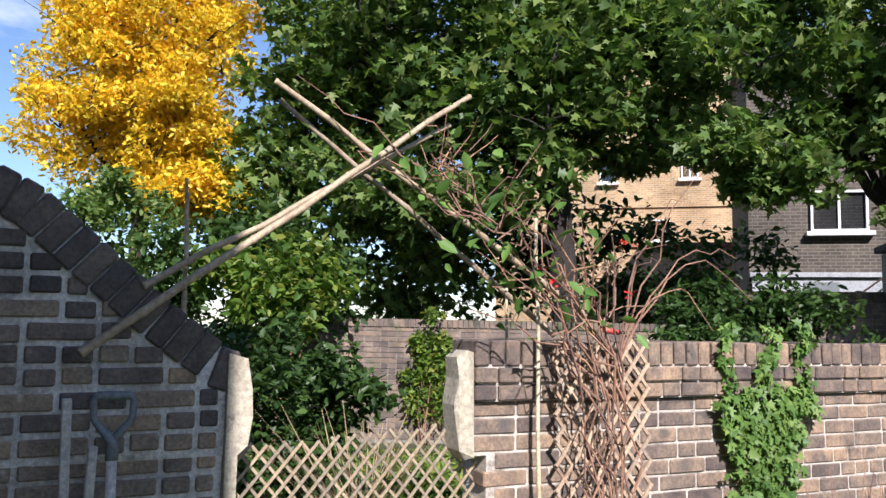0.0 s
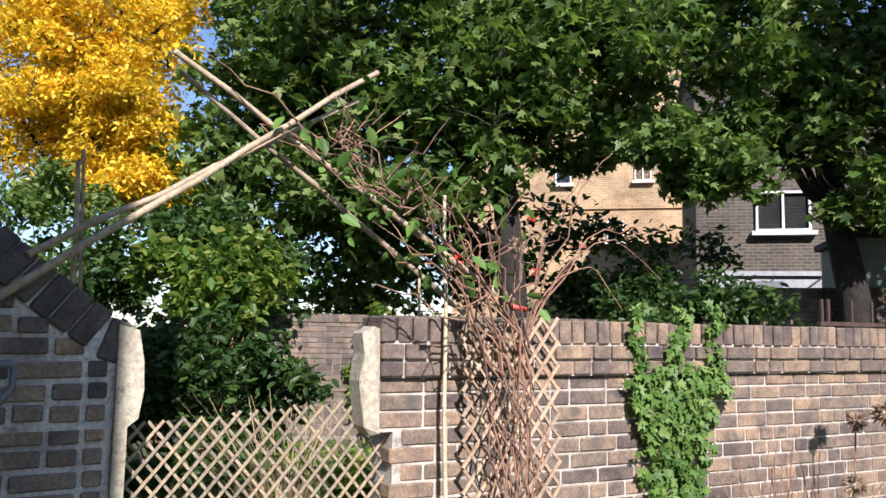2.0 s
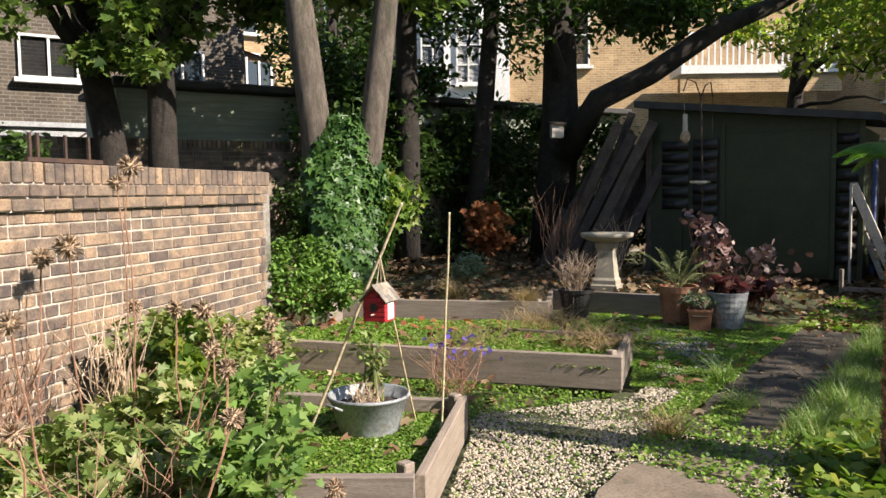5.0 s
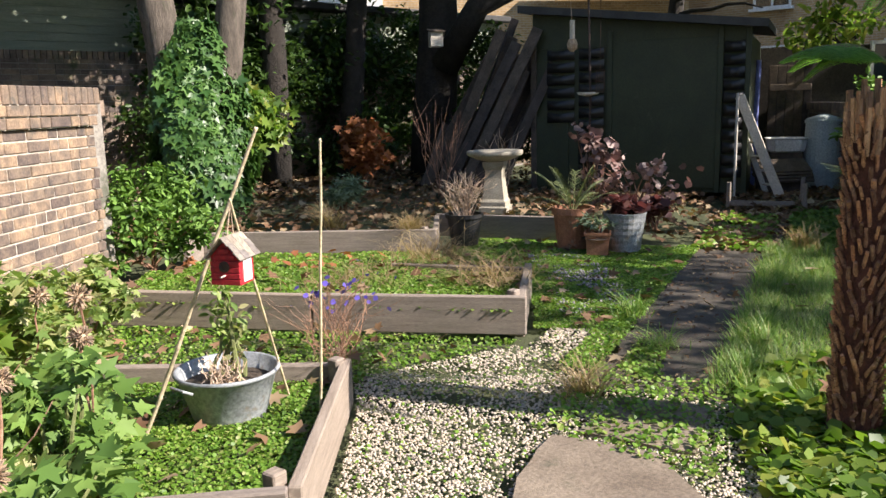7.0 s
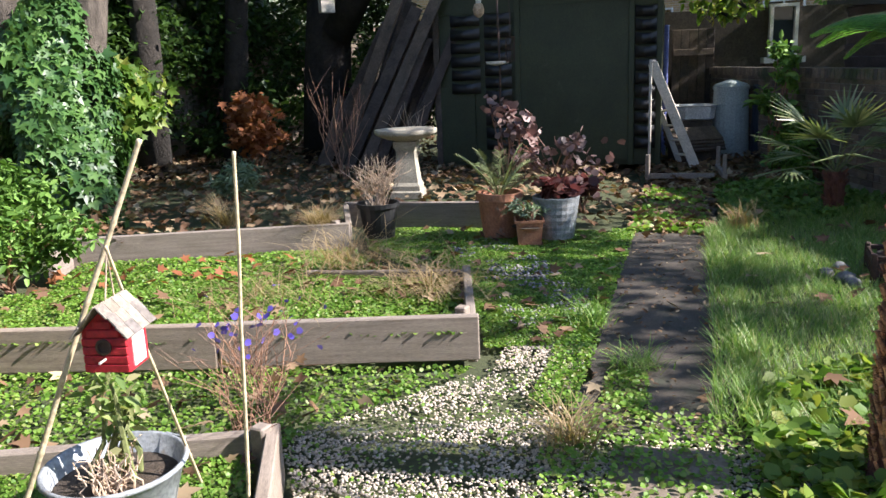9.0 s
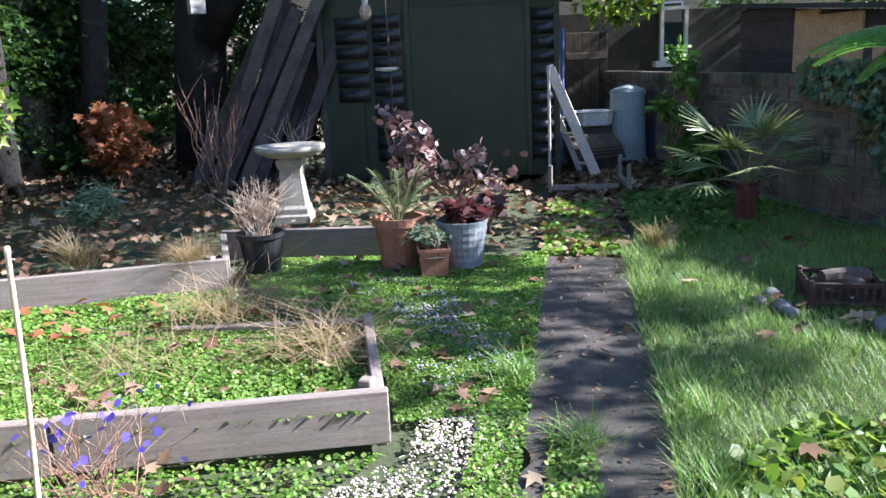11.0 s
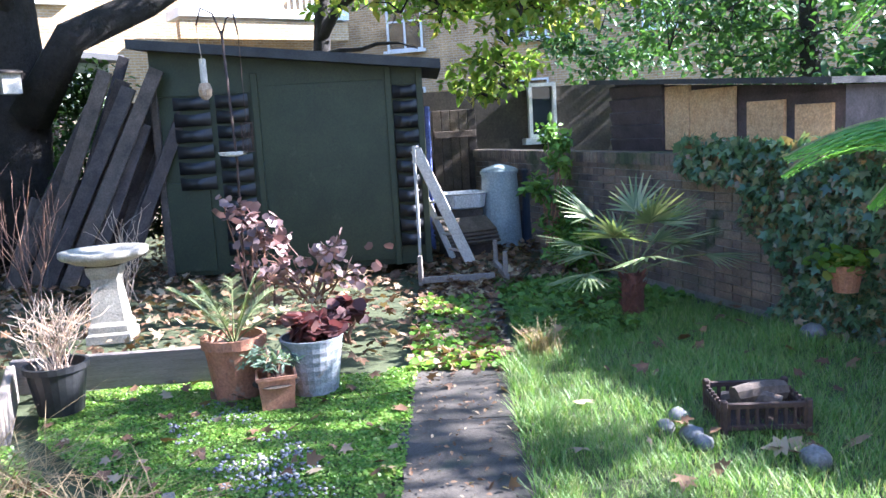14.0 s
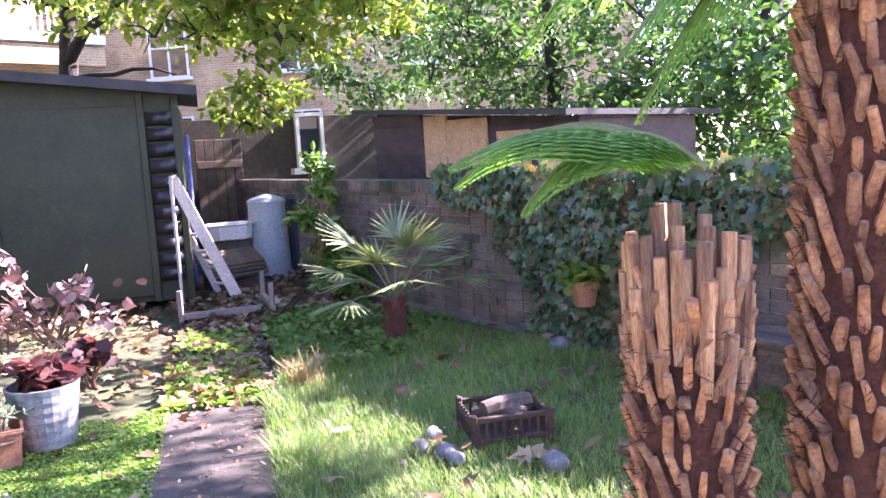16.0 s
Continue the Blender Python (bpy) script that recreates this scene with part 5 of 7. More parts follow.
# ---- crossed bean poles over the gateway ----
o = Vector((0.5, -0.866, 0))
for a, b, r, off, foot in (((-1.30, 2.74, 1.49), (-0.03, 3.48, 2.59), 0.016, 0.06, 0.22), ((-1.14, 2.84, 1.72), (-0.08, 3.45, 2.47), 0.013, 0.0, 0.17), ((0.53, 3.81, 1.67), (-0.745, 3.07, 2.545), 0.016, 0.02, 0.02), ((0.42, 3.74, 1.57), (-0.72, 3.09, 2.49), 0.014, -0.05, -0.05)):
    cane("weathered bamboo pole of a crossed bean frame", Vector(a) + o * foot, Vector(b) + o * off, r)
solid("twine", Geo().tube([(-0.40, 3.22, 2.22), (-0.33, 3.25, 2.30), (-0.43, 3.19, 2.30), (-0.36, 3.24, 2.22)], 0.008, 5), STEM_DRY, "brown twine binding the crossed poles", "twine")
cane("tall thin bamboo cane before the gateway", (-0.98, 2.82, 0.02), (-0.985, 2.85, 2.06), 0.011)
cane("tall thin bamboo cane behind the gateway", (-1.06, 3.15, 0.02), (-1.10, 3.1, 2.16), 0.009)
cane("pale bamboo cane tied to the trellis", (0.34, 3.55, 0.02), (0.30, 3.6, 2.08), 0.011, CANE_PALE)
cane("short pale bamboo cane behind the coping", (0.20, 3.95, 0.02), (0.17, 3.92, 1.78), 0.009, CANE_PALE)


def lattice(name, label, m, w, top, step, mat, tilt, bottom=0.0, r=0.0055):
    """Diagonal slats in two layers, clipped to a panel w wide whose top runs from top[0] to top[1]."""
    t = thing(name, label, "trellis", (0, 0, 0))
    t.matrix_basis = m
    hgt = max(top) - bottom
    s = math.tan(radians(tilt))
    for lay, sg in ((0, 1), (1, -1)):
        x0 = -hgt / s
        while x0 < w + hgt / s:
            # the line z = bottom + sg * s * (x - x0) for its part inside the panel
            pts = []
            for k in range(81):
                x = w * k / 80
                z = bottom + s * (x - x0) if sg > 0 else bottom + s * (w - x - x0)
                if bottom <= z <= top[0] + (top[1] - top[0]) * x / w:
                    pts.append((x, z))
            if len(pts) > 2:
                (xa, za), (xb, zb) = pts[0], pts[-1]
                e = 0.012
                dx, dz = xb - xa, zb - za
                ln_ = math.hypot(dx, dz)
                ob = part("slat", Geo().box((0, 0, 0), (ln_ + 2 * e, r * 1.6, r * 2.2), None, 0.001), mat, t)
                ob.matrix_basis = pose((xa + xb) / 2, 0.012 * lay, (za + zb) / 2, 0, -math.degrees(math.atan2(dz, dx)), 0)
            x0 += step
    return t


lattice("gate_trellis", "expanding bamboo trellis across the gateway", pose(-0.88, 3.10, 0, 0, 0, 30), 1.12, (1.11, 1.19), 0.068, CANE_WEATHERED, 50)
lattice("wall_trellis", "brown wooden diamond trellis leaning on the wall", pose(0.42, 3.58, 0, -2, 0, 30), 0.50, (1.50, 1.56), 0.085, LATTICE, 52, 0.0, 0.007)
tgr = solid("trowel_handle", Geo().tube([(0.60, 3.66, 1.60), (0.68, 3.70, 1.585)], [0.014, 0.011], 8), RED_PLASTIC, "small red plastic tool handle on the wall", "tool", smooth=True)
g = Geo()
g.box((3.3, 0.1, 1.57), (0.62, 0.03, 0.025), RW)
rk = thing("metal_rack", "rusty metal rake head with tines on the wall top", "rake", (0, 0, 0))
part("bar", g, IRON, rk)
for i, u in enumerate((3.02, 3.08, 3.3, 3.5)):
    part("tine", Geo().box((u, 0.1, 1.64), (0.018, 0.018, 0.16), RW, 0.002), IRON, rk)

# ---- trees ----
def crown_of(*specs):
    cs, rs = zip(*[clumps(*s) for s in specs])
    return np.concatenate(cs), np.concatenate(rs)


tree("sycamore_tree", "large dark green sycamore behind the brick wall", (1.1, 13.2, 0),
     [([(1.1, 13.2, -0.05), (1.05, 13.2, 2.0), (0.85, 13.15, 4.2), (0.5, 13.1, 6.6), (0.3, 13.2, 9.5)], [0.27, 0.23, 0.2, 0.16, 0.08])],
     [(bend((0.9, 13.1, 3.6), (-2.3, 12.6, 6.0), 0.2, 5, 0.05), [0.1, 0.09, 0.07, 0.055, 0.04, 0.02]), (bend((0.8, 13.1, 4.5), (2.4, 13.0, 7.2), 0.2, 5, 0.05), [0.1, 0.08, 0.065, 0.05, 0.04, 0.02]),
      (bend((1.0, 13.1, 2.8), (-0.9, 12.0, 3.7), 0.1, 5, 0.04), [0.06, 0.05, 0.045, 0.04, 0.03, 0.015])],
     crown_of(((-0.9, 13.4, 7.0), (3.4, 2.2, 3.6), 120, 0.85), ((-3.4, 14.0, 5.0), (1.6, 1.4, 2.2), 34, 0.7), ((1.0, 12.6, 5.6), (1.3, 1.2, 1.8), 30, 0.6), ((-0.8, 12.4, 3.7), (1.3, 0.8, 0.5), 14, 0.45), ((-2.6, 14.2, 3.0), (2.6, 0.8, 1.3), 40, 0.6), ((2.5, 13.4, 6.2), (1.2, 1.0, 2.2), 34, 0.55)), MAPLE, 0.185, 34000, L_SYC, BARK_SHADED)
tree("back_tree", "dark leafy trees filling the gap between houses", (12.6, 15.4, 0),
     [([(12.6, 15.4, -0.05), (12.6, 15.4, 3), (12.5, 15.3, 6)], [0.22, 0.18, 0.08])], [], crown_of(((12.4, 15.0, 5.2), (1.7, 1.2, 2.2), 44, 0.6)), OVAL, 0.17, 4200, L_DARK, BARK_SHADED)
tree("golden_robinia", "tall golden yellow robinia in autumn sun", (-6.4, 13.6, 0),
     [([(-6.4, 13.6, -0.05), (-6.4, 13.55, 2.5), (-6.3, 13.5, 5), (-6.3, 13.5, 8.6)], [0.2, 0.16, 0.12, 0.04])],
     [(bend((-6.35, 13.55, 3.2), (-8.0, 13.4, 5.6), 0.2, 5, 0.06), [0.08, 0.06, 0.05, 0.04, 0.025, 0.012]), (bend((-6.3, 13.5, 3.6), (-4.9, 13.4, 5.6), 0.2, 5, 0.06), [0.08, 0.06, 0.05, 0.04, 0.025, 0.012])],
     crown_of(((-6.5, 13.5, 6.9), (1.9, 1.5, 2.4), 80, 0.55), ((-6.6, 13.5, 4.9), (2.1, 1.5, 0.9), 60, 0.5), ((-5.3, 13.5, 3.9), (0.9, 0.9, 0.6), 26, 0.42)), OVAL, 0.11, 56000, L_YELLOW, BARK_SHADED, 0.3)
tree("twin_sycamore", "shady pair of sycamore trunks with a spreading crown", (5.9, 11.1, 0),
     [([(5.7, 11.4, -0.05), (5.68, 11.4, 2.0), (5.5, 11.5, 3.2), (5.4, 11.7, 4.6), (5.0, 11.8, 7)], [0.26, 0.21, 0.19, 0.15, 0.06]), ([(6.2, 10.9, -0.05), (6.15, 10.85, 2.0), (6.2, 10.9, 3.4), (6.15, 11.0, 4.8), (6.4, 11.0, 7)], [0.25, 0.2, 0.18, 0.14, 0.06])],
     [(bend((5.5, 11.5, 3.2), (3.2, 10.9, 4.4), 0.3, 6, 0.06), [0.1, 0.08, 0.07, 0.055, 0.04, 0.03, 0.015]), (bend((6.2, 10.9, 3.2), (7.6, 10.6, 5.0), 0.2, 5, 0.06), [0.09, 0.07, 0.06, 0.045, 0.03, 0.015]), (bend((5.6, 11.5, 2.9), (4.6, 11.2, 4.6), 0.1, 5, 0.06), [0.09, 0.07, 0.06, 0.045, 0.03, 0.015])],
     crown_of(((4.2, 11.2, 5.3), (2.3, 1.6, 1.9), 64, 0.55), ((6.8, 11.2, 4.7), (2.0, 1.4, 1.3), 40, 0.5), ((3.4, 10.6, 3.8), (0.9, 0.7, 0.55), 16, 0.36), ((6.0, 10.6, 3.3), (1.2, 0.6, 0.4), 10, 0.3)), MAPLE, 0.15, 18000, L_SYC, BARK_SHADED)
tree("forked_tree", "pale forked tree trunk wrapped in ivy at its foot", (7.55, 8.85, 0.1),
     [([(7.5, 8.9, 0.05), (7.35, 8.9, 1.2), (7.2, 8.75, 2.1), (7.1, 8.85, 3.3), (7.0, 9.0, 5.0), (6.6, 9.3, 7)], [0.28, 0.23, 0.2, 0.19, 0.15, 0.08]), ([(7.6, 8.8, 0.05), (7.7, 8.55, 1.2), (7.75, 8.35, 2.0), (7.95, 8.3, 3.3), (8.2, 8.3, 5.0), (8.6, 8.3, 7)], [0.24, 0.2, 0.17, 0.16, 0.13, 0.07])],
     [(bend((7.05, 8.9, 3.8), (5.6, 8.6, 5.4), 0.1, 5, 0.05), [0.08, 0.07, 0.05, 0.04, 0.03, 0.015]), (bend((8.05, 8.3, 4.0), (9.3, 8.0, 5.6), 0.1, 5, 0.05), [0.08, 0.07, 0.05, 0.04, 0.03, 0.015])],
     crown_of(((7.4, 8.9, 6.6), (2.6, 2.0, 1.5), 60, 0.65), ((8.6, 9.0, 4.6), (1.2, 1.0, 0.7), 18, 0.5)), MAPLE, 0.17, 8000, L_SYC, BARK)
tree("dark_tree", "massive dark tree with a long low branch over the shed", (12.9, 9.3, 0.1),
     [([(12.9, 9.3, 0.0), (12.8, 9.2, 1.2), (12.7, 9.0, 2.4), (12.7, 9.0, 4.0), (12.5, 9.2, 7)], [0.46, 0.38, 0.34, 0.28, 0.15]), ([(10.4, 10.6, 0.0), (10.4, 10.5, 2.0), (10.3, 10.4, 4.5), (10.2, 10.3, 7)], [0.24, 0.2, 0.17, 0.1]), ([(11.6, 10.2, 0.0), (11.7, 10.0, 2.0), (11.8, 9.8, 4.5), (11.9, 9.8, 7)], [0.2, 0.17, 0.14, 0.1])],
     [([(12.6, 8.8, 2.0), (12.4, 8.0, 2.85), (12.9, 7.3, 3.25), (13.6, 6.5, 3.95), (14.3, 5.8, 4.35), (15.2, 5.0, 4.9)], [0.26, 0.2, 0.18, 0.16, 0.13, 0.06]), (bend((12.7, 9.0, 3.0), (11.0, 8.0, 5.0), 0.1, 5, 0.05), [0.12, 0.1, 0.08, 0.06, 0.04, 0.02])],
     crown_of(((11.8, 9.6, 5.4), (3.2, 2.2, 1.7), 90, 0.75), ((13.5, 7.4, 4.6), (1.6, 1.2, 0.7), 26, 0.5), ((10.6, 11.2, 2.6), (2.6, 0.8, 1.4), 46, 0.5)), OVAL, 0.15, 20000, L_DARK, BARK_SHADED)
# its highest clumps are out of view, added to shade mulch and low branch
tree("overhanging_tree", "light green leafy tree hanging over the shed roof", (16.2, 6.3, 0),
     [([(16.2, 6.3, 0), (16.2, 6.3, 2.6), (16.3, 6.2, 3.9), (16.5, 6.0, 5.5)], [0.17, 0.14, 0.12, 0.06])],
     [(bend((16.2, 6.3, 3.0), (15.2, 4.2, 4.2), 0.3, 5, 0.05), [0.09, 0.08, 0.06, 0.05, 0.03, 0.015]), (bend((16.2, 6.25, 2.8), (15.6, 4.6, 2.75), 0.1, 5, 0.03), [0.05, 0.04, 0.035, 0.03, 0.02, 0.01]), (bend((15.2, 4.2, 4.2), (13.6, 2.2, 3.3), 0.3, 5, 0.05), [0.04, 0.035, 0.03, 0.02, 0.015, 0.008]), (bend((16.3, 6.2, 3.9), (12.4, 1.2, 5.4), 0.6, 8, 0.06), [0.1, 0.09, 0.08, 0.07, 0.06, 0.05, 0.035, 0.025, 0.01])],
     crown_of(((14.6, 3.8, 3.9), (1.8, 1.9, 0.9), 60, 0.42), ((13.6, 2.6, 3.1), (0.9, 1.0, 0.5), 24, 0.32), ((16.2, 6.4, 4.3), (1.6, 1.6, 0.8), 30, 0.4), ((14.6, 3.4, 2.2), (0.4, 0.5, 0.35), 8, 0.25), ((13.3, 1.1, 4.5), (1.6, 1.3, 0.7), 34, 0.4), ((14.6, 2.6, 5.4), (1.6, 1.4, 0.7), 28, 0.4), ((12.4, 1.6, 5.4), (1.9, 2.2, 0.8), 64, 0.46), ((13.8, 4.8, 5.7), (1.6, 1.4, 0.6), 36, 0.44), ((13.6, 1.9, 3.7), (1.9, 2.4, 0.7), 34, 0.3)), OVAL, 0.14, 17000, L_OVER, BARK_SHADED, 0.2)
# the sparse high clumps are unseen, added sunward to dapple lawn, moss and path
tree("hedge_tree", "dense green trees beyond the ivy wall", (16.5, -1.0, 0),
     [([(16.5, -1.0, -0.05), (16.4, -1.0, 2), (16.3, -0.8, 5)], [0.2, 0.16, 0.05]), ([(13.5, -3.0, -0.05), (13.4, -3.0, 2), (13.3, -2.8, 5)], [0.2, 0.16, 0.05])],
     [], crown_of(((16.0, -0.5, 3.2), (2.2, 1.6, 1.6), 56, 0.6), ((14.0, -2.8, 2.7), (1.9, 1.3, 1.4), 40, 0.5), ((18.6, 1.6, 3.4), (1.6, 1.6, 1.4), 30, 0.6), ((11.5, -2.4, 5.1), (2.4, 1.7, 1.0), 8, 0.34), ((9.7, -3.5, 5.9), (1.3, 1.0, 0.7), 17, 0.34), ((8.6, -4.2, 5.2), (1.3, 0.9, 0.7), 11, 0.32), ((12.6, -1.0, 1.7), (1.5, 0.6, 0.75), 22, 0.4), ((11.6, -2.0, 1.8), (1.4, 0.6, 0.9), 24, 0.4), ((16.6, -3.8, 3.6), (2.4, 1.2, 1.8), 44, 0.6), ((10.0, -4.8, 4.9), (2.2, 1.3, 1.1), 7, 0.34), ((11.4, -5.0, 6.6), (2.2, 1.4, 0.9), 6, 0.36), ((11.2, -0.9, 6.3), (1.9, 1.2, 0.7), 40, 0.42)), OVAL, 0.13, 26000, L_MID, BARK_SHADED)


def shrub(name, label, base, spec, shape, size, n, mat, up=0.4, stems=8, stem_mat=None, category="shrub"):
    """A bush: stems that fan out from the base, and leaves in clumps round their ends."""
    t = thing(name, label, category, base)
    c, r = clumps(*spec)
    g = Geo()
    b = np.array(base)
    for k in range(min(stems, len(c))):
        g.tube(bend((rng.normal() * 0.04, rng.normal() * 0.04, -0.01), c[k] - b, 0.05, 4, 0.015), [0.012, 0.01, 0.008, 0.006, 0.004], 5, False)
    part("stems", g, stem_mat or STEM_DRY, t)["kind"] = "stuff"
    part("leaves", foliage("leaves", shape, blob(c, r, n, 0.3) - b, size, mat, up), mat, t)
    return t


shrub("hedge_shrub", "dark leafy shrub mass beyond the gateway", (-2.0, 6.6, 0), ((-1.9, 6.7, 0.85), (1.1, 0.6, 0.7), 40, 0.28), OVAL, 0.09, 7000, L_DARK)
shrub("sunny_shrub", "light green leafy bush in sun below the golden tree", (-2.6, 9.2, 0), ((-2.5, 9.2, 2.05), (1.0, 0.6, 0.55), 30, 0.28), OVAL, 0.13, 2600, L_BRIGHT)
shrub("yellow_green_shrub", "yellow green leafy growth below the golden tree", (-5.6, 11.2, 0), ((-5.6, 11.3, 2.5), (1.5, 0.8, 1.4), 50, 0.38), OVAL, 0.11, 6500, L_SYC)
shrub("dark_shrub", "dark shrubs under the sycamore", (-3.6, 10.4, 0), ((-3.6, 10.6, 1.8), (2.4, 0.8, 1.5), 50, 0.45), OVAL, 0.13, 7000, L_DARK)
shrub("far_hedge", "dark hedge and shrubs closing the next garden", (-0.5, 13.6, 0), ((0.6, 15.0, 2.1), (5.4, 0.8, 2.1), 150, 0.6), OVAL, 0.18, 10000, L_DARK)
shrub("gate_grass", "tall green weeds behind the gateway trellis", (-0.25, 5.4, 0), ((-0.2, 5.6, 0.33), (0.45, 0.7, 0.33), 40, 0.18), PINNA, 0.16, 3500, L_BRIGHT, 0.1)
shrub("wall_creeper", "creeper climbing the sunlit wall in the next garden", (-1.0, 11.2, 0), ((-1.0, 11.25, 0.9), (0.35, 0.08, 0.85), 26, 0.2), OVAL, 0.09, 1500, L_BRIGHT)
shrub("plank_shrub", "dark evergreen growth behind the leaning planks", (13.3, 8.2, 0.1), ((13.2, 8.3, 1.3), (0.45, 0.9, 1.3), 50, 0.3), OVAL, 0.09, 5000, L_DARK)
shrub("holly_bush", "dark glossy evergreen bush in the shade of the trees", (9.6, 11.2, 0.2), ((9.8, 11.0, 1.4), (1.9, 0.8, 1.5), 80, 0.42), OVAL, 0.09, 13000, L_DARK)
shrub("dark_thicket", "dense dark thicket below the trees", (13.3, 10.6, 0.2), ((13.3, 10.4, 1.5), (2.8, 0.7, 1.6), 70, 0.5), OVAL, 0.12, 9000, L_DARK)
shrub("shade_hedge", "black-green hedge in shade behind the garden wall", (3.2, 9.4, 0), ((3.3, 9.6, 0.9), (2.6, 0.8, 0.75), 50, 0.4), OVAL, 0.11, 8000, L_DARK)
shrub("shade_hedge", "dark hedge in deep shade beside the grey house", (3.4, 10.6, 0), ((3.3, 10.6, 1.45), (1.5, 0.6, 0.85), 44, 0.36), OVAL, 0.11, 5200, L_DARK)
shrub("rusty_bush", "rust brown dying bush at the foot of the trees", (10.6, 8.9, 0.2), ((10.6, 8.9, 0.75), (0.45, 0.4, 0.4), 26, 0.18), MAPLE, 0.10, 1000, L_RUST)
shrub("lavender_bush", "grey green rounded lavender bush", (8.35, 7.25, 0.2), ((8.35, 7.25, 0.4), (0.25, 0.25, 0.14), 18, 0.12), PINNA, 0.09, 900, L_SILVER, 0.8)
shrub("box_bush", "dark green fine-leaved bush beside the wall", (5.35, 6.55, 0.1), ((5.3, 6.5, 0.5), (0.55, 0.5, 0.4), 40, 0.17), OVAL, 0.06, 4200, L_IVY)
shrub("bronze_bush", "bronze leaved smoke bush before the shed", (10.6, 4.6, 0.08), ((10.55, 4.55, 0.45), (0.3, 0.8, 0.3), 30, 0.2), ROUND, 0.08, 190, L_PURPLE, 0.2, 16)
shrub("bronze_bush", "tall bronze leaved twigs before the shed", (10.4, 5.0, 0.08), ((10.45, 5.2, 0.85), (0.15, 0.36, 0.22), 14, 0.2), ROUND, 0.09, 100, L_PURPLE, 0.2, 10)
shrub("heuchera", "deep red heuchera leaves in the zinc bucket", (8.36, 3.80, 0.33), ((8.36, 3.8, 0.42), (0.17, 0.2, 0.06), 14, 0.08), ROUND, 0.085, 230, L_RED, 0.8, 10, None, "plant")
shrub("heuchera", "pink red heuchera beside the path", (9.3, 3.9, 0.05), ((9.3, 3.9, 0.28), (0.16, 0.18, 0.12), 12, 0.09), ROUND, 0.09, 160, L_RED, 0.8, 10, None, "plant")
shrub("herb_plant", "small green herb in the square pot", (8.08, 3.93, 0.2), ((8.08, 3.95, 0.3), (0.1, 0.13, 0.06), 12, 0.06), PINNA, 0.06, 260, L_SILVER, 0.6, 8, None, "plant")
shrub("laurel_bush", "glossy green laurel shoot before the bins", (12.6, 2.55, 0.03), ((12.6, 2.5, 0.95), (0.25, 0.3, 0.7), 26, 0.14), OVAL, 0.10, 620, L_IVY, 0.3, 14)
shrub("variegated_bush", "green bush filling the corner by the low bin", (12.2, 2.2, 0.03), ((12.3, 2.3, 0.3), (0.5, 0.3, 0.28), 22, 0.16), OVAL, 0.09, 900, L_IVY)

# ivy over the forked trunk
def ivy_column(n):
    """Overlapping ivy leaves on a lumpy sleeve round the two trunks, facing outwards."""
    h = 0.05 + 2.3 * rng.random(n) ** 0.9
    a = rng.random(n) * 2 * math.pi
    r = np.interp(h, [0, 0.4, 1.1, 1.7, 2.1, 2.4], [0.46, 0.52, 0.56, 0.46, 0.34, 0.24])
    r = r * (0.86 + 0.13 * np.sin(3 * a + 2.6 * h) + 0.10 * np.sin(5 * a - 5.1 * h + 1) + 0.12 * rng.random(n))
    out_ = np.stack([np.cos(a), np.sin(a), np.zeros(n)], 1)
    pos = np.array([7.52, 8.62, 0]) + out_ * r[:, None] * np.array([1.05, 0.85, 1]) + np.stack([np.zeros(n), np.zeros(n), h], 1)
    z = unit(out_ + np.array([0, 0, 0.35]) + 0.38 * rng.normal(size=(n, 3)))
    y = unit(np.array([0, 0, -1.0]) + 0.5 * rng.normal(size=(n, 3)))
    y = unit(y - z * np.sum(y * z, axis=1, keepdims=True))
    return scatter("ivy", *MAPLE, pos, np.cross(y, z), y, z, 0.135 * (0.55 + 0.7 * rng.random(n)), L_TRUNK_IVY)


solid("ivy", ivy_column(6500), L_TRUNK_IVY, "bright green ivy clothing the forked trunk", "ivy")
p = blob(*clumps((8.2, 8.35, 1.15), (0.34, 0.2, 0.4), 18, 0.16, 1.0), 420, 0.4)
solid("ivy", foliage("ivy", MAPLE, p, 0.13, L_BRIGHT, 0.2, (-0.3, -0.6, 0)), L_BRIGHT, "large sunlit leaves beside the ivy trunk", "foliage")


# ivy on the sunny wall: trails in front of the bricks
def ivy_on_wall(name, label, m, n, field, size, mat, off=0.03, thick=0.05):
    q = rng.random((n * 3, 2)) * np.array(field[2:]) + np.array(field[:2])
    keep = field_fn[name](q[:, 0], q[:, 1]) > rng.random(len(q))
    q = q[keep][:n]
    v = -(off + thick * rng.random(len(q)))
    rot = np.array(m.to_3x3())
    pos = np.stack([q[:, 0], v, q[:, 1]], 1) @ rot.T + np.array(m.translation)
    nrm = rot @ np.array([0, -1.0, 0.25])
    z = unit(nrm + 0.45 * rng.normal(size=(len(q), 3)))
    y = unit(np.array([0, 0, -1.0]) + 0.6 * rng.normal(size=(len(q), 3)))
    y = unit(y - z * np.sum(y * z, axis=1, keepdims=True))
    me = scatter(name, *MAPLE, pos, np.cross(y, z), y, z, size * (0.5 + 0.8 * rng.random(len(q))), mat)
    return solid(name, me, mat, label, "ivy")


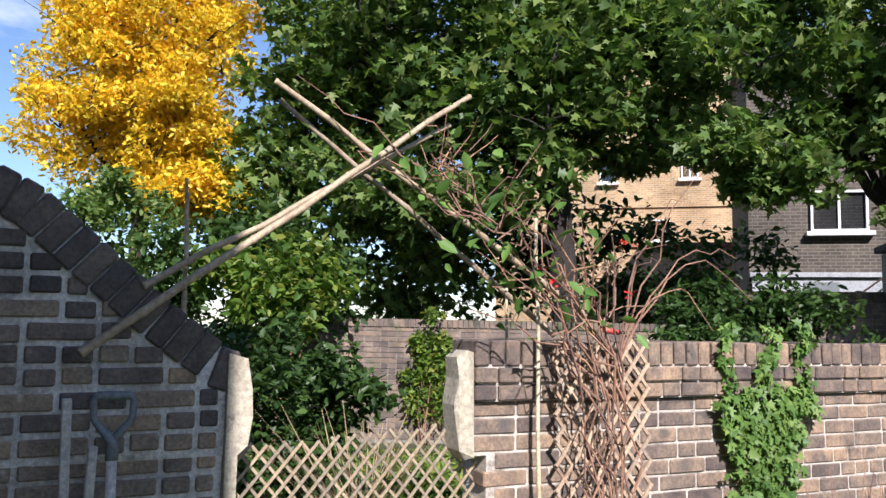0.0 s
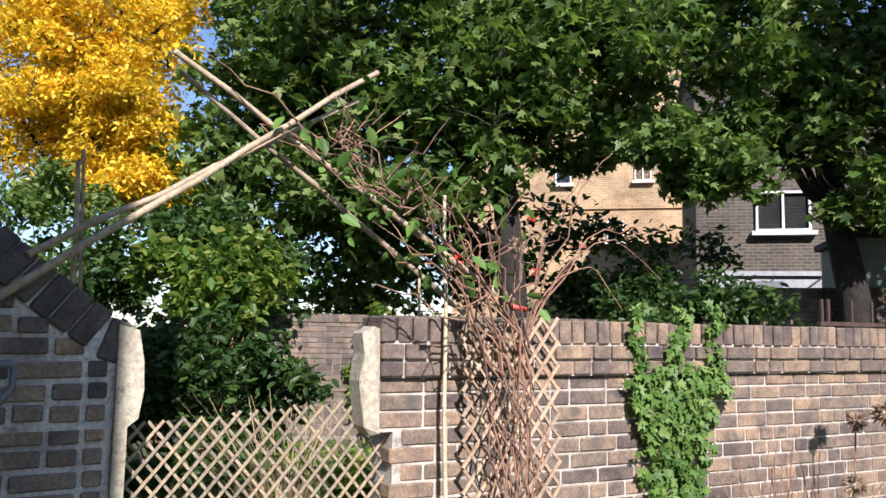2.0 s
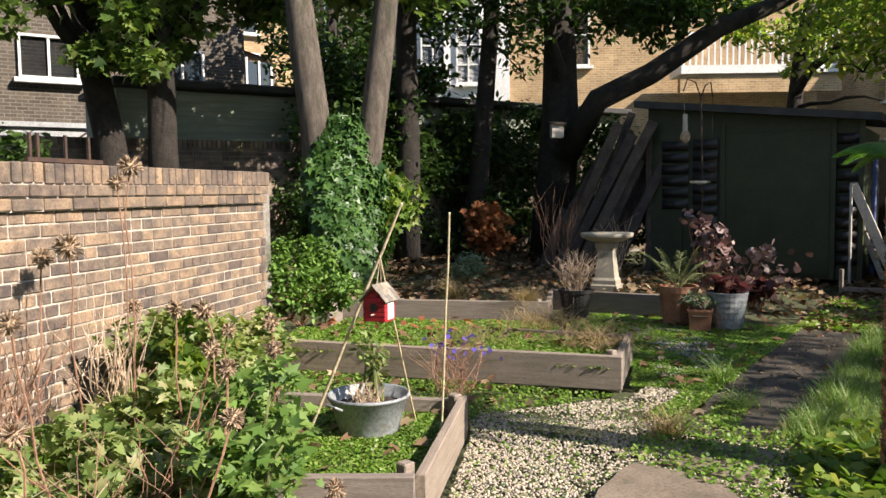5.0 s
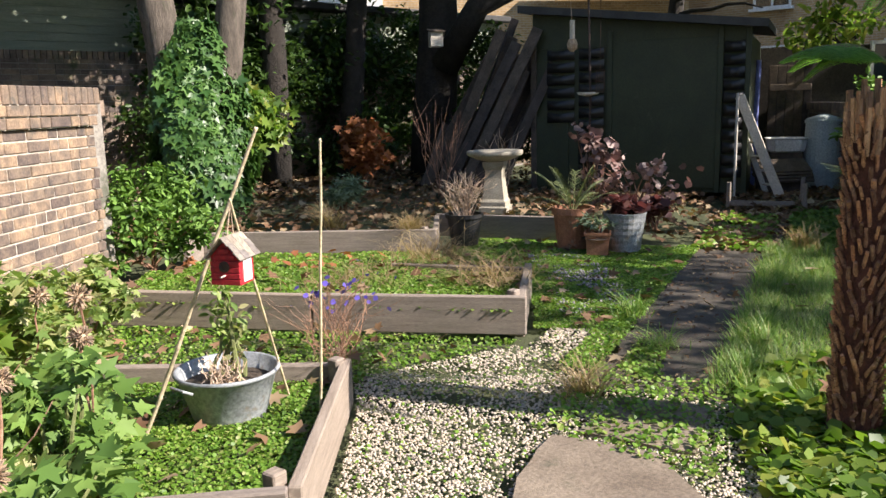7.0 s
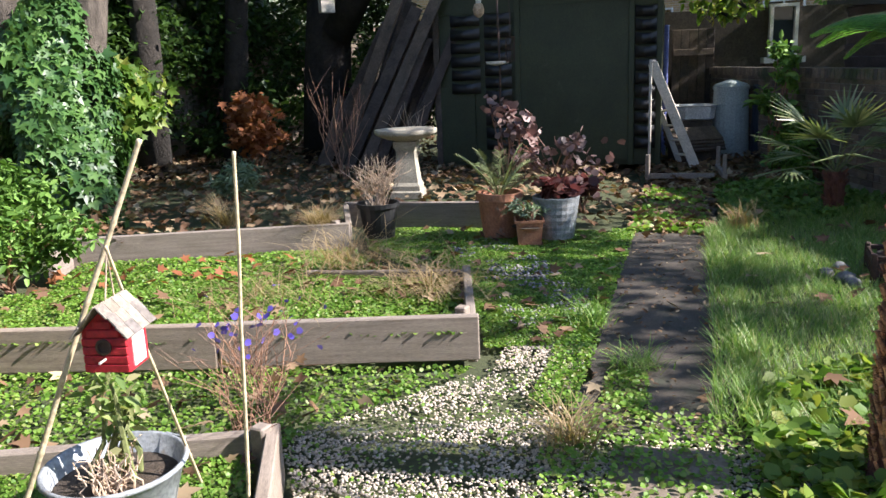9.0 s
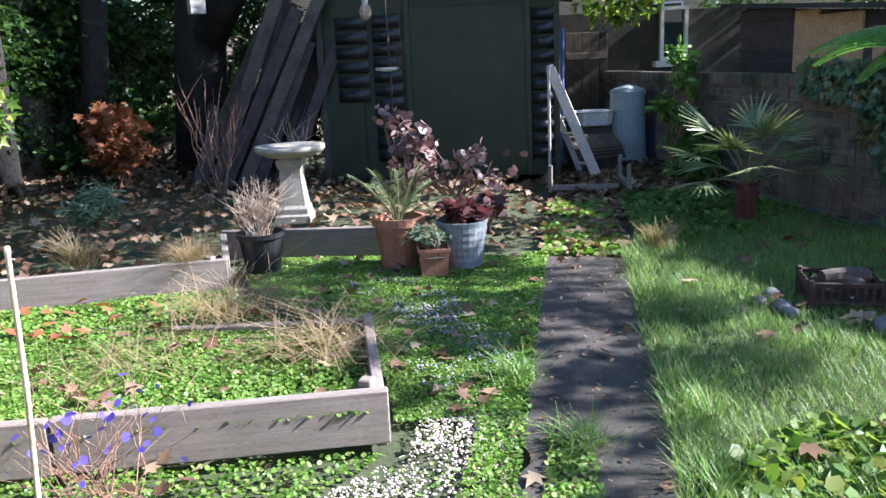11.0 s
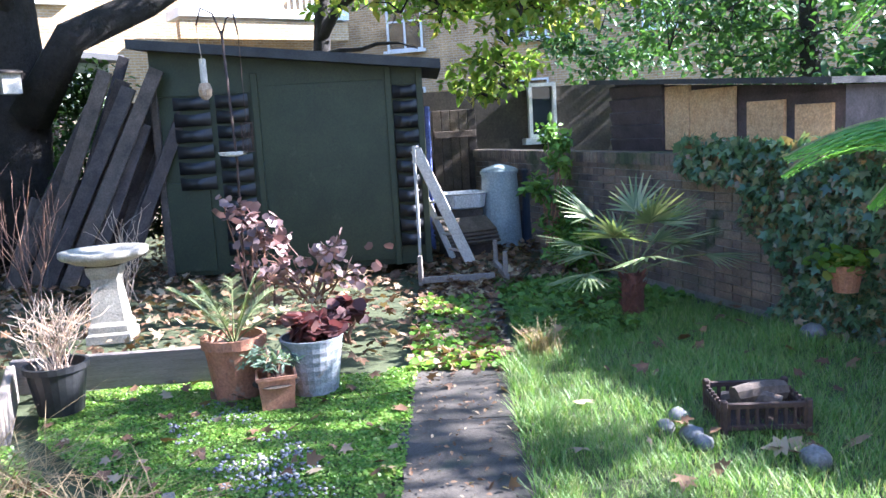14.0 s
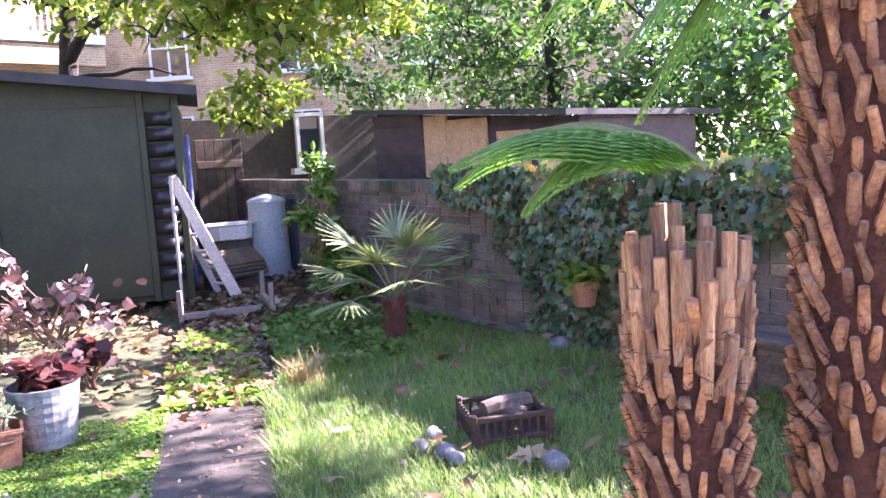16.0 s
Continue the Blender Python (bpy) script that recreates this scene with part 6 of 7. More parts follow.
def sunny_ivy(u, z):
    mid = 1.72 + 0.05 * np.sin(z * 5)
    w = np.interp(z, [0.0, 0.7, 1.0, 1.25, 1.32], [0.14, 0.2, 0.28, 0.36, 0.3])
    mass = (np.abs(u - mid) < w * (0.85 + 0.2 * np.sin(u * 40 + z * 23))) & (z < 1.33)
    trail = (np.abs(u - 1.42 - 0.03 * np.sin(z * 20)) < 0.035) | (np.abs(u - 1.7 - 0.03 * np.sin(z * 17)) < 0.05) | (np.abs(u - 1.95 - 0.02 * np.sin(z * 25)) < 0.04)
    gaps = np.sin(u * 31 + z * 9) + np.sin(u * 17 - z * 27) > 1.1
    return np.where(mass, np.where(gaps, 0.15, 1.0), np.where(trail & (z > 1.25), 0.8, 0.0))


def back_ivy(u, z):
    lump_ = np.sin(u * 5.3 + 1) + np.sin(u * 11 - z * 4) + np.sin(z * 7 + u * 3)
    band = (z > 1.12 - 0.22 * np.clip((u - 5.4) / 1.2, 0, 1) * (1.1 + 0.5 * np.sin(u * 9))) & (u > 5.45) & (u < 9.4)
    mass = (u > 6.5 + 0.22 * np.sin(z * 6)) & (u < 8.45 + 0.15 * np.sin(z * 8))
    return np.where(mass, np.where(lump_ > -1.3, 0.95, 0.3), np.where(band, 0.9, 0.0))


field_fn = {"ivy_patch": sunny_ivy, "ivy_curtain": back_ivy}
ivy_on_wall("ivy_patch", "green ivy hanging down the sunlit brick wall", RW, 1900, (1.2, 0.05, 1.0, 1.6), 0.052, L_WALL_IVY)
IWM = pose(15.9, 4.01, 0, 0, 0, 210)
# the ivy wall's garden face looks along +y of its own frame turned by 180 degrees
def curtain():
    n = 7000
    q = rng.random((n * 3, 2)) * np.array([5.0, 1.36]) + np.array([4.9, 0.02])
    q = q[back_ivy(q[:, 0], q[:, 1]) > rng.random(len(q))][:n]
    rot = np.array(IWM.to_3x3())
    pos = np.stack([q[:, 0], -(0.02 + 0.12 * rng.random(len(q)) * np.clip(q[:, 1], 0.3, 1)), q[:, 1]], 1) @ rot.T + np.array(IWM.translation)
    nrm = rot @ np.array([0, -1.0, 0.3])
    z = unit(nrm + 0.5 * rng.normal(size=(len(q), 3)))
    y = unit(np.array([0, 0, -1.0]) + 0.6 * rng.normal(size=(len(q), 3)))
    y = unit(y - z * np.sum(y * z, axis=1, keepdims=True))
    me = scatter("ivy_curtain", *MAPLE, pos, np.cross(y, z), y, z, 0.08 * (0.5 + 0.8 * rng.random(len(q))), L_CURTAIN)
    return solid("ivy_curtain", me, L_CURTAIN, "dark ivy curtain over the old boundary wall", "ivy")


curtain()

# ---- tree ferns ----


def fern_trunk(name, label, base, h, r0, r1, stubs, crown_stubs, stub_len, stub_w):
    t = thing(name, label, "tree fern", base)
    ring = 22
    pts = [(0, 0, (h - 0.12) * i / ring) for i in range(ring + 1)]
    g = Geo()
    n = 20
    for i, p in enumerate(pts):
        s = i / ring
        r = (r0 + (r1 - r0) * s) * (1 + 0.25 * max(0, 0.12 - s) / 0.12)
        for j in range(n):
            a = 2 * math.pi * j / n
            rr = r * (0.93 + 0.05 * rng.random())
            g.v.append((rr * math.cos(a), rr * math.sin(a), p[2]))
    for i in range(ring):
        for j in range(n):
            g.f.append((i * n + j, i * n + (j + 1) % n, (i + 1) * n + (j + 1) % n, (i + 1) * n + j))
    g.f.append(tuple(ring * n + j for j in range(n)))
    part("trunk", g, FERN_FIBRE, t, "matted brown root fibre")
    g = Geo()
    for k in range(stubs):
        s = (k + 0.5 + 0.3 * rng.normal()) / stubs
        a = k * 2.39996 + rng.normal() * 0.07
        r = r0 + (r1 - r0) * s
        z = 0.02 + s * (h - 0.1)
        ln_ = stub_len * (0.65 + 0.7 * rng.random())
        w = stub_w * (0.8 + 0.4 * rng.random())
        tip = r + 0.012 + 0.012 * rng.random()
        c, sn = math.cos(a), math.sin(a)
        tw = rng.normal() * 0.01
        g.tube([((r - 0.022) * c, (r - 0.022) * sn, z - 0.035), ((r - 0.002) * c, (r - 0.002) * sn, z), (tip * c - tw * sn, tip * sn + tw * c, z + ln_)], [w * 0.7, w, w * (0.7 + 0.25 * rng.random())], 6)
    part("frond_stubs", g, FERN_STUB, t, "cut pale brown frond stubs")["kind"] = "stuff"
    fib = rng.random((5200, 2))
    a = fib[:, 0] * 2 * math.pi
    zz = fib[:, 1] * (h - 0.1)
    rr = r0 + (r1 - r0) * fib[:, 1]
    pos = np.stack([rr * np.cos(a), rr * np.sin(a), zz], 1)
    y = unit(np.stack([np.cos(a), np.sin(a), -0.8 + 1.6 * rng.random(len(a))], 1) + 0.5 * rng.normal(size=(len(a), 3)))
    x = unit(np.cross(y, rng.normal(size=(len(a), 3))))
    part("fibres", scatter("fibres", *BLADE, pos, x, y, np.cross(x, y), 0.036 * (0.4 + rng.random(len(a))), FERN_FIBRE), FERN_FIBRE, t)["kind"] = "stuff"
    if crown_stubs:
        for tier, (cnt, rad, z0, z1) in enumerate(((16, r1 * 1.12, h - 0.23, h - 0.085), (25, r1 * 1.04, h - 0.18, h), (5, r1 * 0.5, h - 0.1, h + 0.05))):
            for k in range(cnt):
                a = 2 * math.pi * (k + 0.5 * tier) / cnt + rng.normal() * 0.05
                c, sn = math.cos(a), math.sin(a)
                top = z1 + rng.normal() * (0.05 if tier == 0 else 0.014)
                w = 0.0100 + 0.0028 * rng.random()
                ob = part("frond_stub", Geo().tube([(rad * 0.94 * c, rad * 0.94 * sn, z0), (rad * c, rad * sn, (z0 + top) / 2), (rad * (1.03 + 0.05 * rng.random()) * c, rad * 1.05 * sn, top)], [w * 0.8, w, w * 0.95], 7), FERN_CUT, t, "upright cut frond base")
    return t


def frond(parent, a, b, sag, width, n=26):
    """One tree fern frond: a midrib from a to b with rows of toothed pinnae."""
    pts = bend(a, b, sag, 16)
    f = part("midrib", Geo().tube(pts, [0.007 * (1 - 0.8 * i / 16) + 0.001 for i in range(17)], 5), STEM_GREEN, parent)
    pos, xs, ys, zs, sz = [], [], [], [], []
    tot = Vector(b) - Vector(a)
    flat = Vector((0, 0, 1))
    side = tot.cross(flat).normalized()
    m = 46
    for i in range(m):
        s = 0.10 + 0.9 * i / m
        k = s * 16
        i0 = min(15, int(k))
        p = pts[i0].lerp(pts[i0 + 1], k - i0)
        d = (pts[i0 + 1] - pts[i0]).normalized()
        up_ = side.cross(d).normalized()
        length = width * math.sin(math.pi * min(1, 0.12 + s * 0.88) ** 0.75) + 0.02
        for sg in (-1, 1):
            out_ = (side * sg + d * 0.35 - up_ * 0.3).normalized()
            cnt = max(4, int(length / 0.011))
            for q in range(cnt):
                w = q / cnt
                c = p + out_ * length * w - up_ * 0.25 * length * w * w
                for s2 in (-1, 1):
                    dirn = (d * s2 + out_ * 0.35).normalized()
                    nrm = out_.cross(dirn).normalized() * s2 * sg
                    pos.append(c)
                    ys.append(dirn)
                    zs.append(nrm)
                    xs.append(dirn.cross(nrm))
                    sz.append((0.026 * (1 - 0.75 * w) + 0.004) * (length / width * 0.6 + 0.4) * (0.85 + 0.3 * rng.random()))
    ar = [np.array([tuple(v) for v in q]) for q in (pos, xs, ys, zs)]
    wide = ([(v[0] * 2.4, v[1], v[2]) for v in PINNA_V], PINNA_F)
    part("pinnae", scatter("pinnae", *wide, *ar, np.array(sz), L_FERN), L_FERN, parent, "bright green feathery pinnae")


FERN_A, FERN_B = (5.10, 1.38, 0.0), (5.165, 1.035, 0.0)
fa = fern_trunk("tree_fern", "tree fern stump with cut frond stubs and few fronds", FERN_A, 1.366, 0.086, 0.083, 330, True, 0.052, 0.0088)
for b, sag, w in (((0.05, 0.365, 1.505), 0.065, 0.10), ((0.14, 0.35, 1.47), 0.087, 0.095), ((0.0, 0.26, 1.43), 0.087, 0.087)):
    frond(fa, (0, -0.035, 1.48), b, sag, w)
fb2 = fern_trunk("tree_fern", "tall tree fern trunk shaggy with brown stubs", FERN_B, 1.95, 0.117, 0.093, 480, True, 0.048, 0.0108)
for b, sag in (((0.08, 0.41, 1.66), 0.05), ((0.19, 0.34, 1.56), 0.07), ((0.50, 0.50, 1.72), 0.12), ((0.75, 0.25, 1.85), 0.16), ((0.5, -0.6, 1.9), 0.2), ((-0.1, -0.7, 2.0), 0.2)):
    frond(fb2, (0, 0, 2.02), b, sag, 0.13)

# ---- palm on the lawn, young palm in the pot ----


def fan_leaf(pos, d, size, droop, n=16):
    """Segments of a fan palm leaf as rows of blades."""
    d = Vector(d).normalized()
    side = d.cross(Vector((0, 0, 1))).normalized()
    nrm = side.cross(d).normalized()
    out = []
    for i in range(n):
        a = radians(-80 + 160 * i / (n - 1))
        v = (d * math.cos(a) + side * math.sin(a) + nrm * (0.12 - droop * abs(math.sin(a)) * 0.4)).normalized()
        out.append((Vector(pos), v, nrm, size * (0.75 + 0.25 * math.cos(a))))
    return out


pm = thing("fan_palm", "small fan palm with a fibrous trunk on the lawn", "palm", (10.2, 1.80, 0.0))
g = Geo()
g.tube([(0, 0, -0.02), (0.0, 0, 0.12), (0.01, 0, 0.26), (0.02, 0, 0.36)], [0.10, 0.085, 0.09, 0.07], 12)
for k in range(60):
    a, z = rng.random() * 6.28, 0.03 + 0.34 * rng.random()
    g.tube([(0.07 * math.cos(a), 0.07 * math.sin(a), z), (0.115 * math.cos(a), 0.115 * math.sin(a), z + 0.05)], [0.012, 0.004], 4)
part("trunk", g, FERN_FIBRE, pm)
blades, stalk = [], Geo()
for k in range(14):
    a = k * 2.39996
    el = 0.05 + 1.15 * (k / 14)
    ln_ = 0.40 + 0.2 * rng.random()
    d = Vector((math.cos(a) * math.cos(el), math.sin(a) * math.cos(el), math.sin(el)))
    p0, p1 = Vector((0.02, 0, 0.34)), Vector((0.02, 0, 0.36)) + d * ln_
    stalk.tube(bend(p0, p1, 0.04, 4), 0.006, 5)
    blades += fan_leaf(p1, (d + Vector((0, 0, -0.25))).normalized(), 0.36 + 0.07 * rng.random(), 0.6)
part("stalks", stalk, STEM_GREEN, pm)


def blades_mesh(name, bl, mat, width=1.0):
    pos = np.array([tuple(b[0]) for b in bl])
    y = np.array([tuple(b[1]) for b in bl])
    z = unit(np.array([tuple(b[2]) for b in bl]) + 0.2 * rng.normal(size=pos.shape))
    x = unit(np.cross(y, z))
    shape = ([(v[0] * width, v[1], -v[2] * 0.4) for v in BLADE_V], BLADE_F)
    return scatter(name, *shape, pos, x, y, np.cross(x, y), np.array([b[3] for b in bl]), mat)


part("leaves", blades_mesh("leaves", blades, L_PALM, 1.5), L_PALM, pm)
yp = thing("young_palm", "young date palm with feathery leaves in the terracotta pot", "palm", (8.25, 4.26, 0.34))
bl, stalk = [], Geo()
for k in range(11):
    a = k * 2.39996
    el = 0.25 + 1.0 * (k / 11)
    ln_ = 0.42 + 0.12 * rng.random()
    d = Vector((math.cos(a) * math.cos(el), math.sin(a) * math.cos(el), math.sin(el)))
    pts = bend((0, 0, 0), d * ln_, 0.06, 8)
    stalk.tube(pts, [0.006 - 0.0005 * i for i in range(9)], 4)
    side = d.cross(Vector((0, 0, 1))).normalized()
    for i in range(24):
        s = 0.2 + 0.8 * i / 24
        kk = s * 8
        i0 = min(7, int(kk))
        p = pts[i0].lerp(pts[i0 + 1], kk - i0)
        for sg in (-1, 1):
            bl.append((p, (side * sg + d * 0.9).normalized(), Vector((0, 0, 1)), 0.13 * (1 - 0.5 * s)))
part("stalks", stalk, STEM_GREEN, yp)
part("leaflets", blades_mesh("leaflets", bl, L_PALM, 1.6), L_PALM, yp)

# ---- stems, seed heads and border plants ----


def dry_stems(name, label, base, n, h, spread, mat, r=0.005, fork=2, category="dry stems"):
    t = thing(name, label, category, base)
    g = Geo()
    for k in range(n):
        a = rng.random() * 6.28
        tip = Vector((math.cos(a) * spread * rng.random(), math.sin(a) * spread * rng.random(), h * (0.6 + 0.5 * rng.random())))
        root = Vector((rng.normal() * 0.05, rng.normal() * 0.05, -0.02))
        pts = bend(root, tip, 0.02, 6, 0.012)
        g.tube(pts, [r * (1 - 0.1 * i) for i in range(7)], 5, False)
        for q in range(fork):
            s = pts[2 + q % 4]
            g.tube(bend(s, s + Vector((rng.normal() * 0.12, rng.normal() * 0.12, h * (0.2 + 0.25 * rng.random()))), 0.0, 3, 0.008), [r * 0.6, r * 0.5, r * 0.4, r * 0.25], 4, False)
    part("stems", g, mat, t)["kind"] = "stuff"
    return t


dry_stems("dead_shrub", "bare pinkish dead stems in the black pot", (7.93, 5.26, 0.28), 34, 0.42, 0.3, STEM_PALE, 0.004, 3)
dry_stems("bare_twigs", "thin bare grey twigs before the dark tree", (10.3, 7.3, 0.15), 9, 1.1, 0.5, STEM_DRY, 0.006, 5)
dry_stems("bare_twigs", "thin bare pale twigs beside the planks", (10.6, 6.5, 0.12), 9, 0.8, 0.35, STEM_PALE, 0.006, 4)
dry_stems("thorny_stems", "fine thorny stems with blue flowers before the bed", (4.75, 3.9, 0.02), 16, 0.45, 0.3, STEM_DRY, 0.003, 4)
dry_stems("dry_weeds", "brown dry weeds beside the bed corner", (4.3, 3.55, 0.02), 14, 0.42, 0.2, STEM_DRY, 0.003, 4)
p = np.array([4.75, 3.9, 0.38]) + rng.normal(size=(46, 3)) * np.array([0.13, 0.13, 0.07])
solid("blue_flowers", foliage("blue_flowers", ROUND, p, 0.03, PETAL_BLUE, 0.3), PETAL_BLUE, "small blue flowers on thin stems", "flowers", "stuff")


def grass_tuft(label, base, n, h, spread, mat, width=1.0, name="grass_tuft", sd=0.05):
    pos = np.zeros((n, 3))
    pos[:, :2] = rng.normal(size=(n, 2)) * sd
    a = rng.random(n) * 6.28
    lean_ = spread * (0.3 + 0.7 * rng.random(n))
    y = unit(np.stack([np.cos(a) * lean_, np.sin(a) * lean_, np.ones(n)], 1))
    z = unit(np.stack([np.cos(a), np.sin(a), -0.6 * np.ones(n)], 1))
    x = np.cross(y, z)
    shape = ([(v[0] * width, v[1], v[2] * 1.6) for v in BLADE_V], BLADE_F)
    me = scatter(name, *shape, pos, x, y, np.cross(x, y), h * (0.6 + 0.6 * rng.random(n)), mat)
    ob = tagged(part(name, me, mat), label, "grass", "grass tufts")
    ob.location = base
    return ob


grass_tuft("straw-coloured dead grass spilling over the bed corner", (6.1, 3.75, 0.18), 300, 0.42, 2.2, L_STRAW, 0.2, sd=0.13)
grass_tuft("straw-coloured dead grass over the bed board", (6.45, 4.55, 0.2), 320, 0.46, 2.2, L_STRAW, 0.2, sd=0.14)
grass_tuft("straw-coloured dead grass spilling over the bed", (5.6, 4.6, 0.18), 150, 0.36, 2.6, L_STRAW, 0.22, sd=0.17)
grass_tuft("pale blue-grey grass tuft on the mulch edge", (7.35, 5.45, 0.22), 420, 0.28, 1.5, L_STRAW, 0.25)
grass_tuft("dry yellow grass tuft by the mulch", (7.2, 6.3, 0.2), 160, 0.35, 1.0, L_STRAW, 0.3)
grass_tuft("dry yellow grass tuft beside the path", (9.15, 2.45, 0.01), 130, 0.26, 0.6, L_STRAW, 0.4)
grass_tuft("tall straw grass beyond the gateway", (-0.75, 5.2, 0.0), 120, 1.05, 0.35, L_STRAW, 0.25)
grass_tuft("tuft of green grass at the path edge", (6.3, 2.85, 0.01), 120, 0.22, 1.0, L_GRASS, 0.5)
grass_tuft("brown dry grass tuft on the gravel", (4.9, 2.5, 0.01), 160, 0.22, 1.0, L_STRAW, 0.4)
grass_tuft("green grass tuft on the paving", (5.75, 2.45, 0.02), 160, 0.16, 1.4, L_GRASS, 0.5)


def seed_head(label, base, top, r, group="seed heads"):
    """A dried flower head: a domed cone of bracts on a stalk."""
    t = thing("seed_head", label, "seed head", base, group=group)
    top = Vector(top) - Vector(base)
    part("stalk", Geo().tube(bend((0, 0, 0), top, 0.0, 6, 0.012), 0.004, 5), STEM_DRY, t)
    n = 190
    d = unit(rng.normal(size=(n, 3)) + np.array([0, 0, 0.15]))
    x, y, z = axes(n)
    y = d
    x = unit(np.cross(y, z))
    part("head", scatter("head", *PINNA, np.array(top) + d * r * 0.4, x, y, np.cross(x, y), r * (0.45 + 0.3 * rng.random(n)), SEED), SEED, t)
    part("heart", Geo().lathe([(0.01, -r * 0.5), (r * 0.45, -r * 0.25), (r * 0.5, 0.1 * r), (r * 0.2, r * 0.45)], 10, Matrix.Translation(top)), SEED, t)
    return t


for x, y, z, r in ((2.25, 3.73, 1.15, 0.06), (2.2, 3.9, 1.1, 0.05), (2.68, 3.42, 0.87, 0.05), (2.55, 3.41, 0.89, 0.045), (2.93, 3.3, 0.8, 0.045), (2.49, 3.02, 0.78, 0.042), (2.28, 2.52, 0.66, 0.04),
                   (2.55, 2.36, 0.4, 0.04), (1.7, 2.67, 0.71, 0.042), (1.84, 3.13, 0.95, 0.045), (2.82, 3.11, 0.72, 0.04), (2.48, 2.89, 0.73, 0.04), (3.3, 4.3, 0.6, 0.05), (2.9, 4.6, 0.75, 0.05)):
    seed_head("dried striped brown seed head on a stalk", (x + rng.normal() * 0.1, y + rng.normal() * 0.1, 0.02), (x, y, z), r)
seed_head("tall rust brown seed head above the wall", (2.68, 4.1, 0.02), (2.71, 4.15, 1.5), 0.06)
seed_head("tall brown seed head beside the wall", (2.7, 4.12, 0.02), (2.64, 4.15, 1.42), 0.045)
seed_head("round dried allium head above the trellis", (0.62, 3.6, 0.02), (0.62, 3.62, 1.87), 0.04)
dry_stems("dry_perennials", "brown dry stalks among the border plants", (2.2, 3.0, 0.02), 12, 0.6, 0.6, STEM_DRY, 0.004, 3)
dry_stems("dry_perennials", "pale dry stalks among the border plants", (1.6, 2.9, 0.02), 8, 0.55, 0.5, STEM_PALE, 0.004, 3)
dry_stems("dry_perennials", "withered brown perennial stalks by the wall", (1.95, 4.0, 0.02), 26, 0.9, 0.5, STEM_DRY, 0.005, 3)
dry_stems("dry_perennials", "withered tan perennial stalks by the wall", (2.7, 4.45, 0.02), 18, 0.8, 0.35, STEM_PALE, 0.005, 2)
for x, y, h, w, n in ((1.5, 2.6, 0.34, 0.6, 2600), (2.3, 3.4, 0.36, 0.55, 2200), (1.2, 3.4, 0.3, 0.5, 1700), (3.2, 4.7, 0.5, 0.4, 1300), (2.9, 4.2, 0.3, 0.4, 1200), (3.9, 5.3, 0.4, 0.45, 1300), (0.8, 2.5, 0.25, 0.5, 1400), (0.4, 2.9, 0.3, 0.4, 1000)):
    shrub("border_plant", "tangled yellow-green border perennials with broad leaves", (x, y, 0.02), ((x, y, h * 0.75), (w, w, h * 0.7), 44, 0.12), MAPLE, 0.06, int(n * 1.7), L_BORDER, 0.7, 26, STEM_DRY, "plant")
shrub("vine_shoot", "leafy green shoot climbing beside the wall", (3.05, 4.35, 0.05), ((3.05, 4.35, 0.5), (0.1, 0.1, 0.45), 14, 0.09), MAPLE, 0.09, 130, L_BRIGHT, 0.3, 6, STEM_GREEN, "plant")
for x, y, h in ((2.75, 3.1, 0.62), (2.45, 2.75, 0.5), (3.0, 3.7, 0.5)):
    shrub("leafy_perennial", "upright leafy green perennial among the seed heads", (x, y, 0.02), ((x, y, h * 0.75), (0.2, 0.2, h * 0.4), 22, 0.1), MAPLE, 0.06, 420, L_WALL_IVY, 0.6, 20, STEM_GREEN, "plant")
shrub("tub_plant", "leafy green weed growing in the zinc tub", (3.68, 3.55, 0.2), ((3.7, 3.55, 0.5), (0.07, 0.07, 0.2), 14, 0.05), OVAL, 0.045, 130, L_BORDER, 0.4, 8, STEM_GREEN, "plant")
dry_stems("tub_stalks", "short cut straw stalks in the zinc tub", (3.62, 3.5, 0.18), 46, 0.2, 0.13, STEM_PALE, 0.004, 0)

# dead rose tangle on the trellis and bean frame
rs = thing("climbing_rose", "tangle of bare brown climbing rose stems on the trellis", "climbing plant", (0.62, 3.62, 0.0))
g = Geo()
wu = Vector((0.866, 0.5, 0))
wn_ = Vector((0.5, -0.866, 0))
for k in range(15):
    a = wu * rng.normal() * 0.08 + wn_ * 0.03
    mid = wu * (rng.normal() * 0.10) + Vector((0, 0, 1.3)) + wn_ * (0.05 + 0.03 * rng.random())
    pts = bend(a, mid, 0, 9, 0.035)
    g.tube(pts, [0.008 - 0.0005 * i for i in range(10)], 5, False)
    end = mid + wu * (-0.75 * rng.random() + 0.12) + wn_ * rng.normal() * 0.1
    end.z = 1.5 + 0.55 * rng.random() + 0.3 * max(0, -(end - mid).dot(wu))
    g.tube(bend(mid, end, 0.08, 6, 0.03), [0.006, 0.0055, 0.005, 0.0045, 0.004, 0.003, 0.002], 5, False)
for k in range(46):
    s = rng.random()
    o_ = wu * (-0.05 - 0.85 * s) + Vector((0, 0, 1.62 + 0.62 * s)) + wn_ * rng.normal() * 0.05
    v = wu * rng.normal() * 0.3 + wn_ * rng.normal() * 0.15 + Vector((0, 0, 0.12 + 0.22 * rng.random()))
    g.tube(bend(o_, o_ + v, 0.05 * rng.normal(), 5, 0.02), [0.0045, 0.004, 0.0035, 0.003, 0.002, 0.0015], 4, False)
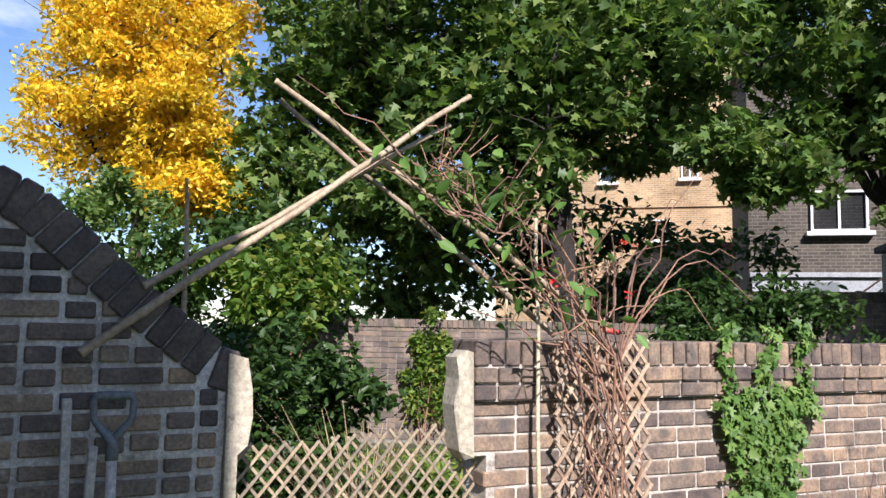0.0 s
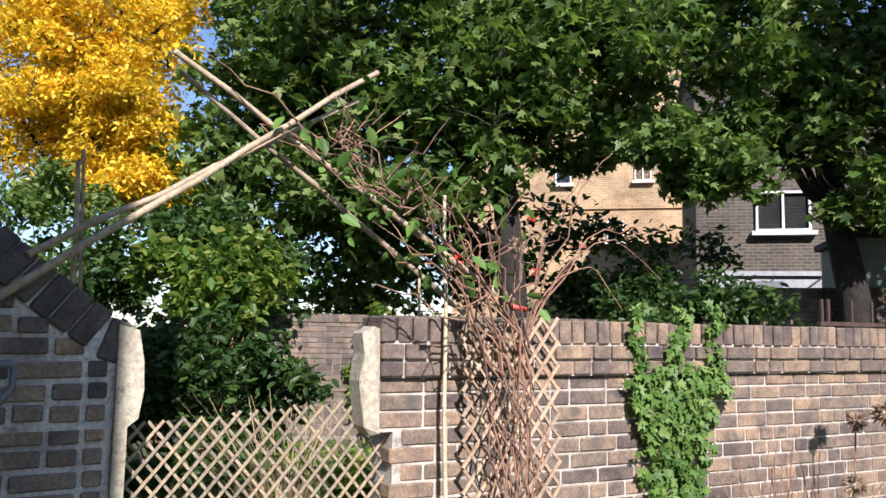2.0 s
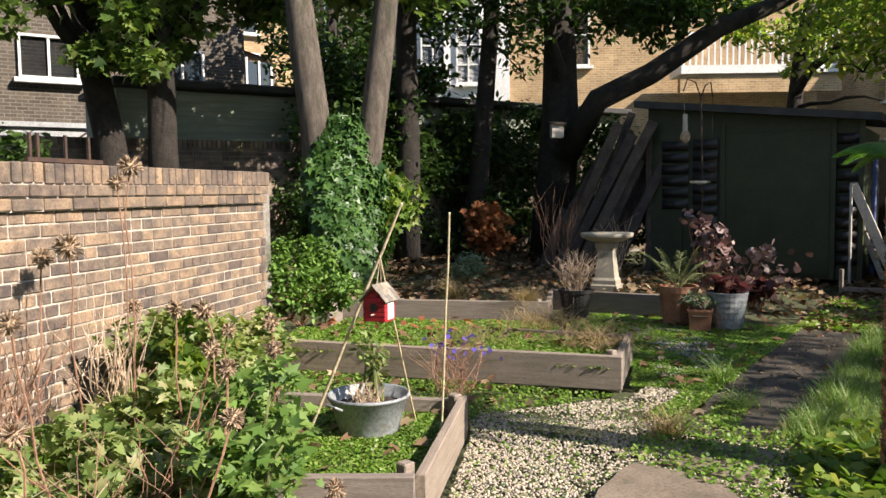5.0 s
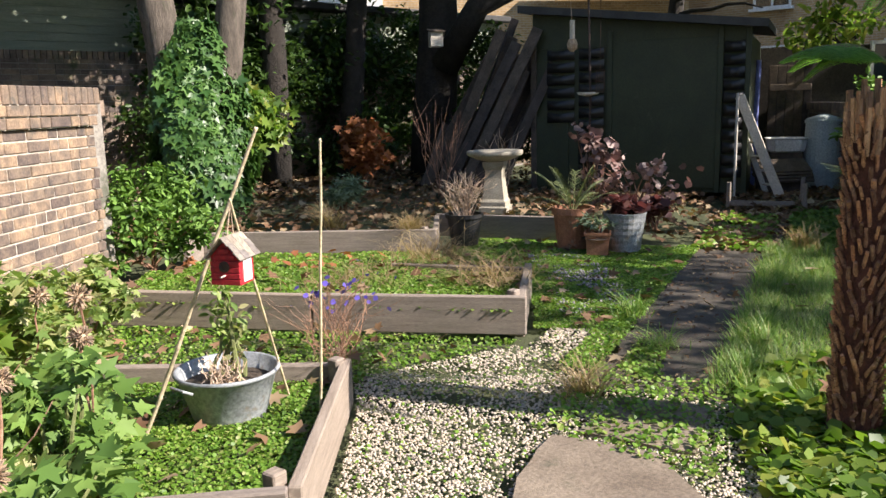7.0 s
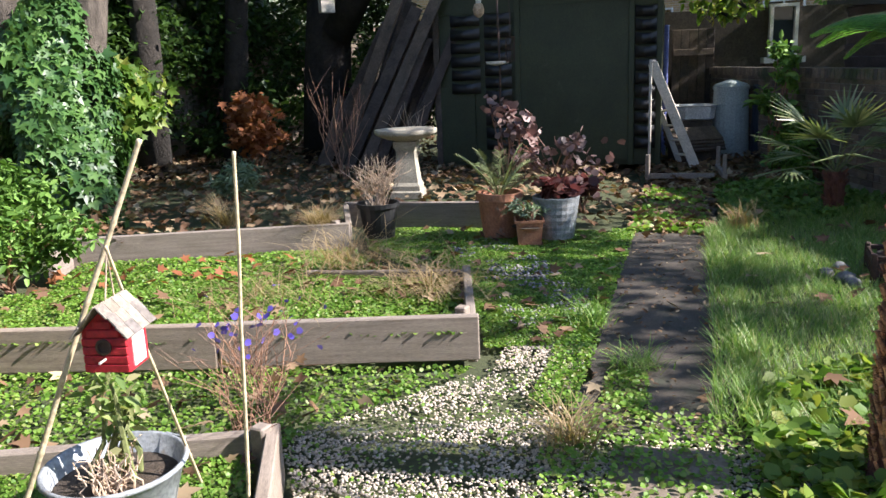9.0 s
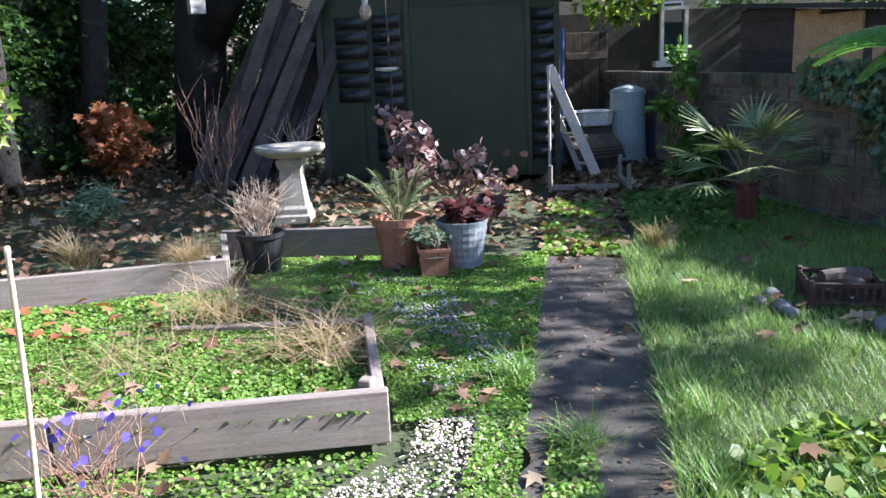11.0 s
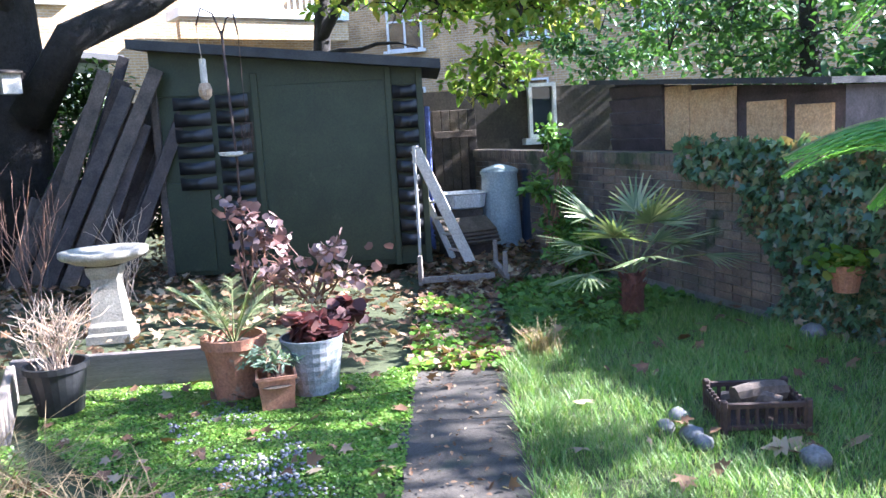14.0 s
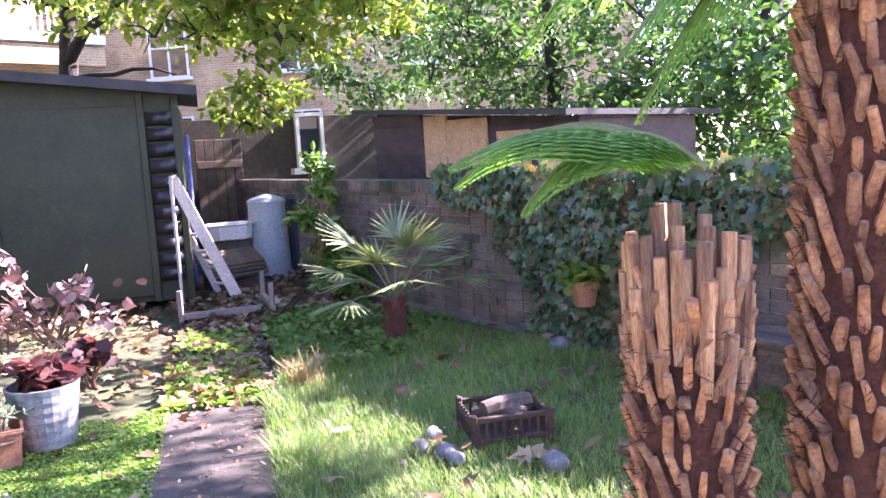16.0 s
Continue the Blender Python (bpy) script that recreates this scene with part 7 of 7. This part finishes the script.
for dx, dz, sg in ((0.55, 2.35, 0.15), (0.42, 2.2, 0.2), (0.75, 1.95, 0.22), (0.3, 1.9, 0.2), (0.85, 1.75, 0.3), (0.6, 1.6, 0.25)):
    g.tube(bend(wu * 0.05 + Vector((0, 0, 1.45)), wu * dx + Vector((0, 0, dz)), sg, 8, 0.012), [0.005 - 0.0004 * i for i in range(9)], 5, False)
part("stems", g, STEM_DRY, rs)["kind"] = "stuff"
q = rng.random(130)
p = np.outer(-0.1 - 0.9 * q, np.array(wu)) + rng.normal(size=(130, 3)) * np.array([0.16, 0.12, 0.12])
p[:, 2] += 1.72 + 0.62 * q
part("leaves", foliage("leaves", OVAL, p, 0.075, L_IVY, 0.3), L_IVY, rs, "sparse grey green leaves")
p = np.array([tuple(wu * (0.1 - 0.5 * a) + wn_ * 0.05 + Vector((0, 0, 1.75 + 0.35 * b))) for a, b in rng.random((4, 2))])
part("hips", foliage("hips", ROUND, np.repeat(p, 8, 0) + rng.normal(size=(32, 3)) * 0.008, 0.018, PETAL_RED, 0.2), PETAL_RED, rs, "red rose hips")

# ---- ground cover ----


def cover(name, label, poly, n, z, shape, size, mat, up=1.2, category="ground cover", zamp=0.015, height=None, scl=1.5):
    q = in_poly(poly, n)
    zz = (height(q[:, 0], q[:, 1]) if height else z) + zamp * lump(q[:, 0], q[:, 1], scl) + 0.006
    pos = np.stack([q[:, 0], q[:, 1], zz], 1)
    return solid(name, foliage(name, shape, pos, size, mat, up), mat, label, category, "stuff")


def grass(name, label, poly, n, z, h, mat, patch_=0.0):
    q = in_poly(poly, n)
    if patch_:
        q = q[(lump(q[:, 0], q[:, 1], 2.2) + 0.4 * rng.normal(size=len(q))) > patch_]
    m = len(q)
    pos = np.stack([q[:, 0], q[:, 1], z + 0.015 * lump(q[:, 0], q[:, 1], 1.5)], 1)
    a = rng.random(m) * 6.28
    ln_ = 0.2 + 0.7 * rng.random(m)
    y = unit(np.stack([np.cos(a) * ln_, np.sin(a) * ln_, np.ones(m)], 1))
    zf = unit(np.stack([np.cos(a), np.sin(a), -ln_], 1))
    x = np.cross(y, zf)
    shape = ([(v[0] * 0.65, v[1], v[2]) for v in BLADE_V], BLADE_F)
    hh = h * (0.5 + 0.8 * rng.random(m)) * (1 + 0.35 * lump(q[:, 0], q[:, 1], 2.2))
    return solid(name, scatter(name, *shape, pos, x, y, np.cross(x, y), hh, mat), mat, label, "grass", "stuff")


grass("lawn_grass", "long uneven green lawn grass", LAWN, 105000, 0.0, 0.085, L_GRASS)
cover("moss_leaves", "tiny bright green creeping ground cover", MOSSY, 62000, 0.012, ROUND, 0.0135, L_MOSS)
cover("bed_leaves", "low green weeds covering the raised bed", BEDTWO, 26000, 0.17, ROUND, 0.017, L_MOSS)
cover("bed_leaves", "low green weeds round the tub", BEDONE, 42000, 0.1, ROUND, 0.014, L_MOSS)
cover("between_leaves", "green ground cover between the beds", BETWEEN, 12000, 0.06, ROUND, 0.022, L_MOSS)
cover("gravel_weeds", "small green weeds growing in the gravel", GRAVEL, 3600, 0.01, ROUND, 0.015, L_MOSS)
cover("strip_leaves", "low weeds along the foot of the bed", STRIP, 8000, 0.015, ROUND, 0.02, L_MOSS)
cover("strip_fallen", "curled brown leaves along the foot of the bed", STRIP, 90, 0.04, MAPLE, 0.08, L_FALLEN, 0.9, "fallen leaves")
cover("clover", "broad green ground leaves by the tree ferns", [(4.2, 0.9), (4.3, 1.5), (4.9, 1.8), (5.6, 1.95), (6.2, 1.6), (5.9, 0.7)], 2600, 0.03, ROUND, 0.06, L_BRIGHT)
cover("mulch_leaves", "fallen brown leaves on the mulch", MULCHY, 9000, 0.2, MAPLE, 0.075, L_FALLEN, 1.4, "fallen leaves", 0.02, mulch_height)
cover("yard_leaves", "fallen brown leaves in the yard", YARD, 1900, 0.06, MAPLE, 0.085, L_FALLEN, 1.4, "fallen leaves")
cover("lawn_leaves", "fallen brown leaves on the lawn", LAWN, 110, 0.06, MAPLE, 0.095, L_FALLEN, 1.8, "fallen leaves")
cover("moss_fallen", "fallen brown leaves on moss", MOSSY, 110, 0.03, MAPLE, 0.075, L_FALLEN, 1.8, "fallen leaves")
cover("bed_fallen", "fallen brown leaves on the raised bed", BEDTWO, 70, 0.2, MAPLE, 0.075, L_FALLEN, 1.2, "fallen leaves")
cover("bed_fallen", "fallen leaves and dry bits round the tub", BEDONE, 60, 0.12, MAPLE, 0.08, L_FALLEN, 1.2, "fallen leaves")
cover("between_fallen", "fallen brown leaves between the beds", BETWEEN, 60, 0.09, MAPLE, 0.08, L_RUST, 1.2, "fallen leaves")
EDGE_L = [(5.2, 2.58), (5.2, 2.78), (6.0, 2.94), (7.0, 3.12), (8.8, 3.45), (8.8, 3.25), (7.0, 2.92), (6.0, 2.72)]
EDGE_R = [(5.2, 1.8), (5.2, 2.02), (6.2, 2.17), (7.1, 2.36), (8.9, 2.68), (8.9, 2.5), (7.1, 2.16), (6.2, 1.98)]
grass("path_edge_grass", "grass creeping over the path edge", EDGE_R, 3600, 0.012, 0.12, L_GRASS)
cover("path_edge_moss", "moss creeping over the path edge", EDGE_L, 5200, 0.018, ROUND, 0.017, L_MOSS)
PATHWAY = [(5.0, 2.5), (8.8, 3.25), (8.95, 2.63), (5.1, 1.9)]
cover("path_litter", "small leaf fragments on the path", PATHWAY, 420, 0.022, OVAL, 0.03, L_FALLEN, 2.0, "fallen leaves", 0.0)
cover("path_leaves", "curled fallen leaves on the path", PATHWAY, 12, 0.03, MAPLE, 0.08, L_FALLEN, 1.2, "fallen leaves", 0.0)
cover("path_moss", "moss patch on the near end of the path", [(5.2, 2.25), (5.3, 2.5), (5.75, 2.58), (5.7, 2.4)], 700, 0.02, ROUND, 0.018, L_MOSS, 1.2, "ground cover", 0.0)
cover("stone_weeds", "small weeds between the paving stones", [(4.3, 1.7), (4.4, 2.5), (5.3, 2.62), (5.3, 1.85)], 1500, 0.03, ROUND, 0.02, L_MOSS)
cover("path_end_leaves", "weeds and leaves covering the far path", [(8.8, 2.62), (8.75, 3.3), (11.9, 3.9), (12.2, 3.2)], 1100, 0.02, MAPLE, 0.08, L_FALLEN, 1.4, "fallen leaves")
cover("path_end_weeds", "green weeds over the far path", [(8.8, 2.62), (8.75, 3.3), (11.0, 3.7), (11.0, 3.1)], 1800, 0.02, ROUND, 0.05, L_MOSS, 0.9)
cover("yard_weeds", "green weeds round the palm", [(9.6, 1.9), (9.4, 2.6), (11.6, 3.1), (12.0, 2.2), (10.8, 1.3)], 2600, 0.03, ROUND, 0.06, L_IVY, 0.9)
cover("border_leaves", "low leaves in the flower border", NEARBED, 9000, 0.05, MAPLE, 0.05, L_BORDER, 0.8)
cover("gateway_grass", "rough green grass beyond the gateway", [(-2.6, 3.3), (0.1, 4.0), (1.0, 8.0), (0.5, 11.0), (-3.0, 10.5)], 9000, -0.03, PINNA, 0.11, L_BRIGHT, 0.2)
bm_v = [(0.5, 0, 0), (0, 0.42, 0.02), (-0.5, 0.04, 0), (0, -0.45, 0), (0.05, 0, 0.3), (0, 0.03, -0.25)]
bm_f = [(0, 1, 4), (1, 2, 4), (2, 3, 4), (3, 0, 4), (1, 0, 5), (2, 1, 5), (3, 2, 5), (0, 3, 5)]
q = in_poly(GRAVEL, 36000)
q = q[(lump(q[:, 0], q[:, 1], 1.6) + 0.35 * rng.normal(size=len(q))) > -0.35]
x, y, z = axes(len(q), 3.0)
solid("gravel_stones", scatter("gravel_stones", bm_v, bm_f, np.stack([q[:, 0], q[:, 1], np.full(len(q), 0.007)], 1), x, y, z, 0.019 * (0.55 + 0.8 * rng.random(len(q)) ** 1.6), PEBBLE), PEBBLE, "pale angular gravel stones", "gravel", "stuff")
q = in_poly([(6.05, 3.2), (6.4, 2.9), (7.0, 3.05), (8.2, 4.3), (7.8, 4.5)], 1600)
q = q[(lump(q[:, 0], q[:, 1], 2.6) + 0.2 * rng.normal(size=len(q))) > 0.1]
x, y, z = axes(len(q), 1.5)
solid("gravel_patch", scatter("gravel_patch", bm_v, bm_f, np.stack([q[:, 0], q[:, 1], np.full(len(q), 0.025)], 1), x, y, z, 0.024 * (0.6 + 0.9 * rng.random(len(q))), PEBBLE_GREY), PEBBLE_GREY, "grey gravel showing through moss", "gravel", "stuff")

# ---- bricks, one by one ----
BRICK_MESH = {}


def brick_mesh(ln_, mat, h=0.064):
    key = (round(ln_, 3), mat.name, h)
    if key not in BRICK_MESH:
        BRICK_MESH[key] = Geo().box((0, 0, 0), (ln_, 0.10, h), None, 0.006).mesh("brick", mat)
    return BRICK_MESH[key]


SIZES = (0.215, 0.102, 0.16, 0.07)


def lay(parent, u, v, z, ln_, mat, roll=0.0, name="brick", h=0.065):
    ob = new(name, brick_mesh(ln_, mat, h))
    ob.parent = parent
    ob.matrix_basis = pose(u, v + 0.05 + rng.normal() * 0.0018, z, rng.normal() * 0.6, roll + rng.normal() * 0.5, rng.normal() * 0.5)
    return ob


def course(u, end):
    """Bricks along one course: start and length of each."""
    out = []
    while end - u > 0.06:
        ln_ = 0.215 if rng.random() < 0.66 else 0.102
        if u + ln_ > end:
            ln_ = next((s for s in SIZES if s <= end - u + 0.004), 0.07)
        out.append((u, ln_))
        u += ln_ + 0.0105
    return out


far_bricks = Geo()
for k in range(17):
    z = 0.045 + 0.0752 * k
    start = 0.10 if z < 1.05 else 0.038
    for u, ln_ in course(start + (0.112 if k % 2 and z < 1.05 else 0.0) * 0.5, 5.58):
        if u < 3.05 and z > 0.15:
            lay(wall_r, u + ln_ / 2, 0.0, z, ln_, BRICK)
        else:
            far_bricks.box((u + ln_ / 2, 0.05 + rng.normal() * 0.0018, z), (ln_, 0.10, 0.065), None, 0.005)
for row, (z, off) in enumerate(((1.318, -0.035), (1.393, -0.045))):
    if row % 2:
        lay(wall_r, 0.038 + 0.051, off, z, 0.102, BRICK)
    for u, ln_ in course(0.038 + 0.1125 * (row % 2), 5.58):
        if u < 3.05:
            lay(wall_r, u + ln_ / 2, off, z, ln_, BRICK)
        else:
            far_bricks.box((u + ln_ / 2, 0.05 + off, z), (ln_, 0.10, 0.066), None, 0.005)
u = 0.038
COPING = Geo().box((0, 0, 0), (0.067, 0.235, 0.115), None, 0.008).mesh("coping_brick", BRICK)
while u < 5.58:
    if u < 3.05:
        ob = new("coping_brick", COPING)
        ob.parent = wall_r
        ob.matrix_basis = pose(u + 0.034, 0.085 + rng.normal() * 0.003, 1.488 + rng.normal() * 0.002, 0, rng.normal() * 0.8, rng.normal() * 0.8)
    else:
        far_bricks.box((u + 0.034, 0.085, 1.488), (0.067, 0.235, 0.115), None, 0.006)
    u += 0.0775
fbk = part("bricks", far_bricks, BRICK_JOINED, wall_r)
fbk["kind"] = "stuff"
# arched wall
for k in range(28):
    z = 0.05 + 0.0755 * k
    low = z < 1.12
    lim = max([-2.0] + [q / 100 for q in range(-200, 17) if slope_z(q / 100) - 0.135 > z + 0.035])
    for u, ln_ in course(-1.95 + 0.11 * (k % 2), lim):
        if z > 0.5 and u > -1.6:
            lay(wall_l, u + ln_ / 2, 0.012 if low else -0.004, z + rng.normal() * 0.003, ln_ - 0.008, BRICK_DARK if z < 1.55 + 0.2 * rng.normal() else BRICK_SOOT, 0.0, "brick", 0.056)
RAMP = Geo().box((0, 0, 0), (0.072, 0.224, 0.15), None, 0.008).mesh("coping_brick", BRICK_SOOT)
u = -1.8
while u < 0.19:
    sl = math.degrees(math.atan2(slope_z(u + 0.04) - slope_z(u - 0.04), 0.08))
    z = slope_z(u)
    ob = new("coping_brick", RAMP)
    ob.parent = wall_l
    m = pose(u, 0.10, z, 0, -sl, 0) @ Matrix.Translation((0, rng.normal() * 0.003, -0.072))
    ob.matrix_basis = m
    u += 0.078 * math.cos(radians(sl))
